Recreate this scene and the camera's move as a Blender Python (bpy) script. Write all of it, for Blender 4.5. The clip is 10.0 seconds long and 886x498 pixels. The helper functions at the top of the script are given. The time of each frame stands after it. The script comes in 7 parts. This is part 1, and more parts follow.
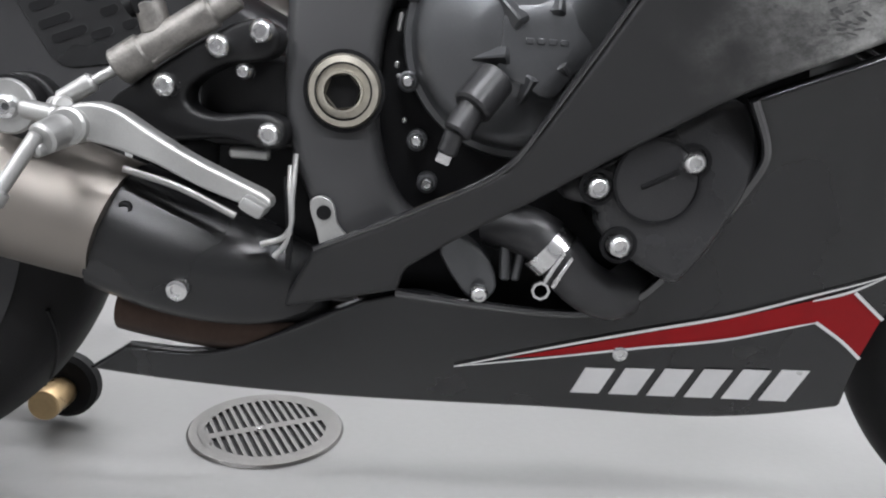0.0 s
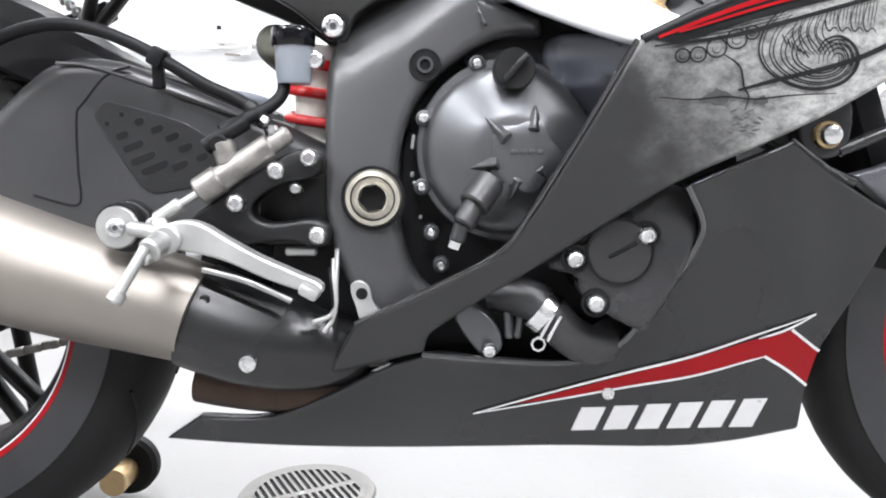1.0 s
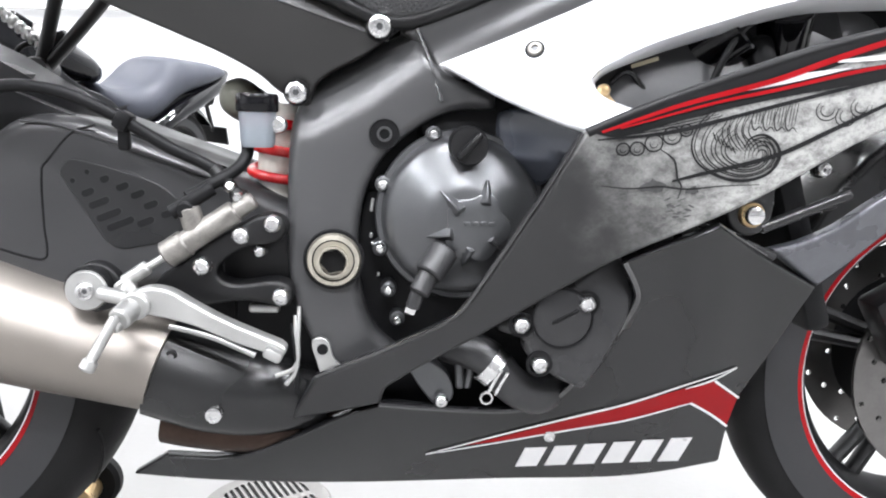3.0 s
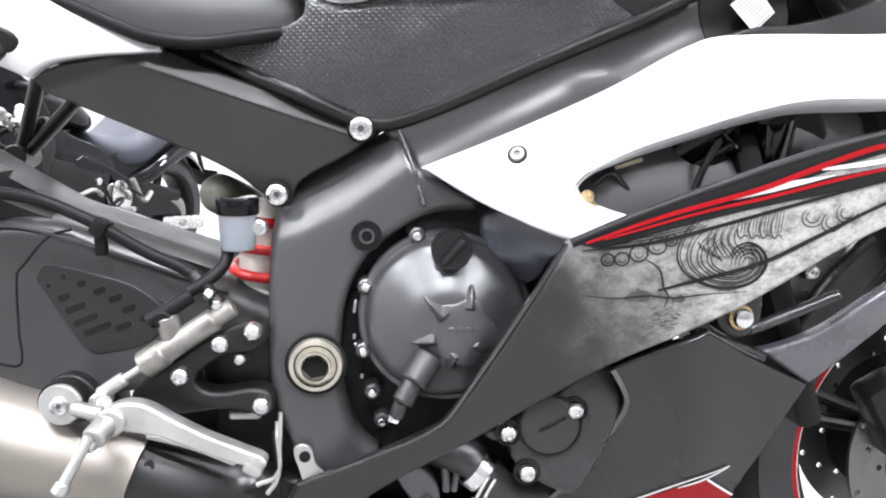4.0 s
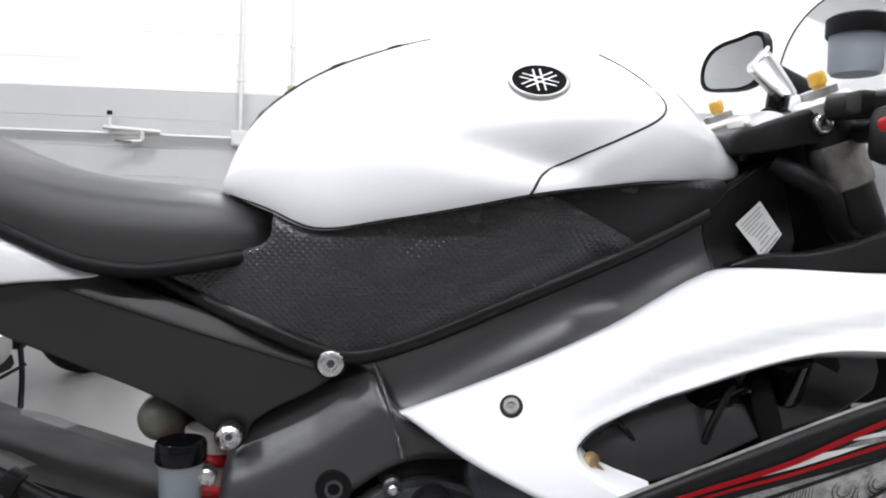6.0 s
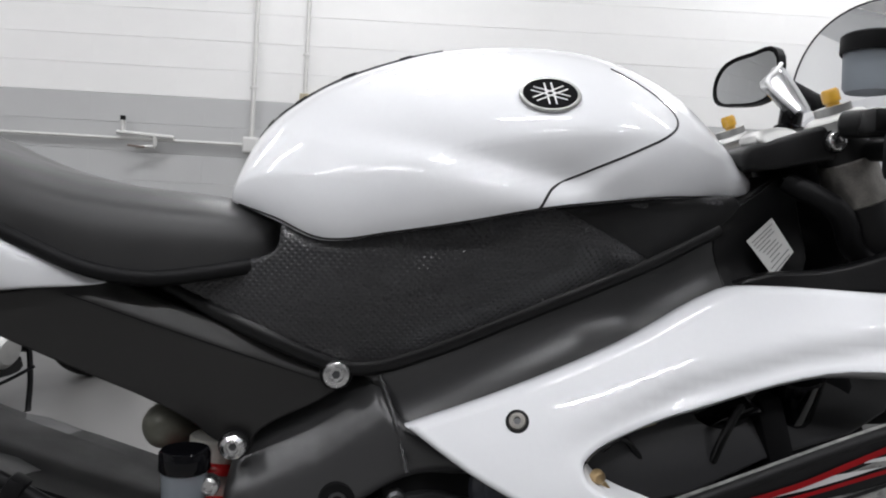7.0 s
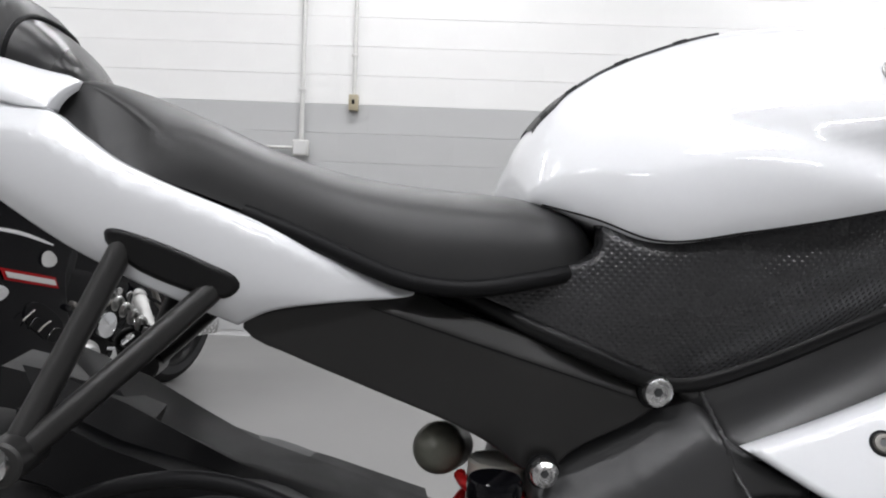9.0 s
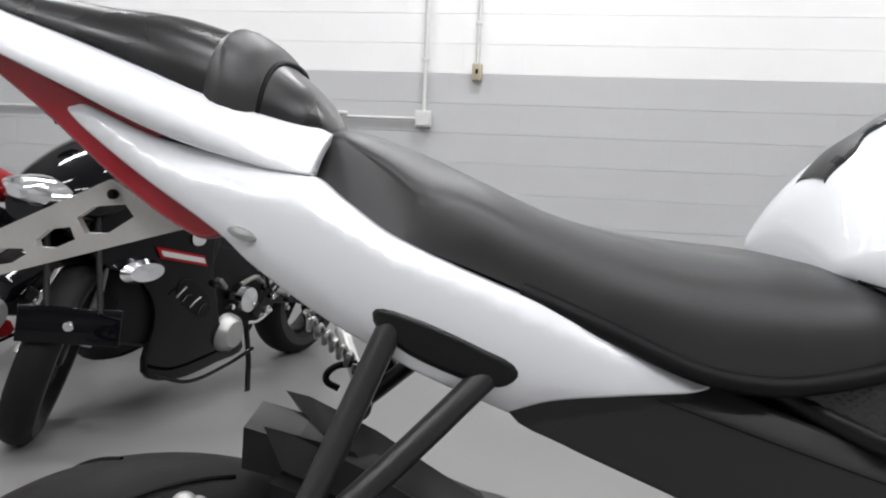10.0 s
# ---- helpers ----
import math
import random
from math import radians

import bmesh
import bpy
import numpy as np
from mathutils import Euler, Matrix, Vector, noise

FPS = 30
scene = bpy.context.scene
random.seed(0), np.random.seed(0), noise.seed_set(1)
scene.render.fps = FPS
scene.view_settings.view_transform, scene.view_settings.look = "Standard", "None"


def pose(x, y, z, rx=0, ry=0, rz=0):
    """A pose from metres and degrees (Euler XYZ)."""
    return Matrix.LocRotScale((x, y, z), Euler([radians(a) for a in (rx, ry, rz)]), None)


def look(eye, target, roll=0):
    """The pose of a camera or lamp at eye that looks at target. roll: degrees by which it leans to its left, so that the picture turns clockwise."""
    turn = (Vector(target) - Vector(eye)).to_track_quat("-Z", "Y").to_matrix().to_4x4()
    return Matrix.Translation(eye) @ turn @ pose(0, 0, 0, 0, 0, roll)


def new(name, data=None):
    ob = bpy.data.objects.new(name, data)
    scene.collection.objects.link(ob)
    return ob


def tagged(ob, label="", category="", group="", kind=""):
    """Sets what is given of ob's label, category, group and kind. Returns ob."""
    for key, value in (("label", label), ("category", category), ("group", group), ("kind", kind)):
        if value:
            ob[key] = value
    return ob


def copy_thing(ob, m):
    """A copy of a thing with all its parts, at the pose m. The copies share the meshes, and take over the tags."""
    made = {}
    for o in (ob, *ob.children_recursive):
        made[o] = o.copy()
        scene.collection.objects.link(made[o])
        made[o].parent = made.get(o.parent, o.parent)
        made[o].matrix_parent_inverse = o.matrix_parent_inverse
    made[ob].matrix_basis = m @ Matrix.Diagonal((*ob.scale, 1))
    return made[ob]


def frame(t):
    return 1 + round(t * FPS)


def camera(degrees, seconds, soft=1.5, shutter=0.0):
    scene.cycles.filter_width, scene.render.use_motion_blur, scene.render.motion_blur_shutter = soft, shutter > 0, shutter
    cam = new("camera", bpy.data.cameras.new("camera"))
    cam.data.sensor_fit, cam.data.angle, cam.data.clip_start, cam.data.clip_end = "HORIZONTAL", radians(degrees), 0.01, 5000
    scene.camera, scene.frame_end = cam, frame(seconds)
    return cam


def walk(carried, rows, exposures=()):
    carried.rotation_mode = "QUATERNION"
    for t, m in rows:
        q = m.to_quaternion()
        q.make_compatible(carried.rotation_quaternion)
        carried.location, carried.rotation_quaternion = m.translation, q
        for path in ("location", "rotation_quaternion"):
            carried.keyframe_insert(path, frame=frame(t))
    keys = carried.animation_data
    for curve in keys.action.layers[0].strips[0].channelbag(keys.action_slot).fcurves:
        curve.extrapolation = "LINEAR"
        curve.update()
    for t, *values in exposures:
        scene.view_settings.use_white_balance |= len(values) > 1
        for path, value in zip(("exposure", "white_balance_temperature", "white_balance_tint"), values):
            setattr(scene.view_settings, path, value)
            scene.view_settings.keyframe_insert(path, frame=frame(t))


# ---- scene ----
from mathutils.geometry import delaunay_2d_cdt

cam = camera(62.9, 10.0, soft=2.0, shutter=0.0)
METRES, EYE, TILT, LEAN, TURN = 1.155, 0.49, -13.4, -3.9, 0.0
ROWS = [
    (0.0, 0.0, 0.0, 0.0, 0.0, 0.0, 0.0),
    (0.5, -0.0196, -0.085, -0.026, 1.81, 4.61, 0.48),
    (1.0, -0.0113, -0.1328, -0.013, 0.27, 6.54, 3.86),
    (1.5, -0.01, -0.1607, 0.0067, -1.24, 4.67, 3.1),
    (2.0, -0.012, -0.1886, 0.0341, -2.45, 3.24, 3.3),
    (3.5, -0.0061, -0.1825, 0.1054, -3.75, 3.89, 3.3),
    (4.0, 0.0055, -0.1781, 0.1492, -3.91, 4.97, 4.03),
    (4.5, 0.0032, -0.1681, 0.1914, -4.53, 5.72, 4.85),
    (5.0, -0.0057, -0.1526, 0.2227, -6.1, 7.77, 3.41),
    (5.5, -0.007, -0.132, 0.2656, -6.96, 9.57, 2.68),
    (6.0, -0.0066, -0.1152, 0.3044, -8.0, 10.07, 3.47),
    (7.5, -0.0259, -0.1164, 0.303, -6.23, 11.53, 2.81),
    (8.0, -0.0177, -0.1644, 0.2823, -5.05, 10.21, 4.5),
    (8.5, -0.1092, -0.1315, 0.2987, -5.9, 10.41, 2.12),
    (9.0, -0.2199, -0.032, 0.3323, -6.02, 10.87, 3.17),
    (9.5, -0.3046, 0.0066, 0.368, -3.4, 11.75, 3.88),
    (10.0, -0.3289, 0.0175, 0.4193, 1.75, 8.04, 0.79),
]
EXPOSURES = [(0.0, 0.57, 6330, 10), (0.2, 0.85, 6330, 10), (0.5, 1.34, 6330, 10), (1.0, 1.46, 6330, 10), (2.0, 1.49, 6330, 10), (3.5, 1.53, 6330, 10), (4.5, 1.63, 6330, 10), (5.0, 1.36, 6330, 10), (5.5, 0.78, 6400, 10), (6.0, 0.02, 6400, 10), (6.2, -0.1, 6400, 10), (7.3, -0.76, 6480, 10), (8.0, -0.7, 6480, 10), (8.5, -0.58, 6480, 10), (9.0, -0.47, 6480, 10), (10.0, -0.32, 6480, 10)]
BETWEEN = [
    (2.2, look((0.054, -0.947, 0.587), (0.193, 1.014, 0.220), 1.7)),
    (3.3, look((0.060, -0.926, 0.644), (0.213, 1.039, 0.307), 1.4)),
    (6.2, look((0.055, -0.791, 0.861), (0.338, 1.188, 0.802), 3.4)),
    (7.3, look((0.032, -0.791, 0.865), (0.298, 1.190, 0.795), 3.0)),
]
PATH = [(t, pose(0.078, -0.746, EYE, TILT, LEAN, TURN) @ pose(METRES * x, METRES * y, METRES * z, 90 + pitch, roll, yaw)) for t, x, y, z, yaw, pitch, roll in ROWS]
walk(cam, sorted(PATH + BETWEEN, key=lambda row: row[0]), EXPOSURES)

# ---- light ----
world = bpy.data.worlds.new("world")
scene.world = world
world.use_nodes = True
world.node_tree.nodes["Background"].inputs[0].default_value = (0.9, 0.95, 1.0, 1)
world.node_tree.nodes["Background"].inputs[1].default_value = 0.05


def area(x, y, z, sx, sy, watts, colour=(0.97, 0.97, 1.0)):
    """A ceiling tube's light, looking down."""
    data = bpy.data.lights.new("tube_light", "AREA")
    data.shape, data.size, data.size_y, data.energy, data.color = "RECTANGLE", sx, sy, watts, colour
    ob = new("tube_light", data)
    ob.matrix_world = pose(x, y, z)
    return ob


TUBES = [(x, y) for y in (-3.4, -1.2, 1.0, 3.2) for x in (-3.2, 0.0, 3.2)]
for x, y in TUBES:
    area(x, y, 3.83, 1.6, 0.16, {3.2: 106, 1.0: 62, -1.2: 84, -3.4: 135}[y])


# ---- materials ----
def mat(name, base, rough=0.5, metal=0.0, spread=0.12, scale=18.0, bump=0.0, bump_scale=220.0, coat=0.0, rough_spread=0.08, spec=0.5, per_piece=0.0):
    """A surface with large stains, fine grain and fine relief."""
    m = bpy.data.materials.new(name)
    m.use_nodes = True
    nt = m.node_tree
    b = nt.nodes["Principled BSDF"]
    tc = nt.nodes.new("ShaderNodeTexCoord")
    big = nt.nodes.new("ShaderNodeTexNoise")
    big.inputs["Scale"].default_value, big.inputs["Detail"].default_value = scale, 6
    fine = nt.nodes.new("ShaderNodeTexNoise")
    fine.inputs["Scale"].default_value, fine.inputs["Detail"].default_value = bump_scale, 3
    nt.links.new(tc.outputs["Object"], big.inputs["Vector"])
    nt.links.new(tc.outputs["Object"], fine.inputs["Vector"])
    add = nt.nodes.new("ShaderNodeMath")
    add.operation = "MULTIPLY_ADD"
    nt.links.new(fine.outputs["Fac"], add.inputs[0])
    add.inputs[1].default_value = 0.35
    nt.links.new(big.outputs["Fac"], add.inputs[2])
    ramp = nt.nodes.new("ShaderNodeMapRange")
    ramp.inputs["From Min"].default_value, ramp.inputs["From Max"].default_value = 0.4, 0.95
    ramp.inputs["To Min"].default_value, ramp.inputs["To Max"].default_value = 1 - spread, 1 + spread
    nt.links.new(add.outputs[0], ramp.inputs["Value"])
    last = ramp.outputs["Result"]
    if per_piece:
        info = nt.nodes.new("ShaderNodeObjectInfo")
        pr = nt.nodes.new("ShaderNodeMapRange")
        pr.inputs["To Min"].default_value, pr.inputs["To Max"].default_value = 1 - per_piece, 1 + per_piece
        nt.links.new(info.outputs["Random"], pr.inputs["Value"])
        mul = nt.nodes.new("ShaderNodeMath")
        mul.operation = "MULTIPLY"
        nt.links.new(last, mul.inputs[0])
        nt.links.new(pr.outputs["Result"], mul.inputs[1])
        last = mul.outputs[0]
    vm = nt.nodes.new("ShaderNodeVectorMath")
    vm.operation = "SCALE"
    vm.inputs[0].default_value = base
    nt.links.new(last, vm.inputs["Scale"])
    nt.links.new(vm.outputs[0], b.inputs["Base Color"])
    rr = nt.nodes.new("ShaderNodeMapRange")
    rr.inputs["From Min"].default_value, rr.inputs["From Max"].default_value = 0.3, 0.7
    rr.inputs["To Min"].default_value, rr.inputs["To Max"].default_value = max(0.02, rough - rough_spread), min(1, rough + rough_spread)
    nt.links.new(big.outputs["Fac"], rr.inputs["Value"])
    nt.links.new(rr.outputs["Result"], b.inputs["Roughness"])
    b.inputs["Metallic"].default_value = metal
    b.inputs["Specular IOR Level"].default_value = spec
    b.inputs["Coat Weight"].default_value, b.inputs["Coat Roughness"].default_value = coat, 0.04
    if bump:
        bn = nt.nodes.new("ShaderNodeBump")
        bn.inputs["Strength"].default_value, bn.inputs["Distance"].default_value = 1.0, bump
        nt.links.new(fine.outputs["Fac"], bn.inputs["Height"])
        nt.links.new(bn.outputs["Normal"], b.inputs["Normal"])
    return m


WHITE = mat("pearl_white", (0.78, 0.79, 0.81), 0.45, 0.0, 0.02, 6, coat=0.8, rough_spread=0.03)
WHITE.node_tree.nodes["Principled BSDF"].inputs["Coat Roughness"].default_value = 0.03
DARK = mat("satin_dark_grey", (0.011, 0.0111, 0.0116), 0.26, 0.0, 0.15, 5, 0.00012, 900, spec=0.45, rough_spread=0.12)
DARKER = mat("satin_black_plastic", (0.006, 0.006, 0.0064), 0.42, 0.0, 0.15, 14, 0.0002, 700, spec=0.3)
SIDECOVER = mat("satin_side_cover", (0.022, 0.0216, 0.0212), 0.38, 0.0, 0.12, 6, 0.00012, 900, spec=0.4, rough_spread=0.06)
FRAME = mat("frame_grey", (0.04, 0.04, 0.041), 0.33, 0.12, 0.08, 7, 0.0001, 800, rough_spread=0.04, spec=0.6)
ENGINE = mat("engine_black", (0.1, 0.102, 0.106), 0.36, 0.75, 0.1, 12, 0.00008, 500, rough_spread=0.015)
ARMGREY = mat("swingarm_grey", (0.03, 0.03, 0.031), 0.36, 0.15, 0.1, 8, 0.0001, 600)
# Besides real black parts, this colours filler boxes and shaded holes.
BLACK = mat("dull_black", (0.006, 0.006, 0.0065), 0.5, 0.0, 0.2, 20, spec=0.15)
RUBBER = mat("tyre_rubber", (0.0092, 0.009, 0.0092), 0.6, 0.0, 0.2, 16, 0.0003, 400, spec=0.15)
VINYL = mat("seat_vinyl", (0.021, 0.021, 0.0212), 0.44, 0.0, 0.1, 14, 0.00008, 1300)
STEEL = mat("bright_steel", (0.68, 0.68, 0.68), 0.24, 1.0, 0.1, 60)
ALU = mat("cast_aluminium", (0.43, 0.43, 0.42), 0.42, 0.85, 0.1, 40, 0.0002, 700)
CAST = mat("dull_cast_metal", (0.22, 0.21, 0.195), 0.48, 0.8, 0.35, 60, 0.0004, 500)
TITAN = mat("titanium", (0.25, 0.228, 0.205), 0.5, 0.9, 0.07, 4, 0.00006, 1500)
COPPER = mat("heat_blued_pipe", (0.04, 0.026, 0.02), 0.38, 0.8, 0.4, 14)
RED = mat("red_paint", (0.25, 0.004, 0.007), 0.38, 0.0, 0.08, 20, spec=0.15)
SPRINGRED = mat("red_spring", (0.48, 0.01, 0.012), 0.3, 0.0, 0.08, 20, coat=0.4)
LENSRED = mat("red_lens", (0.32, 0.012, 0.02), 0.18, 0.0, 0.1, 20, coat=0.8)
SILVERLINE = mat("silver_decal", (0.7, 0.7, 0.7), 0.35, 0.3, 0.05, 30)
GOLD = mat("brass", (0.55, 0.4, 0.22), 0.32, 0.9, 0.15, 40)
AMBER = mat("amber_plastic", (0.6, 0.33, 0.03), 0.3, 0.0, 0.1, 30, coat=0.5)
CHROME = mat("chrome", (0.88, 0.89, 0.91), 0.14, 1.0, 0.03, 20)
MIRROR = mat("mirror_glass", (0.8, 0.82, 0.84), 0.02, 1.0, 0.01, 5, rough_spread=0.0)
PAPER = mat("sticker_paper", (0.45, 0.45, 0.44), 0.6, 0.0, 0.05, 60)
PRINT = mat("grey_print", (0.16, 0.16, 0.16), 0.7)
FLOOR = mat("painted_concrete_floor", (0.198, 0.195, 0.19), 0.34, 0.0, 0.07, 3.0, 0.00012, 90, rough_spread=0.03)
BLOCKW = mat("white_block_paint", (0.83, 0.83, 0.82), 0.5, 0.0, 0.03, 3, 0.0006, 120, per_piece=0.005)
BLOCKG = mat("grey_block_paint", (0.49, 0.495, 0.495), 0.5, 0.0, 0.04, 3, 0.0006, 120, per_piece=0.008)
# Tones of the unseen south wall, set to steer reflections and fill.
SHOPWALL = mat("unseen_wall_tone", (0.46, 0.46, 0.46), 0.6, 0.0, 0.1, 1.5, 0.0005, 90)
SHOPBAND = mat("unseen_band_tone", (0.26, 0.26, 0.265), 0.5, 0.0, 0.1, 1.5, 0.0005, 90)
PLAIN = mat("plain_wall_paint", (0.62, 0.62, 0.61), 0.6, 0.0, 0.05, 2, 0.0005, 90)
CEIL = mat("ceiling_paint", (0.75, 0.75, 0.74), 0.7, 0.0, 0.05, 2, 0.0005, 60)
CONDUIT = mat("conduit_paint", (0.62, 0.62, 0.6), 0.45, 0.1, 0.08, 20)
BOXTAN = mat("tan_box", (0.42, 0.37, 0.26), 0.5, 0.0, 0.1, 30)
GLOSSBLACK = mat("gloss_black_paint", (0.003, 0.003, 0.004), 0.05, 0.0, 0.1, 10, spec=0.26, rough_spread=0.02)
PLATEGREY = mat("brushed_plate", (0.6, 0.59, 0.56), 0.42, 0.7, 0.08, 20)
GRATE = mat("drain_metal", (0.16, 0.155, 0.148), 0.42, 0.8, 0.15, 60)
BLUEGREY = mat("bluish_plastic", (0.055, 0.06, 0.074), 0.28, 0.0, 0.1, 12)
KHAKI = mat("aged_grey_green_metal", (0.2, 0.2, 0.165), 0.36, 0.15, 0.25, 25)

DIMPLE = mat("dimpled_black_plastic", (0.037, 0.037, 0.039), 0.24, 0.0, 0.12, 14)
_n = DIMPLE.node_tree
_v = _n.nodes.new("ShaderNodeTexVoronoi")
_v.voronoi_dimensions, _v.feature = "2D", "SMOOTH_F1"
_v.inputs["Scale"].default_value, _v.inputs["Randomness"].default_value, _v.inputs["Smoothness"].default_value = 150, 0.0, 0.1
_b = _n.nodes.new("ShaderNodeBump")
_b.inputs["Strength"].default_value, _b.inputs["Distance"].default_value = 1.0, 0.0005
_c = _n.nodes.new("ShaderNodeTexCoord")
_s = _n.nodes.new("ShaderNodeSeparateXYZ")
_p = _n.nodes.new("ShaderNodeMath")
_p.operation = "ADD"
_q = _n.nodes.new("ShaderNodeMath")
_q.operation = "SUBTRACT"
_k = _n.nodes.new("ShaderNodeCombineXYZ")
_n.links.new(_c.outputs["Object"], _s.inputs[0])
for _o in (_p, _q):
    _n.links.new(_s.outputs["X"], _o.inputs[0])
    _n.links.new(_s.outputs["Z"], _o.inputs[1])
_n.links.new(_p.outputs[0], _k.inputs[0])
_n.links.new(_q.outputs[0], _k.inputs[1])
_n.links.new(_k.outputs[0], _v.inputs["Vector"])
_r = _n.nodes.new("ShaderNodeMapRange")
_r.interpolation_type = "SMOOTHSTEP"
_r.inputs["From Min"].default_value, _r.inputs["From Max"].default_value = 0.08, 0.44
_n.links.new(_v.outputs["Distance"], _r.inputs["Value"])
_n.links.new(_r.outputs["Result"], _b.inputs["Height"])
_n.links.new(_b.outputs["Normal"], _n.nodes["Principled BSDF"].inputs["Normal"])
BACKING = mat("joint_mortar", (0.7, 0.7, 0.7), 0.7, 0.0, 0.08, 3)

EDGEGLOSS = mat("glossy_edge_trim", (0.01, 0.01, 0.011), 0.12, 0.0, 0.1, 10, spec=1.0, rough_spread=0.03, coat=0.6)
GLASS = bpy.data.materials.new("clear_plastic")
GLASS.use_nodes = True
_g = GLASS.node_tree.nodes["Principled BSDF"]
_g.inputs["Base Color"].default_value = (0.86, 0.88, 0.9, 1)
_g.inputs["Roughness"].default_value, _g.inputs["Transmission Weight"].default_value, _g.inputs["IOR"].default_value = 0.03, 1.0, 1.1
MILKY = bpy.data.materials.new("milky_plastic")
MILKY.use_nodes = True
_g = MILKY.node_tree.nodes["Principled BSDF"]
_g.inputs["Base Color"].default_value = (0.36, 0.4, 0.44, 1)
_g.inputs["Roughness"].default_value, _g.inputs["Transmission Weight"].default_value, _g.inputs["IOR"].default_value = 0.3, 0.5, 1.25
TUBE = bpy.data.materials.new("lit_tube")
TUBE.use_nodes = True
_g = TUBE.node_tree.nodes["Principled BSDF"]
_g.inputs["Base Color"].default_value = (0.9, 0.9, 0.9, 1)
_g.inputs["Emission Color"].default_value, _g.inputs["Emission Strength"].default_value = (1, 0.98, 0.95, 1), 9.0


# ---- shape helpers ----
SHELLS = {}  # the true normals of moulded shells


def part(name, bm, material, parent=None, label="", sharp=38):
    """Links a bmesh as one mesh object under a thing or a part."""
    shell = SHELLS.pop(id(bm), None)
    for f in bm.faces:
        f.smooth = True
    for e in bm.edges:
        if not shell and len(e.link_faces) == 2 and e.calc_face_angle(0) > radians(sharp):
            e.smooth = False
    me = bpy.data.meshes.new(name)
    bm.to_mesh(me)
    bm.free()
    me.materials.append(material)
    if shell and len(shell) == len(me.vertices):
        me.normals_split_custom_set_from_vertices(shell)
    ob = new(name, me)
    if parent is not None:
        ob.parent = parent
    if label:
        ob["label"] = label
    return ob


def thing(name, label, category, x=0, y=0, z=0, group=""):
    ob = new(name)
    ob.empty_display_size = 0.05
    ob.location = (x, y, z)
    return tagged(ob, label, category, group)


def mirrored(ob):
    """The same part on the other side of the machine."""
    o = ob.copy()
    scene.collection.objects.link(o)
    o.scale = (1, -1, 1)
    for c in ob.children:
        k = c.copy()
        scene.collection.objects.link(k)
        k.parent = o
    return o


def curve(pts, n=5, closed=False):
    """A smooth line through points; a point with a last item 'c' is a corner."""
    P = [np.array(p[:-1] if p[-1] == "c" else p, float) for p in pts]
    C = [p[-1] == "c" for p in pts]
    m, out = len(P), []
    for i in range(m if closed else m - 1):
        j = (i + 1) % m
        a, b = P[i], P[j]
        p = 2 * a - b if C[i] or (not closed and i == 0) else P[i - 1]
        q = 2 * b - a if C[j] or (not closed and j == m - 1) else P[(j + 1) % m]
        d = max(1e-6, np.linalg.norm(b - a))
        s = 0.5 * d
        ta = (b - p) / max(1e-6, np.linalg.norm(b - p)) * s * 2
        tb = (q - a) / max(1e-6, np.linalg.norm(q - a)) * s * 2
        for k in range(n):
            t = k / n
            out.append((2 * t**3 - 3 * t**2 + 1) * a + (t**3 - 2 * t**2 + t) * ta + (3 * t**2 - 2 * t**3) * b + (t**3 - t**2) * tb)
    if not closed:
        out.append(P[-1])
    return out


def surface(ctrl, order=2):
    """y as a smooth function of x and z through about these (x, z, y)."""
    A = np.array(ctrl, float)
    terms = [(i, j) for i in range(order + 1) for j in range(order + 1 - i)]
    M = np.array([[x**i * z**j for i, j in terms] for x, z, _ in A])
    k = np.linalg.lstsq(M, A[:, 2], rcond=None)[0]
    return lambda x, z: float(sum(c * x**i * z**j for c, (i, j) in zip(k, terms)))


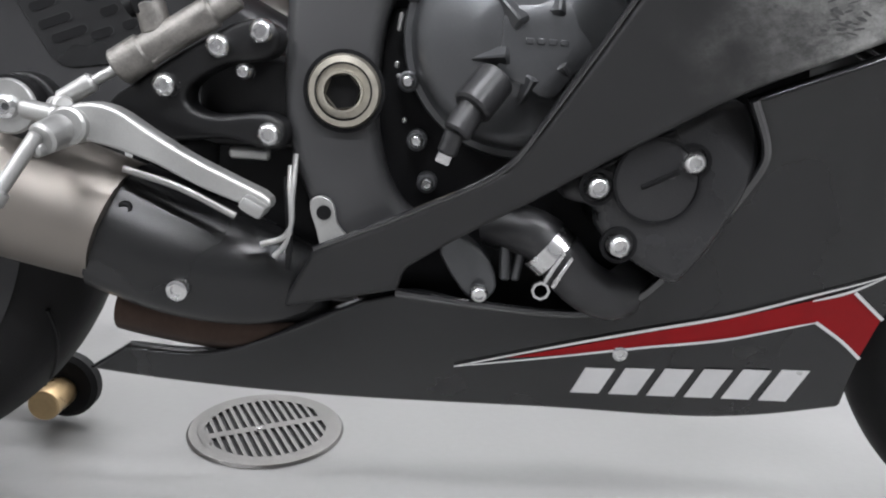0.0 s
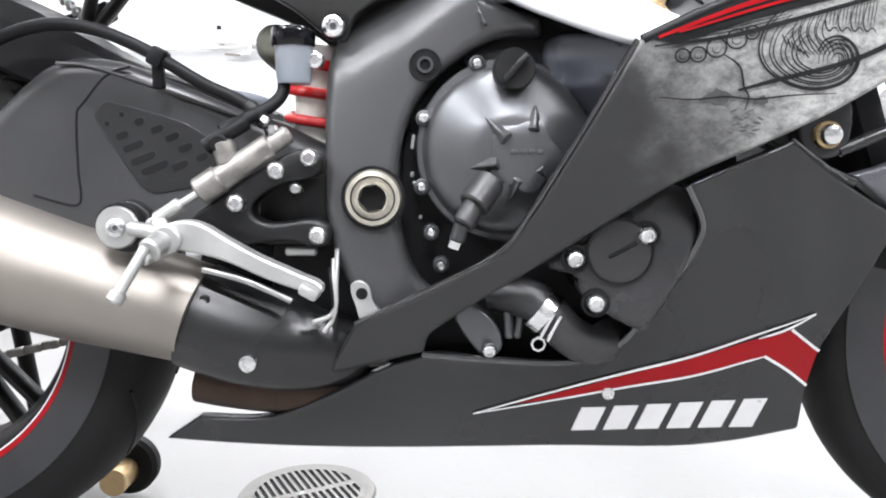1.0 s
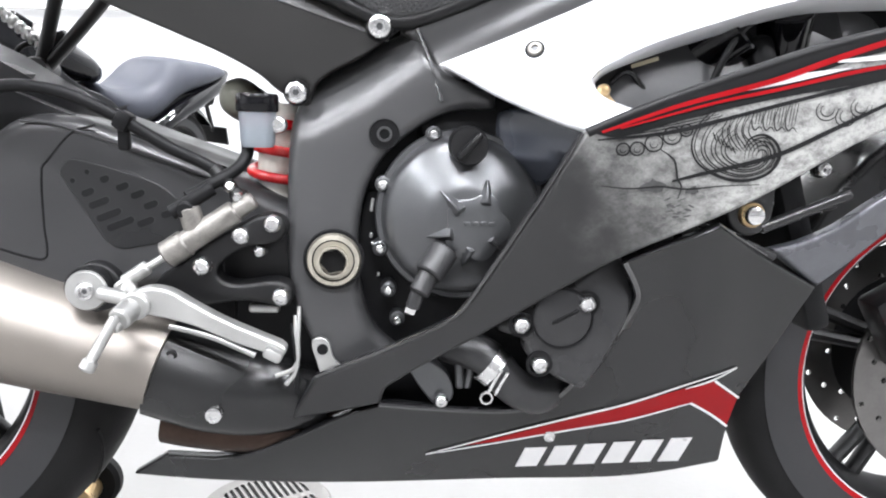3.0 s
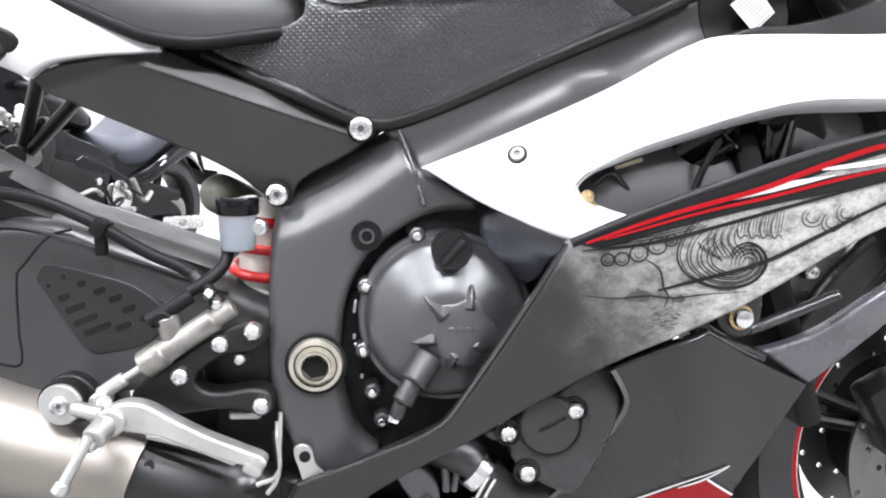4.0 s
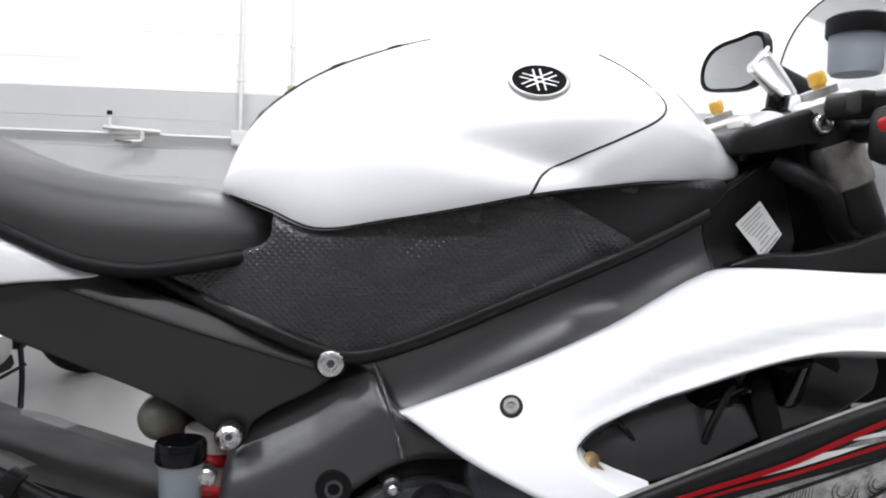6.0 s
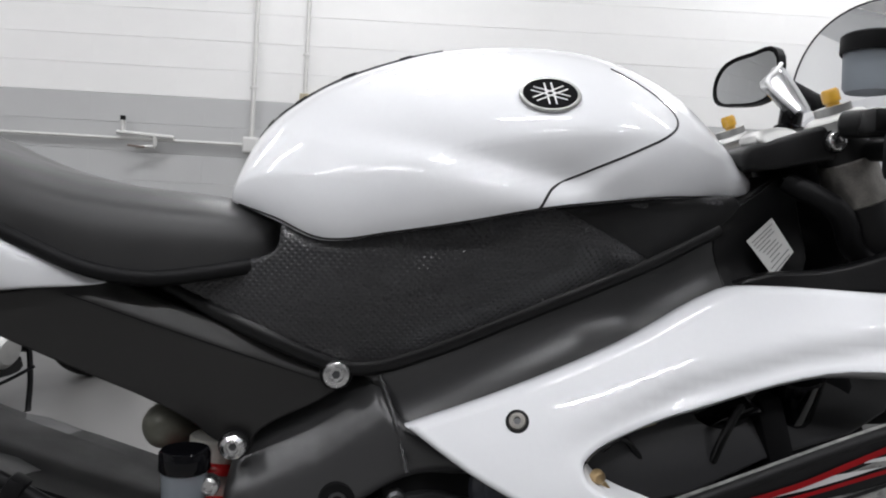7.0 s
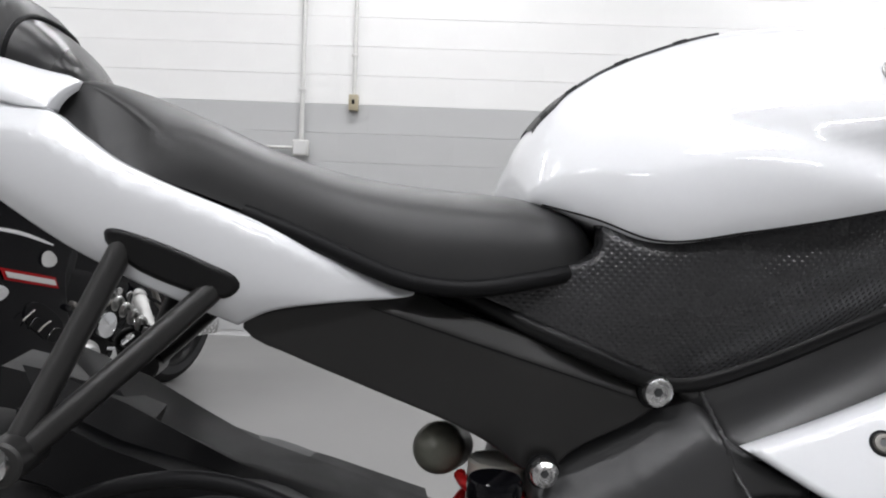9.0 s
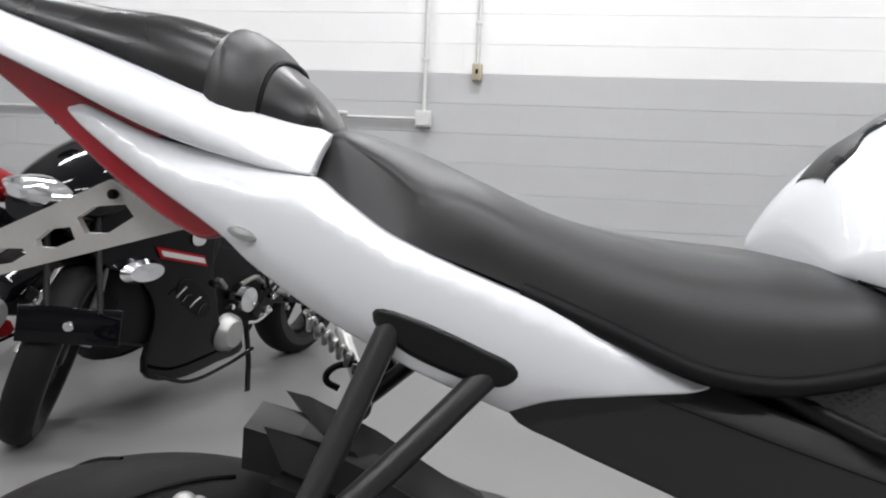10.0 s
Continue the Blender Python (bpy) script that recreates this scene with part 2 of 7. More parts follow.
def panel(outline, yf, thick=0.012, rim=0.006, grid=0.03, n=4):
    """A moulded shell: an outline in x and z, bent to y = yf(x, z), with a rolled edge and a thickness."""
    Q = np.array([(float(p[0]), float(p[1])) for p in curve(outline, n, True)])
    if sum(Q[i - 1][0] * Q[i][1] - Q[i][0] * Q[i - 1][1] for i in range(len(Q))) < 0:
        Q = Q[::-1]
    if rim:
        fine, step = [], max(0.8 * rim, 0.004)
        for a, b in zip(Q, np.roll(Q, -1, 0)):
            k = max(1, int(round(np.linalg.norm(b - a) / step)))
            fine += [a + (b - a) * i / k for i in range(k)]
        Q = np.array(fine)
    A, B = Q, np.roll(Q, -1, 0)
    D = B - A
    DD = (D**2).sum(1) + 1e-12

    def depth(p):
        t = np.clip(((p - A) * D).sum(1) / DD, 0, 1)
        return math.sqrt((((A + t[:, None] * D) - p) ** 2).sum(1).min())

    def inside(p):
        hit = False
        for a, b in zip(A, B):
            if (a[1] > p[1]) != (b[1] > p[1]) and p[0] < (b[0] - a[0]) * (p[1] - a[1]) / (b[1] - a[1]) + a[0]:
                hit = not hit
        return hit

    inner = []
    if rim:
        for i in range(len(Q)):
            t = Q[(i + 1) % len(Q)] - Q[i - 1]
            t = t / max(1e-9, np.linalg.norm(t))
            for k in (0.15, 0.45, 1.0):
                p = Q[i] + k * rim * np.array((-t[1], t[0]))
                if inside(p) and depth(p) > 0.85 * k * rim:
                    inner.append(p)
    if grid:
        for x in np.arange(Q[:, 0].min() + grid / 2, Q[:, 0].max(), grid):
            for z in np.arange(Q[:, 1].min() + grid / 2, Q[:, 1].max(), grid):
                p = np.array((x, z))
                if inside(p) and depth(p) > max(1.25 * rim, 0.004):
                    inner.append(p)
    co = [Vector(p) for p in Q] + [Vector(p) for p in inner]
    m = len(Q)
    V, _, F, _, _, _ = delaunay_2d_cdt(co, [], [list(range(m))], 1, 1e-6)
    bm = bmesh.new()
    top, low, normals = [], [], []
    for v in V:
        p = np.array(v)
        t = np.clip(((p - A) * D).sum(1) / DD, 0, 1)
        near = A + t[:, None] * D
        i = int(((near - p) ** 2).sum(1).argmin())
        d = float(np.linalg.norm(near[i] - p))
        inward = (p - near[i]) / d if d > 2e-5 else np.array((-D[i][1], D[i][0])) / math.sqrt(DD[i])
        drop, steep = 0.0, 0.0
        if rim and d < rim:
            u = 1 - d / rim
            drop = rim * (1 - math.sqrt(max(0.0, 1 - u * u)))
            steep = -min(12.0, u / math.sqrt(max(1e-4, 1 - u * u)))
        y, h = yf(v[0], v[1]), 0.0012
        gx = (yf(v[0] + h, v[1]) - yf(v[0] - h, v[1])) / (2 * h) + steep * inward[0]
        gz = (yf(v[0], v[1] + h) - yf(v[0], v[1] - h)) / (2 * h) + steep * inward[1]
        normals.append(Vector((gx, -1, gz)).normalized())
        if thick:
            normals.append(Vector((-inward[0], 0.3, -inward[1])).normalized() if d < 2e-5 else Vector((0, 1, 0)))
        top.append(bm.verts.new((v[0], y + drop, v[1])))
        low.append(bm.verts.new((v[0], y + drop + thick, v[1])) if thick else None)
    edges = {}
    for f in F:
        bm.faces.new([top[i] for i in f])
        if thick:
            bm.faces.new([low[i] for i in f[::-1]])
            for i in range(len(f)):
                edges[(f[i], f[(i + 1) % len(f)])] = 1
    for i, j in list(edges):
        if (j, i) not in edges:
            bm.faces.new((top[j], top[i], low[i], low[j]))
    bmesh.ops.recalc_face_normals(bm, faces=bm.faces[:])
    SHELLS[id(bm)] = normals
    return bm


def ribbon(pts, width, yf, lift=0.0015, n=4, taper=True):
    """A thin line of paint or tape laid on a moulded shell."""
    L = [np.array(p[:2]) for p in curve(pts, n)]
    bm, prev = bmesh.new(), None
    for i, p in enumerate(L):
        d = L[min(i + 1, len(L) - 1)] - L[max(i - 1, 0)]
        d = d / max(1e-9, np.linalg.norm(d))
        s = i / (len(L) - 1)
        w = width / 2 * ((0.25 + 0.75 * math.sin(math.pi * (0.08 + 0.84 * s))) if taper else 1)
        row = []
        for k in (-1, 1):
            q = p + k * w * np.array((-d[1], d[0]))
            row.append(bm.verts.new((q[0], yf(q[0], q[1]) - lift, q[1])))
        if prev:
            bm.faces.new((prev[0], row[0], row[1], prev[1]))
        prev = row
    bmesh.ops.recalc_face_normals(bm, faces=bm.faces[:])
    return bm


def box(sx, sy, sz, m=None, bevel=0.004, seg=2):
    bm = bmesh.new()
    bmesh.ops.create_cube(bm, size=1, matrix=Matrix.Diagonal((sx, sy, sz, 1)))
    if bevel:
        bmesh.ops.bevel(bm, geom=bm.edges[:], offset=bevel, segments=seg, affect="EDGES", profile=0.5)
    if m is not None:
        bm.transform(m)
    return bm


def join(*bms):
    out = bmesh.new()
    for b in bms:
        me = bpy.data.meshes.new("tmp")
        SHELLS.pop(id(b), None)
        b.to_mesh(me)
        b.free()
        out.from_mesh(me)
        bpy.data.meshes.remove(me)
    return out


def axis_matrix(p0, p1):
    d = Vector(p1) - Vector(p0)
    return Matrix.Translation(p0) @ d.to_track_quat("Z", "Y").to_matrix().to_4x4(), d.length


def lathe(profile, m=None, seg=32, cap=True):
    """A turned body: (radius, height) pairs about the local z axis."""
    bm, rings = bmesh.new(), []
    for r, h in profile:
        rings.append([bm.verts.new((r * math.cos(2 * math.pi * k / seg), r * math.sin(2 * math.pi * k / seg), h)) for k in range(seg)])
    for a, b in zip(rings, rings[1:]):
        for k in range(seg):
            bm.faces.new((a[k], a[(k + 1) % seg], b[(k + 1) % seg], b[k]))
    if cap:
        bm.faces.new(rings[0][::-1])
        bm.faces.new(rings[-1])
    bmesh.ops.remove_doubles(bm, verts=bm.verts[:], dist=1e-6)
    bmesh.ops.recalc_face_normals(bm, faces=bm.faces[:])
    if m is not None:
        bm.transform(m)
    return bm


def rod(p0, p1, r, r2=None, seg=20, edge=0.002):
    m, h = axis_matrix(p0, p1)
    r2 = r if r2 is None else r2
    e = min(edge, h / 3, r / 2, r2 / 2)
    return lathe([(r - e, 0), (r, e), (r2, h - e), (r2 - e, h)], m, seg)


def tube(pts, r, n=6, seg=12, flat=1.0):
    """A hose or bent bar along a smooth line."""
    L = [Vector(p) for p in curve(pts, n)]
    bm, prev, up = bmesh.new(), None, Vector((0, 1, 0.13)).normalized()
    for i, p in enumerate(L):
        d = (L[min(i + 1, len(L) - 1)] - L[max(i - 1, 0)]).normalized()
        a = d.cross(up).normalized()
        b = a.cross(d).normalized()
        ring = [bm.verts.new(p + r * (math.cos(2 * math.pi * k / seg) * a + flat * math.sin(2 * math.pi * k / seg) * b)) for k in range(seg)]
        if prev:
            for k in range(seg):
                bm.faces.new((prev[k], prev[(k + 1) % seg], ring[(k + 1) % seg], ring[k]))
        else:
            bm.faces.new(ring[::-1])
        prev = ring
    bm.faces.new(prev)
    bmesh.ops.recalc_face_normals(bm, faces=bm.faces[:])
    return bm


def loft(rings, closed=True, caps=True):
    bm, prev = bmesh.new(), None
    R = [[bm.verts.new(p) for p in ring] for ring in rings]
    for a, b in zip(R, R[1:]):
        for k in range(len(a) if closed else len(a) - 1):
            j = (k + 1) % len(a)
            bm.faces.new((a[k], a[j], b[j], b[k]))
    if caps:
        bm.faces.new(R[0][::-1])
        bm.faces.new(R[-1])
    bmesh.ops.remove_doubles(bm, verts=bm.verts[:], dist=1e-5)
    bmesh.ops.recalc_face_normals(bm, faces=bm.faces[:])
    return bm


def torus_ring(r, w, t, m, seg=48):
    return lathe([(r, -w / 2), (r + t, -w / 2), (r + t, w / 2), (r, w / 2), (r, -w / 2)], m, seg, cap=False)


SIDE = pose(0, 0, 0, 90, 0, 0)  # local z looks to -y, the machine's right


def bolt(name, x, y, z, r, parent, material=None, deep=0.008, label=""):
    """A button-head bolt that looks to the machine's right, on a dark washer, with a hexagon socket; a part with two sub-parts, or a plain sub-part."""
    m, r = pose(x, y, z) @ SIDE, r * 0.9
    head = lathe([(r, -0.004), (r, deep * 0.5), (r * 0.9, deep * 0.8), (r * 0.6, deep), (r * 0.5, deep * 0.98), (r * 0.48, deep * 0.6), (0.0001, deep * 0.6)], m, 20, cap=False)
    ob = part(name, head, material or STEEL, parent, label)
    if parent is bike:
        part("washer", lathe([(r, -0.003), (r, 0.001), (r * 1.16, 0.001), (r * 1.2, -0.003)], m, 20, cap=False), BLACK, ob)
        # Darker hexagon stands in for the shade inside the socket.
        part("socket", lathe([(r * 0.3, deep * 0.62), (0.0001, deep * 0.62)], m @ pose(0, 0, 0.0004), 6, cap=False), ENGINE, ob)
    return ob


def bilinear(table, x):
    X = [r[0] for r in table]
    return [float(np.interp(x, X, [r[k] for r in table])) for k in range(1, len(table[0]))]


def smooth_table(table, n=5):
    return [tuple(p) for p in curve(table, n)]


# ---- setting ----
WALL = pose(-0.264, 4.47, 0, 0, 0, -8)
floor = part("floor", box(14, 15, 0.2, pose(0.5, -1.1, -0.1), 0), FLOOR)
tagged(floor, "pale grey painted concrete workshop floor with a soft sheen", "floor", kind="structure")
ceiling = part("ceiling", box(14, 15, 0.2, pose(0.5, -1.1, 4.0), 0), CEIL)
tagged(ceiling, "off-white painted workshop ceiling with tube lights", "ceiling", kind="structure")
wall_north = part("wall_north", box(13.4, 0.2, 3.9, WALL @ pose(0.6, 0.106, 1.95), 0), BACKING)
tagged(wall_north, "painted concrete block wall, white above and grey below", "wall", kind="structure")
# Unseen walls added round the room; the south one shapes the light.
for wn, x, y, rz, sx in (("wall_south", 0.5, -8.1, 0, 13.8), ("wall_west", -6.1, -1.3, 90, 15.4), ("wall_east", 7.1, -1.5, 90, 15.0)):
    w = part(wn, box(sx, 0.2, 2.24, pose(x, y, 2.78, 0, 0, rz), 0), SHOPWALL if wn == "wall_south" else PLAIN)
    tagged(w, "unseen workshop wall above a grey lower band, added to close the room", "wall", kind="structure")
    part("lower_band", box(sx, 0.204, 1.66, pose(x, y, 0.83, 0, 0, rz), 0), SHOPBAND if wn == "wall_south" else BLOCKG, w)

# ---- motorcycle ----
bike = thing("motorcycle", "white and matt black sport motorcycle with red stripes, raised on stands", "motorcycle")


def soft_plus(d, r):
    return r * math.log1p(math.exp(max(-30.0, min(30.0, d / r))))


# frame casting and beam
frame_y = surface([(0, 0.473, -0.148), (0.053, 0.605, -0.13), (-0.02, 0.65, -0.118), (0.09, 0.72, -0.135), (0.12, 0.66, -0.15), (0.17, 0.645, -0.155), (0.02, 0.35, -0.15), (0.06, 0.39, -0.142), (-0.05, 0.47, -0.14), (0.03, 0.5, -0.145)])
frame_base = frame_y


def frame_y(x, z):
    """The casting with a bevelled upper face above a soft crease."""
    d = z - float(np.interp(x, (-0.03, 0.032, 0.094, 0.2), (0.614, 0.645, 0.688, 0.74)))
    return frame_base(x, z) + 0.75 * soft_plus(d, 0.006)


frame_low = part("frame_casting", panel([(-0.03, 0.662), (0.005, 0.685), (0.086, 0.727, "c"), (0.104, 0.688), (0.135, 0.668), (0.171, 0.655, "c"), (0.172, 0.637, "c"), (0.124, 0.634), (0.082, 0.611), (0.052, 0.583), (0.034, 0.547), (0.026, 0.504), (0.026, 0.453), (0.034, 0.414), (0.048, 0.386), (0.07, 0.366, "c"), (0.017, 0.342, "c"), (-0.01, 0.356), (-0.03, 0.388), (-0.045, 0.427), (-0.052, 0.471), (-0.0525, 0.525), (-0.0525, 0.58), (-0.047, 0.628)], frame_y, 0.05, 0.012, 0.011, 4), FRAME, bike, "satin dark grey cast side frame")
beam_y = surface([(0.088, 0.726, -0.13), (0.176, 0.77, -0.134), (0.264, 0.81, -0.136), (0.354, 0.847, -0.13), (0.414, 0.879, -0.115), (0.456, 0.905, -0.097), (0.503, 0.9, -0.075), (0.47, 0.845, -0.118), (0.424, 0.82, -0.135), (0.327, 0.772, -0.145), (0.206, 0.716, -0.146), (0.117, 0.677, -0.146)])


def beam_face(x, z):
    """The beam, its front half turned under below the upper edge."""
    top = float(np.interp(x, (0.176, 0.264, 0.354, 0.41, 0.456, 0.52), (0.77, 0.81, 0.847, 0.876, 0.91, 0.935)))
    k = min(1.0, max(0.0, (x + 0.6 * (z - top) - 0.235) / 0.06))
    return beam_y(x, z) + 0.004 + 0.32 * k * k * (3 - 2 * k) * soft_plus(top - 0.016 - z, 0.006)


frame_beam = part("frame_beam", panel([(0.07, 0.72, "c"), (0.088, 0.729), (0.176, 0.77), (0.264, 0.81), (0.354, 0.847), (0.41, 0.876), (0.456, 0.91), (0.52, 0.935), (0.535, 0.86), (0.495, 0.82), (0.424, 0.79), (0.327, 0.74), (0.206, 0.69), (0.13, 0.668, "c"), (0.104, 0.672, "c"), (0.09, 0.7)], beam_face, 0.05, 0.014, 0.012, 4), FRAME, bike, "satin dark grey frame beam")
# Dark overlay paints the fall-off of light where the beam curves away.
part("beam_end", panel([(0.418, 0.874), (0.456, 0.9075), (0.515, 0.932), (0.53, 0.862), (0.495, 0.822), (0.436, 0.798), (0.424, 0.83)], lambda x, z: beam_face(x, z) - 0.0018, 0.006, 0.002, 0.012, 4), DARKER, frame_beam, "darker overlay for the shaded front end of the beam")
weld = part("weld_seam", tube([(x, min(frame_y(x, z), beam_y(x, z) + 0.004) + 0.0016, z) for x, z in ((0.087, 0.721), (0.096, 0.7), (0.103, 0.68), (0.109, 0.66), (0.113, 0.644))], 0.002, 14, 10), FRAME, frame_low, "rough weld bead")
for v in weld.data.vertices:
    v.co.x += 0.0005 * math.sin(900 * v.co.z)
NUT = Matrix.Diagonal((0.88, 0.88, 1, 1))
cap = part("pivot_nut", join(lathe([(0.0001, 0), (0.034, 0), (0.034, 0.006), (0.0315, 0.012), (0.026, 0.013), (0.025, 0.01), (0.0185, 0.01), (0.0185, 0.02), (0.0165, 0.02)], pose(0, -0.146, 0.473) @ SIDE @ NUT, 40, cap=False), lathe([(0.0165, 0.02), (0.0165, 0.0)], pose(0, -0.146, 0.473) @ SIDE @ NUT @ pose(0, 0, 0, 0, 0, 12), 6, cap=False)), mat("worn_nut_metal", (0.5, 0.47, 0.4), 0.38, 0.9, 0.2, 60), frame_low, "worn bronze-grey pivot nut with a hexagon socket")
# Flat black hexagon and ring paint the shade in socket and groove.
part("nut_socket", lathe([(0.0166, 0.0105), (0.0001, 0.0105)], pose(0, -0.146, 0.473) @ SIDE @ NUT @ pose(0, 0, 0, 0, 0, 12), 6, cap=False), BLACK, frame_low)
part("nut_groove", lathe([(0.0245, 0.0134), (0.0262, 0.0134)], pose(0, -0.146, 0.473) @ SIDE @ NUT, 40, cap=False), BLACK, frame_low)
part("pivot_ring", lathe([(0.034, 0), (0.0375, 0.0), (0.0375, 0.006), (0.034, 0.006)], pose(0, -0.147, 0.473) @ SIDE @ NUT, 40, cap=False), BLACK, frame_low)
# Black disc and ring paint the hole's shade; the frame isn't cut.
part("frame_hole", join(lathe([(0.0195, -0.004), (0.0185, 0.0012), (0.0165, 0.001), (0.0165, -0.001)], pose(0.0535, frame_y(0.0535, 0.609) - 0.0015, 0.609) @ SIDE @ NUT, 28, cap=False), lathe([(0.0168, 0.0004), (0.0001, 0.0004)], pose(0.0535, frame_y(0.0535, 0.609) - 0.0015, 0.609) @ SIDE @ NUT, 28, cap=False)), BLACK, frame_low)
part("hole_sleeve", lathe([(0.0095, 0.0), (0.0095, 0.003), (0.0065, 0.003), (0.0065, 0.0008)], pose(0.0535, frame_y(0.0535, 0.609) - 0.0015, 0.609) @ SIDE @ NUT, 24, cap=False), FRAME, frame_low)

# seat support cover
sub_y = surface([(-0.284, 0.769, -0.105), (-0.16, 0.796, -0.13), (-0.03, 0.755, -0.127), (0.047, 0.722, -0.122), (-0.03, 0.655, -0.104), (-0.17, 0.71, -0.108), (-0.1, 0.75, -0.125)])


def sub_crease(x, z):
    """The cover with its upper band turned up above a soft crease."""
    d = z - (0.7762 - 0.317 * (x + 0.16))
    return sub_y(x, z) + 0.62 * soft_plus(d, 0.0014)


sub = part("side_cover", panel([(-0.291, 0.764), (-0.272, 0.779), (-0.232, 0.787), (-0.153, 0.799), (-0.126, 0.787), (-0.032, 0.755), (0.036, 0.733), (0.07, 0.724, "c"), (0.035, 0.696), (-0.02, 0.664), (-0.032, 0.636, "c"), (-0.062, 0.651), (-0.085, 0.67), (-0.122, 0.69), (-0.168, 0.709), (-0.213, 0.727), (-0.25, 0.742)], sub_crease, 0.02, 0.003, 0.0045, 4), SIDECOVER, bike, "matt dark grey side cover below the seat")
# Flat black ribbon paints the shade in the crease's groove.
part("crease_groove", ribbon([(-0.19, 0.7857), (-0.13, 0.7667), (-0.06, 0.7445), (0.032, 0.7153)], 0.0013, sub_crease, 0.0006, 8), BLACK, sub)

# tank
TANK = smooth_table([(-0.0605, 0.889, 0.8745, 0.07), (-0.0585, 0.903, 0.874, 0.094), (-0.051, 0.928, 0.872, 0.11), (-0.038, 0.952, 0.868, 0.124), (-0.015, 0.976, 0.86, 0.145), (0.03, 1.007, 0.845, 0.178), (0.09, 1.033, 0.855, 0.204), (0.143, 1.049, 0.866, 0.225), (0.213, 1.058, 0.882, 0.242), (0.278, 1.058, 0.892, 0.236), (0.331, 1.047, 0.899, 0.21), (0.379, 1.028, 0.903, 0.172), (0.42, 1.0, 0.907, 0.132), (0.452, 0.972, 0.911, 0.1), (0.47, 0.95, 0.916, 0.08), (0.477, 0.938, 0.924, 0.06)], 8)


def tank_side(x, h):
    """Half width of the tank at x, at the part h of its height; a knee recess below the shoulder widens to the front."""
    top, low, w = bilinear(TANK, x)
    s = min(1.0, max(0.0, h))
    k = max(0.0, 1 - s**1.75) ** 0.58
    z, fade = low + (top - low) * s, min(1.0, max(0.0, (0.47 - x) / 0.12))
    below = 0.42 * soft_plus(0.956 + 0.03 * (x - 0.2) - z, 0.008)
    ahead = 0.8 * soft_plus((x - 0.013) * 0.318 + (z - 0.949) * 0.948, 0.006)
    dent = -0.003 * math.log(math.exp(-below / 0.003) + math.exp(-ahead / 0.003))
    ahead_of_seam = (x - 0.212) * 0.548 - (z - 0.884) * 0.837
    fade *= 1 - 0.45 / (1 + math.exp(-max(-30.0, min(30.0, ahead_of_seam / 0.004))))
    return w * k * (0.885 + 0.115 * min(1, s / 0.35) ** 0.8) - max(0.0, dent) * fade


def tank_y(x, z):
    top, low, w = bilinear(TANK, x)
    return -tank_side(x, (z - low) / (top - low))


rings = []
for row in TANK:
    x, top, low, w = row
    hs = [math.sin(math.pi / 2 * k / 48) for k in range(49)]
    right = [(x, -tank_side(x, h), low + (top - low) * h) for h in hs]
    left = [(px, -py, pz) for px, py, pz in right[-2::-1]]
    rings.append(right + left)
tank = part("fuel_tank", loft(rings), WHITE, bike, "glossy pearl white fuel tank", sharp=60)


def on_tank(pts, lift=0.0004):
    return [(x, tank_y(x, z) - lift, z) for x, z in [tuple(p[:2]) for p in curve(pts, 6)]]


part("tank_seam", tube(on_tank([(0.205, 0.8815), (0.217, 0.9), (0.245, 0.915), (0.288, 0.935), (0.33, 0.957), (0.34, 0.971), (0.331, 0.987), (0.312, 1.003), (0.297, 1.013), (0.288, 1.019)], -0.0004), 0.0012, 2, 8), BLACK, tank, "thin dark seam of the front tank cover")
part("tank_edge", tube(on_tank([(-0.05, 0.8725), (-0.014, 0.862), (0.03, 0.8465), (0.09, 0.856), (0.143, 0.867), (0.213, 0.883), (0.278, 0.893), (0.331, 0.9), (0.379, 0.904), (0.42, 0.908)], 0.0), 0.0009, 2, 8), BLACK, tank, "thin dark gap under the tank")
gx = (tank_y(0.225, 0.98) - tank_y(0.205, 0.98)) / 0.02
gz = (tank_y(0.215, 0.99) - tank_y(0.215, 0.97)) / 0.02
out = Vector((gx, -1, gz)).normalized()
side = Vector((1, 0, 0)) - out * out.x
side.normalize()
em = Matrix.Translation((0.215, tank_y(0.215, 0.98), 0.98)) @ Matrix((side, out.cross(side), out)).transposed().to_4x4() @ Matrix.Diagonal((1, 1, 0.3, 1))
emblem = part("emblem", lathe([(0.0001, 0.004), (0.023, 0.004), (0.023, 0.005), (0.0265, 0.005), (0.028, 0.002), (0.028, -0.004)], em @ Matrix.Diagonal((0.94, 0.9, 1, 1)), 40, cap=False), GLOSSBLACK, tank, "round black badge with a chrome rim")
part("badge_rim", lathe([(0.0245, 0.0045), (0.0255, 0.0058), (0.0275, 0.0052), (0.0285, 0.001), (0.0282, -0.003)], em @ Matrix.Diagonal((0.94, 0.9, 1, 1)), 40, cap=False), ALU, emblem)
for k in range(3):
    for off in (-0.0032, 0.0032):
        part("badge_bar", box(0.036, 0.0016, 0.002, em @ Matrix.Diagonal((0.94, 0.9, 1, 1)) @ pose(0, 0, 0.0046, 0, 0, 30 + 60 * k) @ pose(0, off, 0), 0.0005, 1), SILVERLINE, emblem)

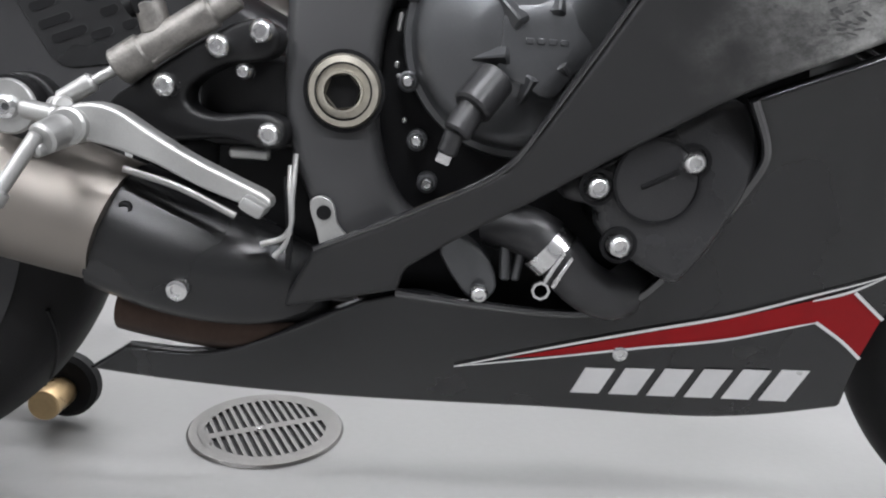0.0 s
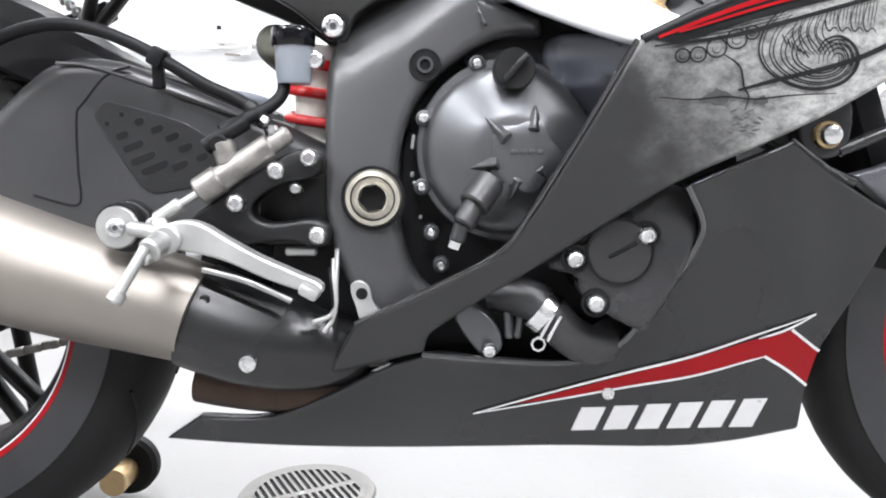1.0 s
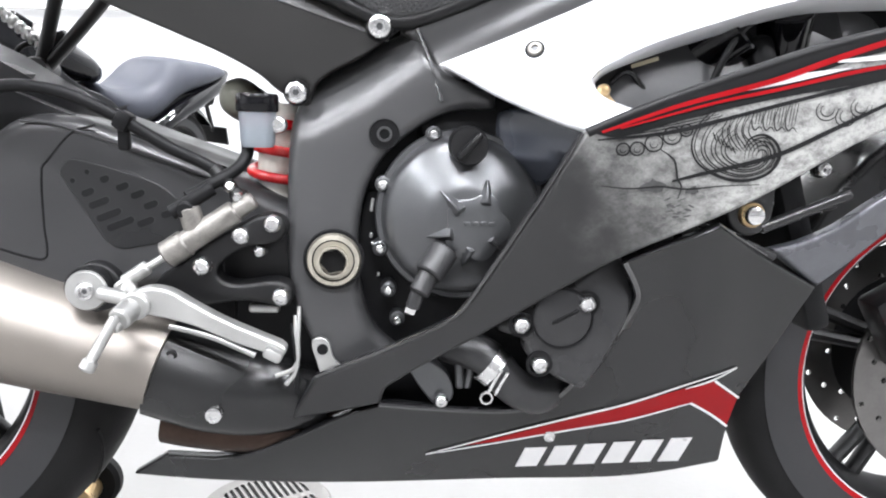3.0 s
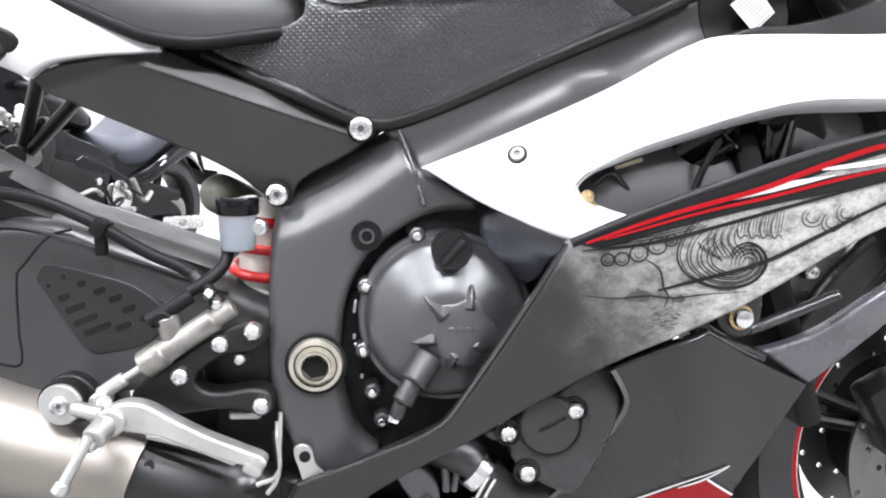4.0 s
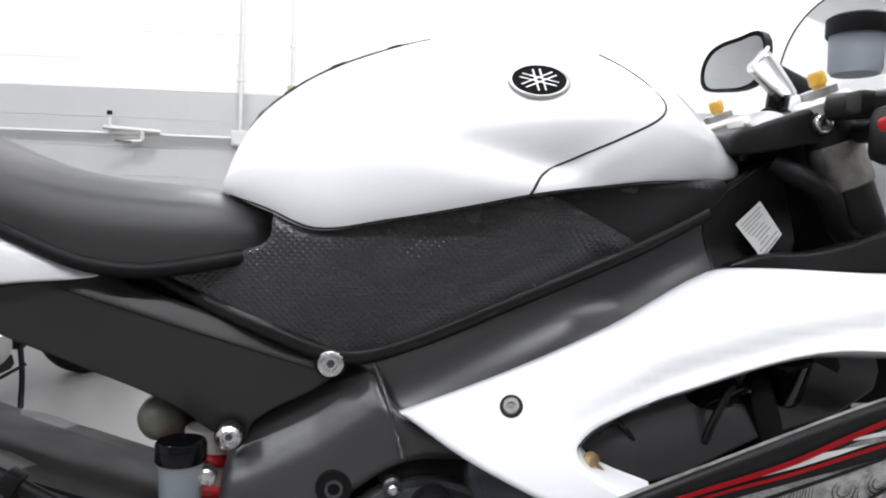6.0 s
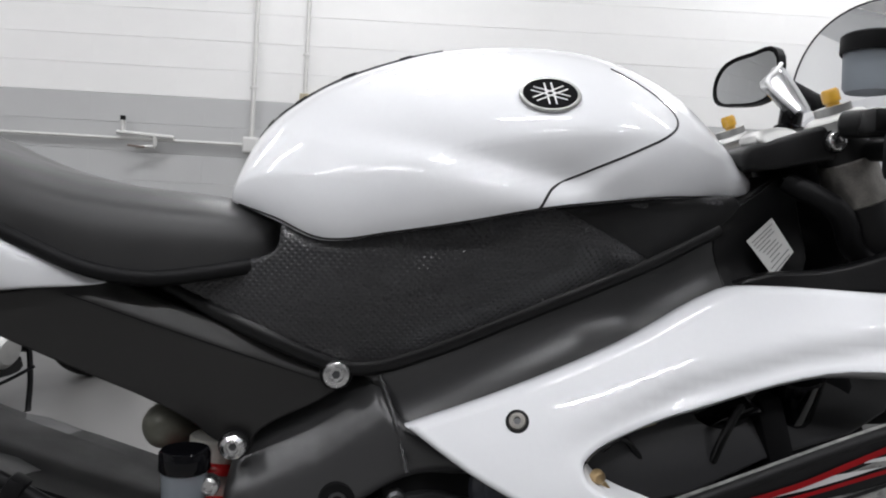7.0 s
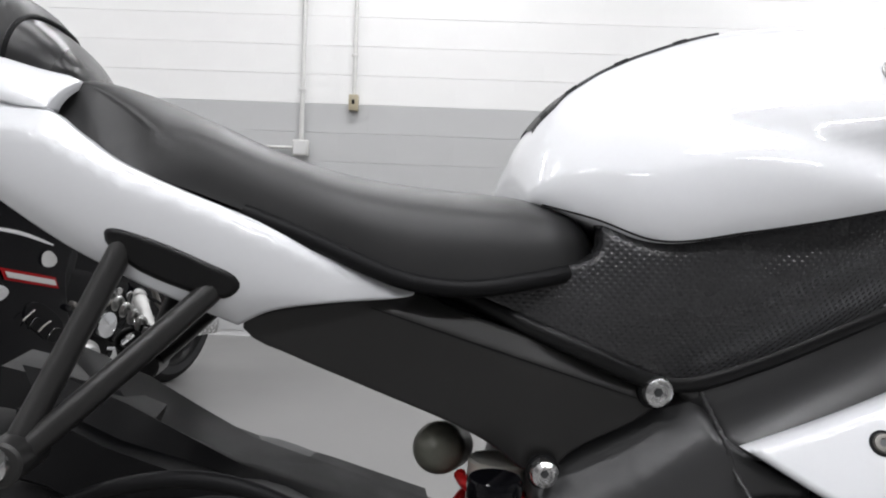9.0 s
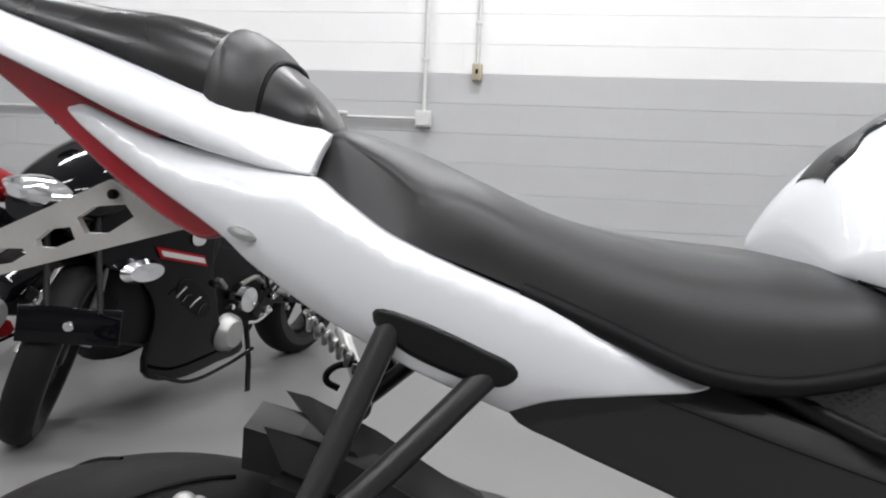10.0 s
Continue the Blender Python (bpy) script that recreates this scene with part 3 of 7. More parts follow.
pad = []
for row in [r for r in TANK if -0.045 < r[0] < 0.15]:
    x, top, low, w = row
    line = []
    half = float(np.interp(x, (-0.045, -0.022, -0.006, 0.15), (0.027, 0.024, 0.013, 0.009))) + 0.002 * math.sin(190 * x)
    for y in [half * (k / 8 - 1) for k in range(17)]:
        s = (1 - min(1, (abs(y) / max(w, 0.045)) ** (1 / 0.58))) ** (1 / 1.75)
        line.append((x, y, low + (top - low) * s + (0.003 if abs(y) < 0.95 * half else 0.0)))
    pad.append(line)
part("tank_pad", loft(pad, closed=False, caps=False), DARKER, tank, "black protector pad on the tank's spine")
for k in range(5):
    i = 4 + 8 * k
    if i + 2 < len(pad):
        part("pad_tab", loft([[(px, py * 1.0, pz + 0.001) for px, py, pz in pad[j][:5]] for j in (i, i + 1, i + 2)], closed=False, caps=False), BLACK, tank)

# cover beside the tank
cov_y = surface([(-0.115, 0.802, -0.115), (-0.043, 0.82, -0.125), (0, 0.85, -0.128), (0.027, 0.84, -0.147), (0.12, 0.86, -0.178), (0.226, 0.878, -0.196), (0.325, 0.895, -0.167), (0.416, 0.9, -0.125), (0.412, 0.884, -0.125), (0.328, 0.842, -0.142), (0.219, 0.793, -0.145), (0.083, 0.734, -0.127), (0.0, 0.755, -0.125), (0.1, 0.79, -0.144)])
cov_base = cov_y


def cov_y(x, z):
    """The cover with two soft ridges, one below the tank's corner and one at its smooth front."""
    y = cov_base(x, z) + 1.6 * soft_plus(z - bilinear(TANK, x)[1] + 0.004, 0.002)
    for ax, az, bx, bz, h, w in ((0.09, 0.803, 0.215, 0.868, 0.006, 0.014), (0.225, 0.872, 0.33, 0.834, 0.005, 0.011)):
        ux, uz = bx - ax, bz - az
        t = ((x - ax) * ux + (z - az) * uz) / (ux * ux + uz * uz)
        d = ((x - ax) * uz - (z - az) * ux) / math.hypot(ux, uz)
        y -= h * math.exp(-((d / w) ** 2)) * math.exp(-(((t - 0.5) / 0.5) ** 4))
    return y


cover = part("tank_side_cover", panel([(-0.125, 0.805), (-0.043, 0.822), (-0.012, 0.834), (-0.004, 0.862), (0.03, 0.85), (0.09, 0.858), (0.226, 0.885), (0.325, 0.9), (0.425, 0.909, "c"), (0.428, 0.895), (0.41, 0.875), (0.328, 0.835), (0.219, 0.787), (0.083, 0.728), (0.058, 0.73), (-0.02, 0.76), (-0.08, 0.786)], cov_y, 0.02, 0.005, 0.008, 4), DIMPLE, bike, "black dimpled plastic cover beside the tank")
part("cover_front", panel([(0.232, 0.884, "c"), (0.325, 0.899), (0.424, 0.907, "c"), (0.427, 0.895), (0.409, 0.876), (0.335, 0.842, "c")], lambda x, z: cov_y(x, z) - 0.0012, 0.004, 0.0012, 0.008, 4), DARKER, cover, "smooth front end of the cover")
part("beam_gasket", tube([(x, cov_y(x, z) + 0.003, z) for x, z in [(-0.12, 0.798), (-0.02, 0.757), (0.06, 0.728), (0.12, 0.742), (0.219, 0.787), (0.328, 0.835), (0.41, 0.875)]], 0.0088, 5, 10), DARKER, bike, "black gasket strip")

# seats
SEAT = smooth_table([(-0.461, 0.944, 0.93, 0.075), (-0.455, 0.955, 0.924, 0.082), (-0.43, 0.966, 0.911, 0.09), (-0.4, 0.961, 0.899, 0.1), (-0.366, 0.95, 0.884, 0.112), (-0.316, 0.929, 0.867, 0.122), (-0.268, 0.909, 0.85, 0.13), (-0.22, 0.895, 0.831, 0.137), (-0.171, 0.887, 0.812, 0.142), (-0.121, 0.883, 0.806, 0.142), (-0.076, 0.88, 0.812, 0.139), (-0.045, 0.875, 0.818, 0.132), (-0.022, 0.867, 0.822, 0.12), (-0.01, 0.857, 0.826, 0.108), (-0.004, 0.848, 0.832, 0.098)], 4)
rings = []
for x, top, low, w in SEAT:
    right, h = [], top - low
    edge = min(1.0, max(0.0, (-0.315 - x) / 0.05))
    edge = edge * edge * (3 - 2 * edge)
    u = min(1.0, max(0.0, (x + 0.455) / 0.1))
    cy, cz = w * (0.55 + 0.44 * u), low + h * (0.96 - 0.5 * u)
    for k in range(21):
        a = math.pi / 2 * k / 20
        y0, z0 = w * math.cos(a) ** 0.45, low + h * math.sin(a) ** 0.62
        if k < 10:
            f = (0.0, 0.04, 0.1, 0.2, 0.35, 0.52, 0.7, 0.86, 0.95, 1.0)[k]
            y1, z1 = w * 1.02 + (cy - w * 1.02) * f, low + (cz - low) * f
        else:
            b = math.pi / 2 * ((k - 9) / 11) ** 1.4
            y1, z1 = cy * math.cos(b), cz + (top - cz) * math.sin(b)
        right.append((x, -(y0 + edge * (y1 - y0)), z0 + edge * (z1 - z0)))
    rings.append([(x, 0, low)] + right + [(px, -py, pz) for px, py, pz in right[-2::-1]])
seat = part("rider_seat", loft(rings), VINYL, bike, "black vinyl rider seat with a raised rear stop", sharp=50)
part("seat_welt", tube([(x + 0.003, -w * 0.985, low - 0.002) for x, top, low, w in SEAT[22:57:2]], 0.0075, 3, 10), BLACK, seat)

PILLION = smooth_table([(-0.8, 1.085, 1.07, 0.06), (-0.7, 1.066, 1.045, 0.075), (-0.62, 1.053, 1.02, 0.082), (-0.56, 1.048, 0.998, 0.086), (-0.53, 1.041, 0.985, 0.087), (-0.505, 1.033, 0.976, 0.085), (-0.48, 1.018, 0.968, 0.08), (-0.455, 0.998, 0.962, 0.07), (-0.44, 0.979, 0.96, 0.054), (-0.433, 0.966, 0.96, 0.02)], 4)
rings = []
for x, top, low, w in PILLION:
    right = [(x, -w * math.cos(math.pi / 2 * k / 12) ** 0.6, low + (top - low) * math.sin(math.pi / 2 * k / 12) ** 0.8) for k in range(13)]
    rings.append([(x, 0, low)] + right + [(px, -py, pz) for px, py, pz in right[-2::-1]])
PILVINYL = mat("glossy_seat_vinyl", (0.013, 0.013, 0.0135), 0.3, 0.0, 0.1, 14, 0.00006, 1300)
pil = part("pillion_seat", loft(rings), PILVINYL, bike, "black vinyl passenger seat pad with a strap", sharp=70)
band = []
for k0, lift in enumerate((0.002, 0.0075, 0.009, 0.009, 0.009, 0.0075, 0.002)):
    x, top, low, w = PILLION[19 + k0]
    right = [(x - 0.012 * (1 - k / 12), -(w + lift) * math.cos(math.pi / 2 * k / 12) ** 0.6, low + (top + lift - low) * math.sin(math.pi / 2 * k / 12) ** 0.8) for k in range(13)]
    band.append(right + [(px, -py, pz) for px, py, pz in right[-2::-1]])
part("seat_strap", loft(band, closed=False, caps=False), VINYL, pil, "black webbing strap")
part("strap_edge", tube([(px, py * 1.004, pz + 0.001) for px, py, pz in band[-1][::2]], 0.0022, 3, 8), BLACK, pil)

# tail
tail_y = surface([(-0.6, 0.965, -0.098), (-0.55, 0.946, -0.112), (-0.44, 0.925, -0.128), (-0.375, 0.886, -0.138), (-0.26, 0.842, -0.143), (-0.16, 0.802, -0.134), (-0.29, 0.771, -0.124), (-0.41, 0.822, -0.124), (-0.478, 0.865, -0.116), (-0.568, 0.926, -0.1), (-0.34, 0.83, -0.138)])
tail_base = tail_y


def tail_y(x, z):
    """The tail's flank with its upper edge rolled in and a lower facet turned down."""
    edge = float(np.interp(x, (-0.607, -0.549, -0.438, -0.414, -0.375, -0.259, -0.156), (0.973, 0.947, 0.926, 0.911, 0.888, 0.844, 0.8)))
    d = z - edge + float(np.interp(x, (-0.6, -0.52, -0.43, -0.33), (0.008, 0.02, 0.018, 0.011)))
    low = float(np.interp(x, (-0.6, -0.47, -0.39, -0.36), (0.951, 0.872, 0.825, 0.79))) - z
    return tail_base(x, z) + 0.7 * 0.0014 * math.log1p(math.exp(min(30, d / 0.0014))) + 0.35 * 0.003 * math.log1p(math.exp(min(30, low / 0.003)))


tail = part("tail_panel", panel([(-0.628, 0.9815, "c"), (-0.6, 0.969), (-0.549, 0.9492), (-0.438, 0.9282), (-0.414, 0.9125), (-0.375, 0.888), (-0.259, 0.844), (-0.17, 0.812), (-0.156, 0.799), (-0.165, 0.795), (-0.217, 0.79), (-0.265, 0.782), (-0.293, 0.768, "c"), (-0.411, 0.82), (-0.478, 0.863), (-0.502, 0.885), (-0.568, 0.926), (-0.622, 0.966)], tail_y, 0.012, 0.003, 0.008, 5), WHITE, bike, "pearl white tail side panel")
up_y = surface([(-0.8, 1.07, -0.07), (-0.663, 1.031, -0.082), (-0.583, 1.005, -0.088), (-0.502, 0.973, -0.09), (-0.44, 0.955, -0.08), (-0.44, 0.928, -0.118), (-0.542, 0.948, -0.108), (-0.663, 1.0, -0.1), (-0.8, 1.06, -0.085)])
tail_up = part("upper_tail_panel", panel([(-0.8, 1.083, "c"), (-0.663, 1.034), (-0.583, 1.008), (-0.502, 0.977), (-0.449, 0.966), (-0.433, 0.96, "c"), (-0.437, 0.928, "c"), (-0.469, 0.932), (-0.542, 0.951), (-0.623, 0.986), (-0.8, 1.062, "c")], up_y, 0.02, 0.0018, 0.01, 5), WHITE, bike, "pearl white upper tail panel")
red_y = surface([(-0.651, 1.0, -0.085), (-0.608, 0.966, -0.088), (-0.573, 0.926, -0.088), (-0.505, 0.888, -0.098), (-0.75, 1.04, -0.075), (-0.58, 0.95, -0.09)], 1)
tail_light = part("tail_light", panel([(-0.8, 1.072, "c"), (-0.663, 1.006), (-0.6, 0.973), (-0.55, 0.955), (-0.565, 0.93), (-0.503, 0.889), (-0.499, 0.882, "c"), (-0.525, 0.879), (-0.586, 0.917), (-0.646, 0.967), (-0.725, 1.022), (-0.8, 1.056)], red_y, 0.02, 0.004, 0.03, 4), LENSRED, bike, "deep red tail light strip")
part("seat_lock", lathe([(0.0001, 0.004), (0.012, 0.003), (0.014, 0.0), (0.014, -0.004)], pose(-0.4815, tail_y(-0.4815, 0.886) - 0.001, 0.886) @ SIDE @ pose(0, 0, 0, 0, 0, -18) @ Matrix.Diagonal((0.8, 0.32, 1, 1)), 24, cap=False), ALU, tail)
for o in (tail, tail_up, tail_light, cover, sub, frame_low, frame_beam):
    mirrored(o)
part("tail_core", loft([[(x, s * w, z) for s, z in ((-1, lo), (-1, hi), (1, hi), (1, lo))] for x, lo, hi, w in ((-0.8, 1.05, 1.07, 0.05), (-0.55, 0.94, 0.985, 0.075), (-0.4, 0.86, 0.9, 0.08), (-0.2, 0.78, 0.82, 0.09), (0.0, 0.74, 0.8, 0.09))]), BLACK, bike)

# fairing
art_y = surface([(0.244, 0.615, -0.25), (0.3, 0.64, -0.256), (0.4, 0.6, -0.266), (0.54, 0.7, -0.245), (0.54, 0.63, -0.255), (0.7, 0.74, -0.2), (0.285, 0.49, -0.235), (0.215, 0.45, -0.222), (0.16, 0.42, -0.208), (0.134, 0.43, -0.206), (0.067, 0.384, -0.188), (-0.02, 0.341, -0.168), (-0.05, 0.285, -0.155), (0.05, 0.315, -0.17), (0.06, 0.34, -0.18)])
art = part("fairing_mid_panel", panel([(0.243, 0.617, "c"), (0.297, 0.642), (0.388, 0.676), (0.468, 0.703), (0.533, 0.72), (0.65, 0.74), (0.74, 0.73, "c"), (0.66, 0.67), (0.55, 0.625), (0.508, 0.605), (0.427, 0.558), (0.367, 0.529), (0.29, 0.494), (0.22, 0.45), (0.165, 0.412, "c"), (0.06, 0.338), (0.052, 0.316, "c"), (-0.052, 0.283, "c"), (-0.02, 0.343, "c"), (0.067, 0.388), (0.13, 0.425, "c"), (0.155, 0.462), (0.203, 0.545)], art_y, 0.012, 0.005, 0.025, 4), DARK, bike, "matt black mid fairing panel fading to scratched silver art")
low_y = surface([(0.299, 0.482, -0.225), (0.386, 0.521, -0.235), (0.455, 0.492, -0.21), (0.53, 0.455, -0.178), (0.316, 0.449, -0.212), (0.26, 0.34, -0.178), (0.16, 0.315, -0.165), (0.05, 0.31, -0.16), (-0.05, 0.26, -0.147), (-0.246, 0.205, -0.09), (-0.19, 0.228, -0.105), (0.25, 0.25, -0.132), (0.48, 0.22, -0.105), (0.48, 0.3, -0.135), (0.5, 0.37, -0.165), (0, 0.2, -0.115), (0.2, 0.2, -0.112), (0.4, 0.195, -0.1)], 3)
low_base = low_y


def low_y(x, z):
    """The belly with a soft swell that runs down from its upper corner."""
    d = ((x - 0.385) * 0.94 + (z - 0.5) * 0.34) / 0.034
    return low_base(x, z) - 0.007 * math.exp(-d * d) * min(1.0, max(0.0, (z - 0.3) / 0.1))


lowf = part("lower_fairing", panel([(-0.248, 0.19, "c"), (-0.204, 0.2225, "c"), (-0.121, 0.228), (-0.055, 0.257), (0.05, 0.31), (0.12, 0.304), (0.195, 0.3), (0.229, 0.3056), (0.255, 0.321), (0.275, 0.347), (0.297, 0.3835), (0.3186, 0.43), (0.321, 0.452), (0.298, 0.49, "c"), (0.39, 0.53, "c"), (0.455, 0.492), (0.535, 0.453, "c"), (0.502, 0.368), (0.479, 0.309), (0.477, 0.253), (0.482, 0.205, "c"), (0.405, 0.187), (0.334, 0.181), (0.192, 0.187), (-0.014, 0.188)], low_y, 0.012, 0.005, 0.02, 4), DARK, bike, "matt dark grey belly fairing with red and silver stripes")
white_y = surface([(0.112, 0.683, -0.169), (0.178, 0.65, -0.185), (0.273, 0.618, -0.235), (0.313, 0.63, -0.245), (0.26, 0.66, -0.21), (0.361, 0.719, -0.225), (0.475, 0.752, -0.235), (0.574, 0.756, -0.235), (0.568, 0.824, -0.19), (0.445, 0.822, -0.165), (0.302, 0.765, -0.175), (0.2, 0.715, -0.175), (0.75, 0.85, -0.2), (0.75, 0.78, -0.23)])
base_white = white_y


def white_y(x, z):
    """The upper panel with a valley below its crease."""
    line = float(np.interp(x, (0.22, 0.35, 0.45, 0.56, 0.75), (0.683, 0.742, 0.772, 0.793, 0.81)))
    d = line - z
    k = min(1.0, max(0.0, (x - 0.22) / 0.12))
    return base_white(x, z) + 0.012 * k * math.exp(-(((d - 0.016) / 0.016) ** 2))


white = part("fairing_upper_panel", panel([(0.11, 0.683, "c"), (0.197, 0.719), (0.3, 0.766), (0.4, 0.818), (0.45, 0.824), (0.568, 0.824), (0.72, 0.835), (0.78, 0.83, "c"), (0.76, 0.77), (0.65, 0.762), (0.574, 0.757), (0.475, 0.752), (0.361, 0.719), (0.292, 0.692), (0.259, 0.67), (0.263, 0.655), (0.318, 0.627, "c"), (0.272, 0.612), (0.178, 0.645)], white_y, 0.008, 0.007, 0.009, 5), WHITE, bike, "pearl white upper fairing with an air opening")
rim_line = curve([(0.318, 0.628), (0.285, 0.642), (0.263, 0.656), (0.26, 0.669), (0.292, 0.6915), (0.361, 0.7185), (0.475, 0.7515), (0.574, 0.7565), (0.66, 0.762)], 6)
lip = []
for q in rim_line:
    c = np.array((0.34 + 0.75 * max(0.0, q[0] - 0.3), 0.66 + 0.12 * max(0.0, q[0] - 0.3)))
    d = (c - q) / max(1e-6, np.linalg.norm(c - q))
    y = white_y(q[0], q[1])
    lip.append([(q[0] + d[0] * a, y + b, q[1] + d[1] * a) for a, b in ((-0.002, 0.003), (0.0015, 0.008), (0.006, 0.02), (0.011, 0.038))])
part("opening_lip", loft(lip, closed=False, caps=False), WHITE, white, "painted inner return of the air opening")
q = Vector((0.204, white_y(0.204, 0.698), 0.698))
seat_axis = axis_matrix(q, q + Vector(((white_y(0.209, 0.698) - white_y(0.199, 0.698)) / 0.01, -1, (white_y(0.204, 0.703) - white_y(0.204, 0.693)) / 0.01)))[0]
part("fairing_bolt", lathe([(0.0078, -0.002), (0.0078, 0.0012), (0.0068, 0.0026), (0.004, 0.003), (0.0034, 0.0029), (0.0032, 0.001), (0.0001, 0.001)], seat_axis, 24, cap=False), CAST, white)
part("bolt_socket", lathe([(0.0031, 0.0013), (0.0001, 0.0013)], seat_axis, 6, cap=False), ENGINE, white)
# Flat black ring paints the shade round the sunken bolt.
part("bolt_recess", lathe([(0.0078, 0.0006), (0.0102, 0.0006), (0.0106, -0.002)], seat_axis, 24, cap=False), BLACK, white)
bolt("fairing_bolt", 0.25, low_y(0.25, 0.263) - 0.001, 0.263, 0.008, lowf, deep=0.005)

# stripes and plain blocks where the maker's name stands
stripe = part("red_stripe", panel([(0.15, 0.2505, "c"), (0.192, 0.2625), (0.267, 0.2855), (0.336, 0.304), (0.404, 0.326), (0.438, 0.336, "c"), (0.475, 0.309, "c"), (0.4725, 0.267, "c"), (0.4165, 0.3045, "c"), (0.34, 0.282), (0.269, 0.2695), (0.2, 0.2575)], lambda x, z: low_y(x, z) - 0.0012, 0.0008, 0, 0.02, 3), RED, lowf, "red stripe with silver borders")
part("stripe_border", ribbon([(0.105, 0.238), (0.192, 0.2665), (0.267, 0.2885), (0.336, 0.307), (0.396, 0.329), (0.46, 0.354)], 0.0032, low_y, 0.0021, 6), SILVERLINE, lowf)
part("stripe_border", ribbon([(0.404, 0.326), (0.43, 0.3355), (0.46, 0.3535)], 0.003, low_y, 0.0023, 6), SILVERLINE, lowf)
part("stripe_border", ribbon([(0.105, 0.238), (0.2, 0.2565), (0.269, 0.27), (0.34, 0.282), (0.402, 0.3), (0.416, 0.304)], 0.003, low_y, 0.0023, 6), SILVERLINE, lowf)
part("stripe_border", ribbon([(0.4155, 0.3045), (0.4475, 0.285), (0.473, 0.266)], 0.003, low_y, 0.0025, 4, False), SILVERLINE, lowf)
part("stripe_border", ribbon([(0.437, 0.3365), (0.456, 0.323), (0.476, 0.309)], 0.003, low_y, 0.0025, 4, False), SILVERLINE, lowf)
for k in range(6):
    x = 0.222 + 0.0365 * k
    z0, z1 = 0.2115 - 0.0002 * k, 0.2435 + 0.0012 * k
    part("name_block", panel([(x - 0.006, z0, "c"), (x + 0.021, z0, "c"), (x + 0.029, z1, "c"), (x + 0.002, z1, "c")], lambda px, pz: low_y(px, pz) - 0.0015, 0.0008, 0, 0, 1), SILVERLINE, lowf, "plain pale silver block")
ART = bpy.data.materials.new("scratched_silver")
ART.use_nodes = True
nt = ART.node_tree
pb = nt.nodes["Principled BSDF"]
tc = nt.nodes.new("ShaderNodeTexCoord")
sep = nt.nodes.new("ShaderNodeSeparateXYZ")
nt.links.new(tc.outputs["Object"], sep.inputs[0])
g1 = nt.nodes.new("ShaderNodeMapRange")
g1.interpolation_type = "SMOOTHSTEP"
nx = nt.nodes.new("ShaderNodeMath")
nx.operation = "MULTIPLY_ADD"
nx.inputs[1].default_value = 1.0
nt.links.new(sep.outputs["Z"], nx.inputs[0])
nt.links.new(sep.outputs["X"], nx.inputs[2])
g1.inputs["From Min"].default_value, g1.inputs["From Max"].default_value = 0.77, 1.03
n2 = nt.nodes.new("ShaderNodeTexNoise")
n2.inputs["Scale"].default_value, n2.inputs["Detail"].default_value = 14, 5
nt.links.new(tc.outputs["Object"], n2.inputs["Vector"])
wob = nt.nodes.new("ShaderNodeMath")
wob.operation = "MULTIPLY_ADD"
wob.inputs[1].default_value = 0.26
nt.links.new(n2.outputs["Fac"], wob.inputs[0])
nt.links.new(nx.outputs[0], wob.inputs[2])
shift = nt.nodes.new("ShaderNodeMath")
shift.operation = "SUBTRACT"
shift.inputs[1].default_value = 0.13
nt.links.new(wob.outputs[0], shift.inputs[0])
nt.links.new(shift.outputs[0], g1.inputs["Value"])
ns = nt.nodes.new("ShaderNodeTexNoise")
ns.inputs["Scale"].default_value, ns.inputs["Detail"].default_value, ns.inputs["Roughness"].default_value = 55, 10, 0.82
st = nt.nodes.new("ShaderNodeMapping")
st.inputs["Rotation"].default_value, st.inputs["Scale"].default_value = (0, radians(22), 0), (0.85, 1, 1.25)
nt.links.new(tc.outputs["Object"], st.inputs["Vector"])
nt.links.new(st.outputs["Vector"], ns.inputs["Vector"])
nr = nt.nodes.new("ShaderNodeMapRange")
nr.inputs["From Min"].default_value, nr.inputs["From Max"].default_value, nr.inputs["To Min"].default_value, nr.inputs["To Max"].default_value = 0.38, 0.6, 0.3, 1.15
nt.links.new(ns.outputs["Fac"], nr.inputs["Value"])
mm = nt.nodes.new("ShaderNodeMath")
mm.operation = "MULTIPLY"
mm.use_clamp = True
nt.links.new(g1.outputs["Result"], mm.inputs[0])
nt.links.new(nr.outputs["Result"], mm.inputs[1])
mx = nt.nodes.new("ShaderNodeMix")
mx.data_type = "RGBA"
mx.inputs["A"].default_value, mx.inputs["B"].default_value = (0.019, 0.019, 0.0195, 1), (0.44, 0.44, 0.425, 1)
nt.links.new(mm.outputs[0], mx.inputs["Factor"])
nt.links.new(mx.outputs["Result"], pb.inputs["Base Color"])
pb.inputs["Roughness"].default_value, pb.inputs["Metallic"].default_value = 0.4, 0.25
art.data.materials[0] = ART

STRUT = mat("silver_blue_panel", (0.11, 0.113, 0.125), 0.3, 0.4, 0.2, 30)
strut_y = surface([(0.47, 0.49, -0.2), (0.53, 0.455, -0.18), (0.55, 0.47, -0.185), (0.65, 0.56, -0.2), (0.6, 0.62, -0.24), (0.56, 0.6, -0.24), (0.52, 0.54, -0.22)])
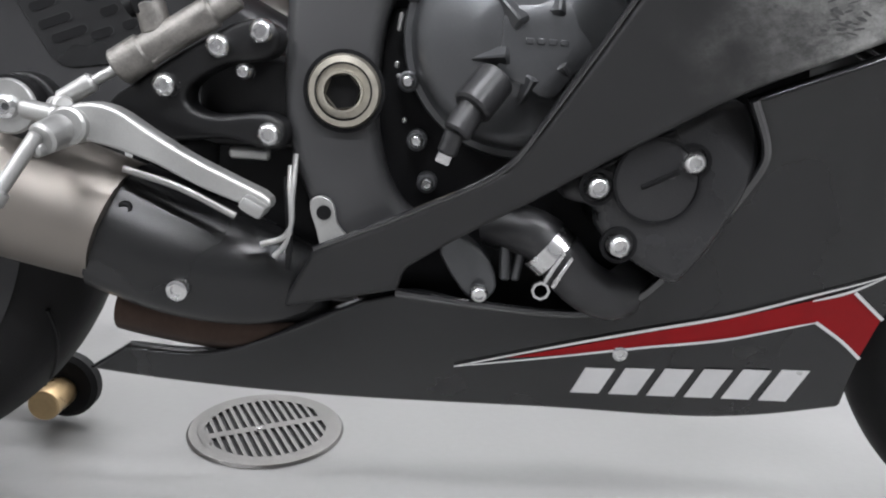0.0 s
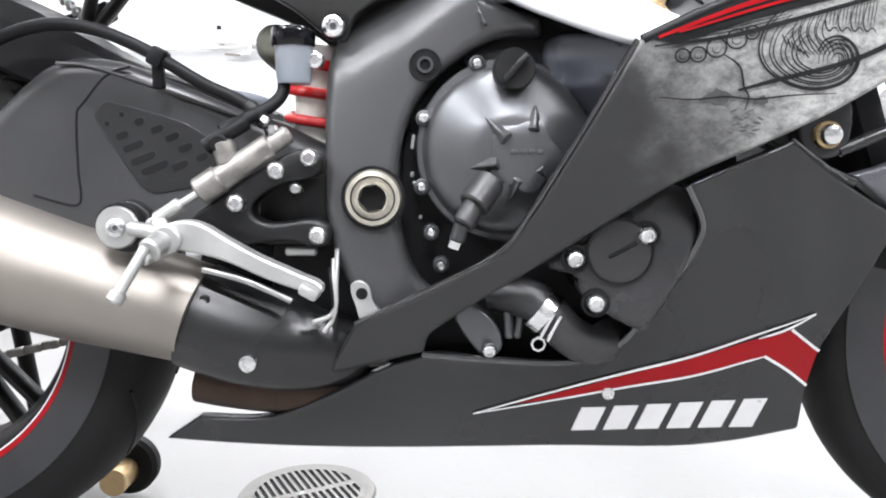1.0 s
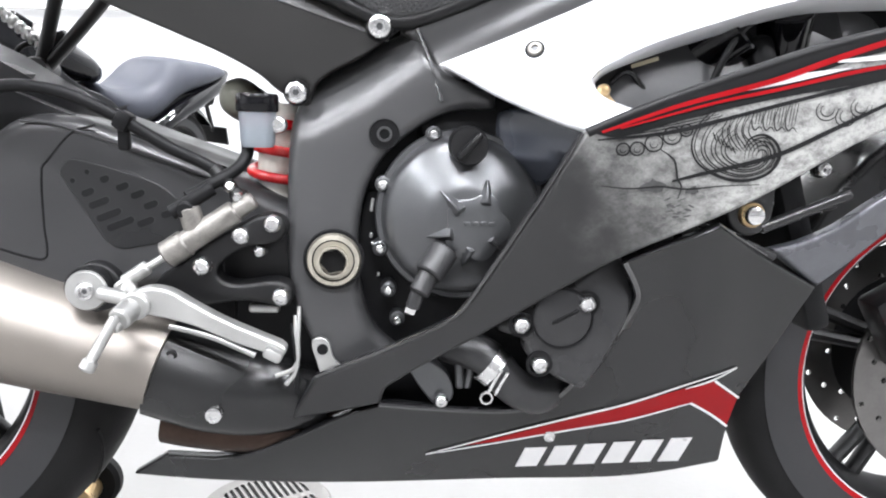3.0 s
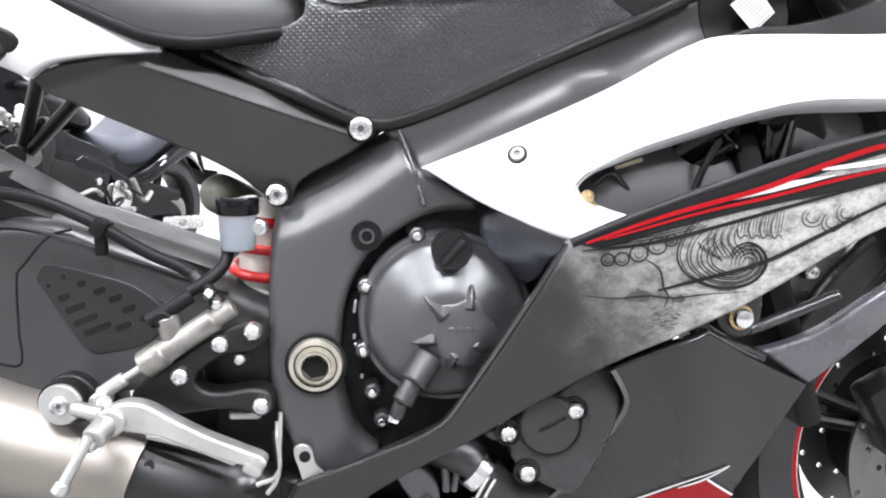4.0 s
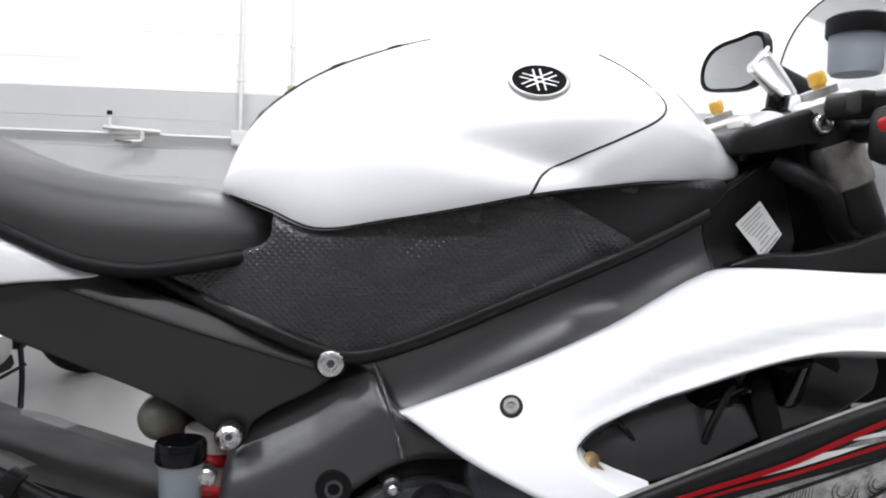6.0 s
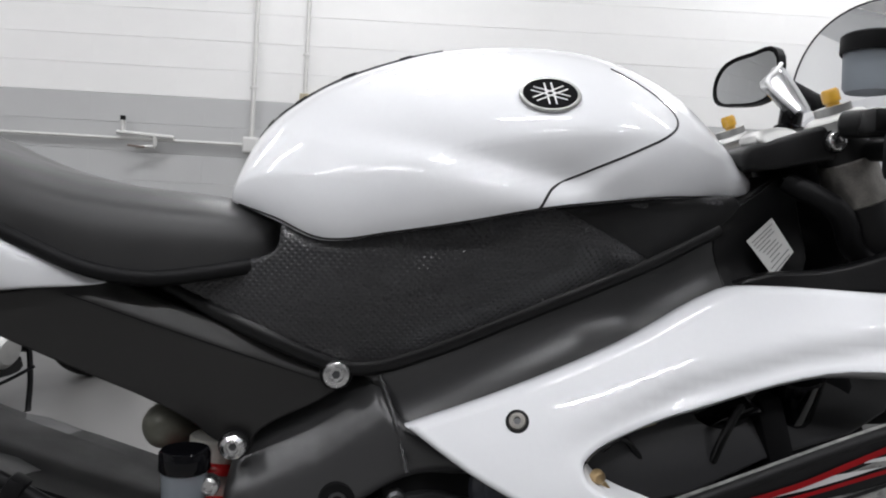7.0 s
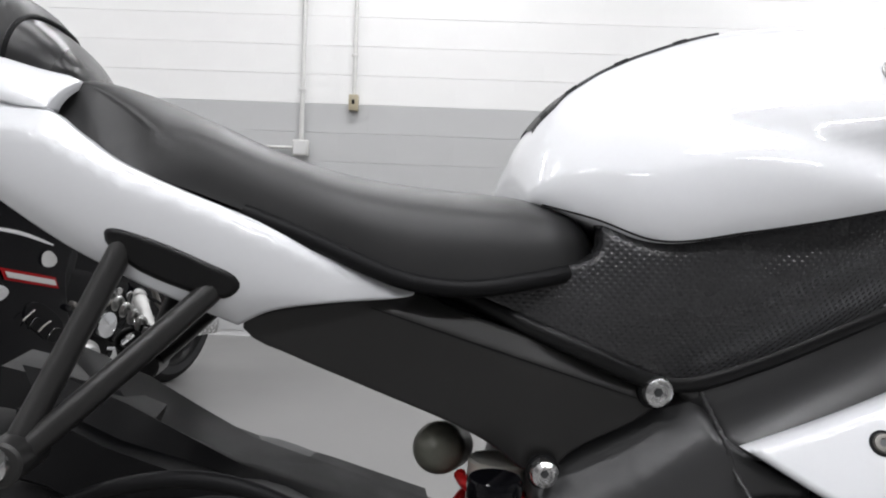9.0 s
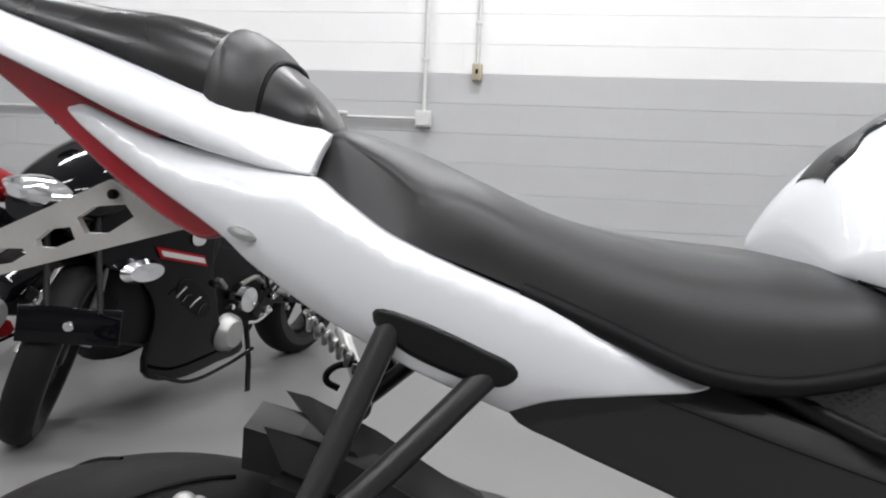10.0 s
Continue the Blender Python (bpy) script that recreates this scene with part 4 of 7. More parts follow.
part("fairing_front_strut", panel([(0.465, 0.498, "c"), (0.535, 0.453, "c"), (0.552, 0.47), (0.62, 0.54), (0.7, 0.6), (0.76, 0.68, "c"), (0.66, 0.625), (0.595, 0.575), (0.56, 0.55), (0.53, 0.525), (0.497, 0.508)], strut_y, 0.012, 0.005, 0.02, 4), STRUT, bike, "silver-blue front strut of the fairing")
part("panel_edge", tube([(x, low_y(x, z) - 0.001, z) for x, z in ((0.385, 0.531), (0.42, 0.512), (0.455, 0.494))], 0.001, 5, 8), EDGEGLOSS, lowf)
INK = mat("black_ink", (0.008, 0.008, 0.0085), 0.5, spec=0.2)
SMUDGE = mat("grey_ink", (0.05, 0.05, 0.05), 0.45, 0.0, 0.4, 90)
part("art_border", panel([(0.246, 0.618, "c"), (0.3, 0.6425), (0.388, 0.6755), (0.468, 0.7025), (0.55, 0.7235), (0.68, 0.738, "c"), (0.69, 0.728, "c"), (0.54, 0.703), (0.452, 0.675, "c"), (0.5, 0.683), (0.6, 0.7), (0.69, 0.712, "c"), (0.69, 0.7, "c"), (0.6, 0.689), (0.5, 0.668), (0.4205, 0.6525), (0.335, 0.6315), (0.275, 0.6135)], lambda x, z: art_y(x, z) - 0.0012, 0.0006, 0, 0.01, 3), INK, art)
part("border_edge", tube([(x, art_y(x, z) + 0.0035, z) for x, z in ((0.246, 0.6165), (0.3, 0.641), (0.388, 0.6745), (0.468, 0.7015), (0.535, 0.719), (0.65, 0.739), (0.73, 0.731))], 0.0052, 6, 10), INK, art)
part("art_red_line", ribbon([(0.258, 0.618), (0.33, 0.6445), (0.419, 0.67), (0.4765, 0.691), (0.54, 0.711), (0.64, 0.728), (0.7, 0.736)], 0.0056, art_y, 0.0029, 10), RED, art)
part("art_red_line", ribbon([(0.275, 0.622), (0.3636, 0.648), (0.4205, 0.661), (0.495, 0.679), (0.55, 0.69), (0.64, 0.705), (0.7, 0.714)], 0.0037, art_y, 0.0032, 10), RED, art)
part("art_silver_line", panel([(0.371, 0.6555, "c"), (0.442, 0.677, "c"), (0.5, 0.6845, "c"), (0.43, 0.667)], lambda x, z: art_y(x, z) - 0.0022, 0.0006, 0, 0.03, 2), SILVERLINE, art)
part("art_silver_line", ribbon([(0.48, 0.689), (0.54, 0.6965), (0.64, 0.714)], 0.005, art_y, 0.0022), SILVERLINE, art)
for k in range(5):
    part("art_hatch", ribbon([(0.262 + 0.004 * k, 0.6165 - 0.0012 * k), (0.31 + 0.005 * k, 0.6262 - 0.0017 * k), (0.364 + 0.004 * k, 0.6385 - 0.0012 * k)], 0.0011, art_y, 0.0016), INK, art)
part("art_slash", ribbon([(0.255, 0.6105), (0.33, 0.6205), (0.386, 0.636), (0.452, 0.654), (0.543, 0.6765), (0.66, 0.699)], 0.0038, art_y, 0.0019, 6), INK, art)
for x, z, r in ((0.2794, 0.6024, 0.0062), (0.2928, 0.6033, 0.0068), (0.3083, 0.6088, 0.0085), (0.3251, 0.6162, 0.0088), (0.338, 0.6215, 0.006)):
    part("art_ring", ribbon([(x + r * math.cos(a), z + 0.92 * r * math.sin(a)) for a in [0.63 * i for i in range(11)]], 0.0015, art_y, 0.0018, taper=False), INK, art)
    part("art_ring", ribbon([(x + 0.45 * r * math.cos(a), z - 0.1 * r + 0.4 * r * math.sin(a)) for a in [2.6 + 0.63 * i for i in range(7)]], 0.0009, art_y, 0.0018), INK, art)
SWIRL = [(0.3643, 0.6434), (0.3491, 0.6265), (0.3455, 0.6039), (0.3603, 0.5856), (0.3921, 0.5743), (0.4222, 0.579), (0.4358, 0.5938), (0.433, 0.6082), (0.4182, 0.6189), (0.4034, 0.6163), (0.3975, 0.6063)]
for k, s in enumerate((1.0, 0.95, 0.84, 0.78, 0.67, 0.6, 0.5, 0.43)):
    pts = [(0.404 + (x - 0.404) * s, 0.602 + (z - 0.602) * s) for x, z in SWIRL[: (11, 11, 10, 9, 11, 9, 8, 8)[k]]]
    part("art_swirl", ribbon(pts, 0.0022 if k == 0 else 0.0014, art_y, 0.0018, 6), INK, art)
for s in (1.0, 0.78, 0.55, 0.3):
    part("art_swirl", ribbon([(0.4165 + 0.0175 * s * math.cos(a), 0.6 + 0.0165 * s * math.sin(a)) for a in [-1.0 + 0.55 * i for i in range(9)]], 0.0014, art_y, 0.0018), INK, art)
for k in range(8):
    x = 0.375 + 0.0035 * k
    part("art_plume", ribbon([(x + 0.003, 0.6345 + 0.0008 * k), (x - 0.002 + 0.002 * (k % 2), 0.622), (x + 0.004 + 0.001 * k, 0.609), (x + 0.013, 0.6035)], 0.0012, art_y, 0.0017, 5), INK, art)
for x0 in (0.404, 0.4155, 0.427, 0.4385):
    part("art_plume", ribbon([(x0, 0.643 + 0.25 * (x0 - 0.404)), (x0 - 0.003, 0.633), (x0 + 0.001, 0.6235), (x0 + 0.006, 0.6265), (x0 + 0.0105, 0.6225)], 0.0014, art_y, 0.0017, 5), INK, art)
    for i in range(3):
        part("art_stroke", ribbon([(x0 + 0.0015 + 0.0032 * i, 0.641 + 0.25 * (x0 - 0.404)), (x0 + 0.001 + 0.003 * i, 0.6285)], 0.0009, art_y, 0.0017, 3), INK, art)
for k in range(6):
    part("art_stroke", ribbon([(0.364 + 0.0042 * k, 0.6205 - 0.0028 * k), (0.369 + 0.0042 * k, 0.6115 - 0.0022 * k)], 0.0016, art_y, 0.0018, 3), INK, art)
part("art_slash", ribbon([(0.33, 0.573), (0.3552, 0.5797), (0.431, 0.5995), (0.4896, 0.6263), (0.549, 0.6532), (0.66, 0.694)], 0.0048, art_y, 0.0021, 6), INK, art)
for x0, z0 in ((0.478, 0.644), (0.5, 0.639), (0.515, 0.648)):
    for s in (1.0, 0.6):
        part("art_swirl", ribbon([(x0 + 0.012 * s * math.cos(a), z0 + 0.01 * s * math.sin(a)) for a in [2.3 + 0.6 * i for i in range(8)]], 0.0013, art_y, 0.0018), INK, art)
part("art_crack", ribbon([(0.315, 0.6033), (0.324, 0.598), (0.3302, 0.5922), (0.333, 0.584), (0.3353, 0.5751), (0.34, 0.568), (0.338, 0.556)], 0.002, art_y, 0.0019, 6), INK, art)
part("art_crack", ribbon([(0.262, 0.567), (0.29, 0.565), (0.32, 0.5675), (0.345, 0.5655), (0.38, 0.569), (0.42, 0.571)], 0.0017, art_y, 0.0019, 6), INK, art)
random.seed(11)
for x0, z0, r0 in ((0.312, 0.5665, 0.0125), (0.352, 0.564, 0.0065)):
    blot = [(x0 + r0 * random.uniform(0.55, 1.25) * math.cos(a), z0 + 0.62 * r0 * random.uniform(0.5, 1.3) * math.sin(a)) for a in [2 * math.pi * k / 15 for k in range(15)]]
    part("art_blot", panel([(a, b, "c") for a, b in blot], lambda x, z: art_y(x, z) - 0.0016, 0.0006, 0, 0.02, 1), SMUDGE, art)
for k in range(16):
    x, z = 0.325 + 0.0075 * (k % 4) + 0.003 * math.sin(5 * k), 0.552 - 0.005 * (k // 4) + 0.002 * math.cos(3 * k)
    part("art_splash", ribbon([(x, z), (x + 0.006 + 0.002 * math.sin(k), z + 0.003 * math.cos(3 * k))], 0.0018 + 0.0008 * math.sin(2.1 * k), art_y, 0.002, 3), SMUDGE, art)

part("panel_edge", tube([(x, art_y(x, z) + 0.002, z) for x, z in ((0.241, 0.617), (0.201, 0.546), (0.153, 0.463), (0.128, 0.426), (0.066, 0.389), (-0.019, 0.3445))], 0.0024, 6, 8), EDGEGLOSS, art, "glossy black panel edge")
part("panel_edge", tube([(x, low_y(x, z) + 0.003, z) for x, z in ((0.05, 0.311), (0.12, 0.305), (0.195, 0.301), (0.229, 0.3066), (0.2545, 0.322), (0.274, 0.348), (0.296, 0.384), (0.3176, 0.43), (0.32, 0.452), (0.298, 0.489))], 0.0036, 6, 8), EDGEGLOSS, lowf, "glossy black panel edge")
for o in (art, lowf, white):
    mirrored(o)

# engine
HOSE = mat("hose_rubber", (0.02, 0.02, 0.021), 0.42, 0.0, 0.2, 30)
COVERBLACK = mat("satin_black_cover", (0.024, 0.024, 0.025), 0.28, 0.2, 0.15, 12, 0.00015, 500)
LINING = mat("grey_duct_lining", (0.035, 0.035, 0.037), 0.42, 0.0, 0.15, 12)
# Plain black boxes stand in for the shaded engine behind the frame.
engine = part("engine_block", box(0.42, 0.22, 0.3, pose(0.2, 0.0, 0.42, 0, -8, 0), 0.02), BLACK, bike, "engine cases filled in plain black for the deep shade there")
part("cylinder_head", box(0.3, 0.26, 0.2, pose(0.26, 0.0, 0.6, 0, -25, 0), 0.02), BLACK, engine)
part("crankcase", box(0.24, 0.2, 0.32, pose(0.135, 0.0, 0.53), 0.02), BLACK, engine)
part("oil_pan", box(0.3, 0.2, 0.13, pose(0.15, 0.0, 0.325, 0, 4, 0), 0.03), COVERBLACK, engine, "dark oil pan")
# Black fillers added to block see-through gaps behind frame and pedal.
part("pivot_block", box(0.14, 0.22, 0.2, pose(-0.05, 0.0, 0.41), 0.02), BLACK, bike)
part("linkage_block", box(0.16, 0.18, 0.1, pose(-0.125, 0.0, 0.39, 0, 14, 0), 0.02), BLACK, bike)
# Rod added to draw the thin white sliver below the pedal.
part("pedal_rod", tube([(-0.175, -0.16, 0.4), (-0.13, -0.162, 0.388), (-0.085, -0.16, 0.367)], 0.0032), ALU, bike, "thin pale metal rod")
# Pale boxes stand in for bright background glimpsed between frame and clutch.
for x, z, h in ((0.0405, 0.531, 0.015), (0.0395, 0.497, 0.006), (0.0415, 0.488, 0.004), (0.048, 0.452, 0.005)):
    part("cable_clip", box(0.004, 0.006, h, pose(x, -0.128, z, 0, 8, 0), 0.0012, 1), ALU, bike)
cc = pose(0.139, -0.115, 0.522) @ SIDE
clutch = part("clutch_cover", lathe([(0.095, 0.0), (0.095, 0.021), (0.0935, 0.0235), (0.0885, 0.024), (0.087, 0.0275), (0.0845, 0.039), (0.081, 0.0445), (0.072, 0.05), (0.06, 0.056), (0.048, 0.063), (0.038, 0.069), (0.03, 0.0712), (0.0001, 0.0725)], cc, 64, cap=False), ENGINE, engine, "dark grey metallic round clutch cover")
for x, z, x1, z1 in ((0.1116, 0.5544, 0.1335, 0.532), (0.1617, 0.565, 0.159, 0.54), (0.0986, 0.5045, 0.1255, 0.5085), (0.1375, 0.473, 0.1455, 0.494), (0.178, 0.49, 0.165, 0.505)):
    d = math.dist((x, z), (x1, z1))
    a = math.atan2(z1 - z, x1 - x)
    rib = [[(u * d, w * v, h) for v, h in ((-1.0, -0.012), (-0.85, 0.0), (-0.12, q), (0.12, q), (0.85, 0.0), (1.0, -0.012))] for u, w, q in ((0.0, 0.0012, 0.0), (0.25, 0.0042, 0.0045), (0.7, 0.0078, 0.007), (1.0, 0.0085, 0.0062), (1.08, 0.0068, 0.0012))]
    bm = loft(rib)
    bm.transform(pose(x, -0.115 - 0.0655, z) @ SIDE @ Matrix.Rotation(a, 4, "Z") @ Matrix.Rotation(-0.3, 4, "Y"))
    part("cover_rib", bm, ENGINE, clutch, sharp=25)
star = [(0.0345 * (1 + 0.1 * math.cos(5 * t + 0.4)), t) for t in [2 * math.pi * k / 40 for k in range(40)]]
rings = [[(r * s * math.cos(t), r * s * math.sin(t), h) for r, t in star] for s, h in ((1.02, 0.058), (0.98, 0.0728), (0.93, 0.0738), (0.5, 0.074), (0.01, 0.074))]
bm = loft(rings)
bm.transform(pose(0.151, -0.115, 0.516) @ SIDE)
part("cover_boss", bm, ENGINE, clutch)
for k in range(4):
    part("relief_bar", box(0.006, 0.0016, 0.0042, pose(0.1405 + 0.0085 * k, -0.1896, 0.52), 0.0005, 1), ENGINE, clutch)
oil = part("filler_cap", lathe([(0.0205, 0.03), (0.0205, 0.05), (0.019, 0.055), (0.0001, 0.055)], pose(0.141, -0.13, 0.6) @ SIDE, 32, cap=False), DARKER, engine, "round black oil filler cap")
part("cap_grip", box(0.034, 0.0075, 0.011, pose(0.141, -0.19, 0.6) @ SIDE @ pose(0, 0, 0, 0, 0, 48), 0.003), DARKER, oil)
for x, z, y in ((0.107, 0.61, -0.143), (0.0525, 0.5545, -0.143), (0.05, 0.484, -0.143), (0.0596, 0.4362, -0.138), (0.07, 0.4, -0.13), (0.052, 0.522, -0.12)):
    bolt("engine_bolt", x, y, z, 0.0062, engine, deep=0.006)
    part("bolt_boss", rod((x, y + 0.03, z), (x, y + 0.001, z), 0.0088), ENGINE, engine)
part("speed_sensor", join(rod((0.118, -0.19, 0.492), (0.1, -0.205, 0.468), 0.0155), rod((0.108, -0.198, 0.48), (0.09, -0.21, 0.45), 0.011), rod((0.09, -0.208, 0.452), (0.084, -0.208, 0.434), 0.0075)), HOSE, engine, "grey rubber boot of a sensor plug")
part("sensor_bracket", box(0.012, 0.006, 0.03, pose(0.086, -0.2, 0.44, 0, 20, 0), 0.002), STEEL, engine)
low_cover = part("generator_cover", panel([(0.175, 0.41), (0.2, 0.432), (0.25, 0.463), (0.298, 0.488), (0.318, 0.46), (0.318, 0.43), (0.27, 0.348), (0.255, 0.35), (0.222, 0.368), (0.205, 0.385), (0.2, 0.4)], surface([(0.2, 0.42, -0.206), (0.266, 0.441, -0.211), (0.219, 0.375, -0.21), (0.3, 0.42, -0.208), (0.25, 0.41, -0.213)]), 0.06, 0.008, 0.02, 4), COVERBLACK, engine, "black crankcase cover with a round plug")
part("round_plug", lathe([(0.031, -0.004), (0.031, 0.0012), (0.029, 0.002), (0.0001, 0.002)], pose(0.241, -0.212, 0.425) @ SIDE, 40, cap=False), COVERBLACK, low_cover)
# Black ring and bar paint the shade in the plug's groove and slot.
part("plug_groove", torus_ring(0.0305, 0.003, 0.0022, pose(0.241, -0.2135, 0.425) @ SIDE), BLACK, low_cover)
part("plug_slot", box(0.03, 0.004, 0.002, pose(0.243, -0.2145, 0.427) @ SIDE @ pose(0, 0, 0, 0, 0, 28), 0.001, 1), BLACK, low_cover)
for x, z in ((0.198, 0.418), (0.266, 0.441), (0.219, 0.375)):
    bolt("cover_bolt", x, -0.21, z, 0.0098, low_cover, deep=0.01)
    part("bolt_ring", torus_ring(0.011, 0.004, 0.003, pose(x, -0.2105, z) @ SIDE, 24), BLACK, low_cover)
bolt("engine_bolt", 0.12, -0.163, 0.316, 0.0085, engine, deep=0.008)
part("bolt_bracket", join(panel([(0.085, 0.36), (0.12, 0.35), (0.135, 0.32), (0.122, 0.305), (0.105, 0.315)], lambda x, z: -0.155, 0.02, 0.003, 0, 3), rod((0.14, -0.15, 0.36), (0.142, -0.15, 0.325), 0.005), rod((0.155, -0.15, 0.36), (0.15, -0.15, 0.325), 0.004)), ENGINE, engine)
hose = part("coolant_hose", tube([(0.13, -0.13, 0.37), (0.17, -0.16, 0.365), (0.2, -0.17, 0.335), (0.23, -0.16, 0.32), (0.26, -0.13, 0.325)], 0.021, 6, 20), HOSE, engine, "black rubber coolant hose")
part("hose_clamp", join(lathe([(0.0225, -0.007), (0.0235, -0.007), (0.0235, 0.007), (0.0225, 0.007), (0.0225, -0.007)], axis_matrix((0.176, -0.165, 0.357), (0.186, -0.167, 0.349))[0], 28, cap=False), torus_ring(0.0055, 0.004, 0.0022, pose(0.167, -0.19, 0.329) @ SIDE, 8), box(0.004, 0.003, 0.03, pose(0.176, -0.19, 0.348, 0, 28, 0), 0.001, 1), box(0.004, 0.003, 0.03, pose(0.183, -0.19, 0.345, 0, 28, 0), 0.001, 1)), STEEL, hose, "bright steel hose clamp")
plate_y = surface([(0.175, 0.645, -0.13), (0.25, 0.62, -0.2), (0.21, 0.56, -0.15), (0.2, 0.6, -0.17)], 1)
part("side_plate", panel([(0.1743, 0.6285), (0.1881, 0.6393), (0.23, 0.632), (0.2649, 0.613), (0.2441, 0.5947), (0.2348, 0.5658), (0.2173, 0.551), (0.1872, 0.5757)], lambda x, z: plate_y(x, z) + 0.9 * max(0.0, 0.5875 + 0.25 * (x - 0.21) - z) + 0.35 * max(0.0, z - 0.618), 0.03, 0.005, 0.009, 4), BLUEGREY, engine, "bluish grey plastic engine side plate")
# Black backing stands in for the shade deep inside the fairing.
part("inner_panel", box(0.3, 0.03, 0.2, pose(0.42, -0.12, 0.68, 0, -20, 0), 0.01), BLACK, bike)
part("duct_lining", panel([(0.262, 0.656), (0.259, 0.67), (0.292, 0.692), (0.361, 0.719), (0.475, 0.752), (0.6, 0.757), (0.6, 0.70), (0.45, 0.66), (0.33, 0.625)], lambda x, z: base_white(x, z) + 0.06 + 0.25 * max(0.0, x - 0.33), 0.01, 0.004, 0.03, 3), LINING, bike, "grey inner lining of the air opening")
part("intake_duct", rod((0.36, -0.1, 0.67), (0.43, -0.155, 0.735), 0.036), GLOSSBLACK, bike, "glossy black intake duct")
part("intake_duct", rod((0.5, -0.1, 0.66), (0.475, -0.165, 0.75), 0.028), GLOSSBLACK, bike, "glossy black intake duct")
part("duct_fin", tube([(0.395, -0.17, 0.66), (0.402, -0.178, 0.69), (0.42, -0.178, 0.722), (0.45, -0.17, 0.745)], 0.004), DARK, bike)
part("duct_fin", tube([(0.29, -0.165, 0.668), (0.305, -0.17, 0.68), (0.32, -0.17, 0.668), (0.335, -0.17, 0.65)], 0.003), DARK, bike)
part("duct_clip", join(lathe([(0.0001, 0.006), (0.004, 0.005), (0.0062, 0.002), (0.0062, -0.003)], pose(0.2705, base_white(0.27, 0.6585) + 0.012, 0.6585) @ SIDE, 20, cap=False), rod((0.268, base_white(0.27, 0.65) + 0.02, 0.662), (0.283, base_white(0.27, 0.65) + 0.02, 0.644), 0.003)), GOLD, bike, "small brass clip in the opening")
part("duct_label", box(0.03, 0.001, 0.004, pose(0.325, base_white(0.325, 0.688) + 0.0585, 0.69, 0, -18, 0), 0), BOXTAN, bike, "narrow tan label")
# More black backing, added where the room showed through the opening.
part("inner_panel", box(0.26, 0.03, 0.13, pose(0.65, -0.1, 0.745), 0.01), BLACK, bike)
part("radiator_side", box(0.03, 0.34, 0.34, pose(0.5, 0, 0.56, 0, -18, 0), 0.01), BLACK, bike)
part("fairing_bracket", join(panel([(0.415, 0.575), (0.455, 0.575), (0.46, 0.53), (0.447, 0.515), (0.425, 0.515), (0.412, 0.53)], lambda x, z: -0.205, 0.02, 0.004, 0, 3), rod((0.45, -0.2, 0.52), (0.54, -0.21, 0.56), 0.006), rod((0.37, -0.21, 0.53), (0.47, -0.2, 0.49), 0.005)), COVERBLACK, bike)
gold = part("gold_washer", lathe([(0.0001, 0.004), (0.0125, 0.004), (0.0135, 0.002), (0.0135, -0.003)], pose(0.436, -0.207, 0.536) @ SIDE, 32, cap=False), GOLD, bike, "tan plated washer")
part("bolt_head", lathe([(0.0102, 0.003), (0.0102, 0.008), (0.0088, 0.0115), (0.0058, 0.013), (0.0001, 0.0135)], pose(0.436, -0.207, 0.536) @ SIDE, 28, cap=False), STEEL, gold, "bright domed bolt head")
bolt("bracket_bolt", 0.5, -0.215, 0.585, 0.0085, bike, STEEL, deep=0.012)

# bolts of frame and seat cover
bolt("frame_bolt", -0.043, -0.112, 0.651, 0.0135, bike, deep=0.011)
bolt("seat_bolt", 0.047, -0.122, 0.722, 0.0145, bike, deep=0.01)

# heel guard and rear brake
hg = part("footrest_bracket", join(panel([(-0.19, 0.437), (-0.15, 0.478), (-0.105, 0.507), (-0.072, 0.523), (-0.05, 0.515), (-0.056, 0.496), (-0.09, 0.488), (-0.118, 0.47), (-0.12, 0.455), (-0.1, 0.448), (-0.06, 0.452), (-0.043, 0.442), (-0.05, 0.424), (-0.09, 0.43), (-0.15, 0.425)], lambda x, z: -0.168, 0.025, 0.005, 0.03, 4), box(0.09, 0.02, 0.08, pose(-0.08, -0.12, 0.46), 0.01)), DARKER, bike, "black footrest bracket")
for x, z, y in ((-0.135, 0.469, -0.172), (-0.095, 0.501, -0.168), (-0.062, 0.514, -0.168), (-0.054, 0.437, -0.174)):
    bolt("bracket_bolt", x, y, z, 0.0105, hg, deep=0.01)
bolt("bracket_bolt", -0.077, -0.16, 0.483, 0.0075, hg, deep=0.01)
mc = part("brake_cylinder", rod((-0.166, -0.172, 0.483), (-0.1, -0.165, 0.527), 0.0125), CAST, bike, "dull cast rear brake cylinder")
part("cylinder_tip", rod((-0.105, -0.165, 0.523), (-0.082, -0.163, 0.539), 0.0095), CAST, mc)
part("inlet_port", rod((-0.142, -0.168, 0.507), (-0.148, -0.168, 0.53), 0.0115), CAST, mc)
part("cylinder_collar", rod((-0.172, -0.172, 0.479), (-0.15, -0.17, 0.494), 0.0148), CAST, mc)
part("push_rod", join(rod((-0.21, -0.18, 0.455), (-0.17, -0.173, 0.48), 0.0042), rod((-0.213, -0.18, 0.452), (-0.188, -0.177, 0.469), 0.0075), rod((-0.212, -0.19, 0.447), (-0.212, -0.165, 0.447), 0.009)), ALU, mc)
part("hose_banjo", join(rod((-0.15, -0.178, 0.528), (-0.15, -0.15, 0.528), 0.009), tube([(-0.165, -0.168, 0.524), (-0.14, -0.165, 0.54), (-0.125, -0.16, 0.55)], 0.008)), BLACK, mc)
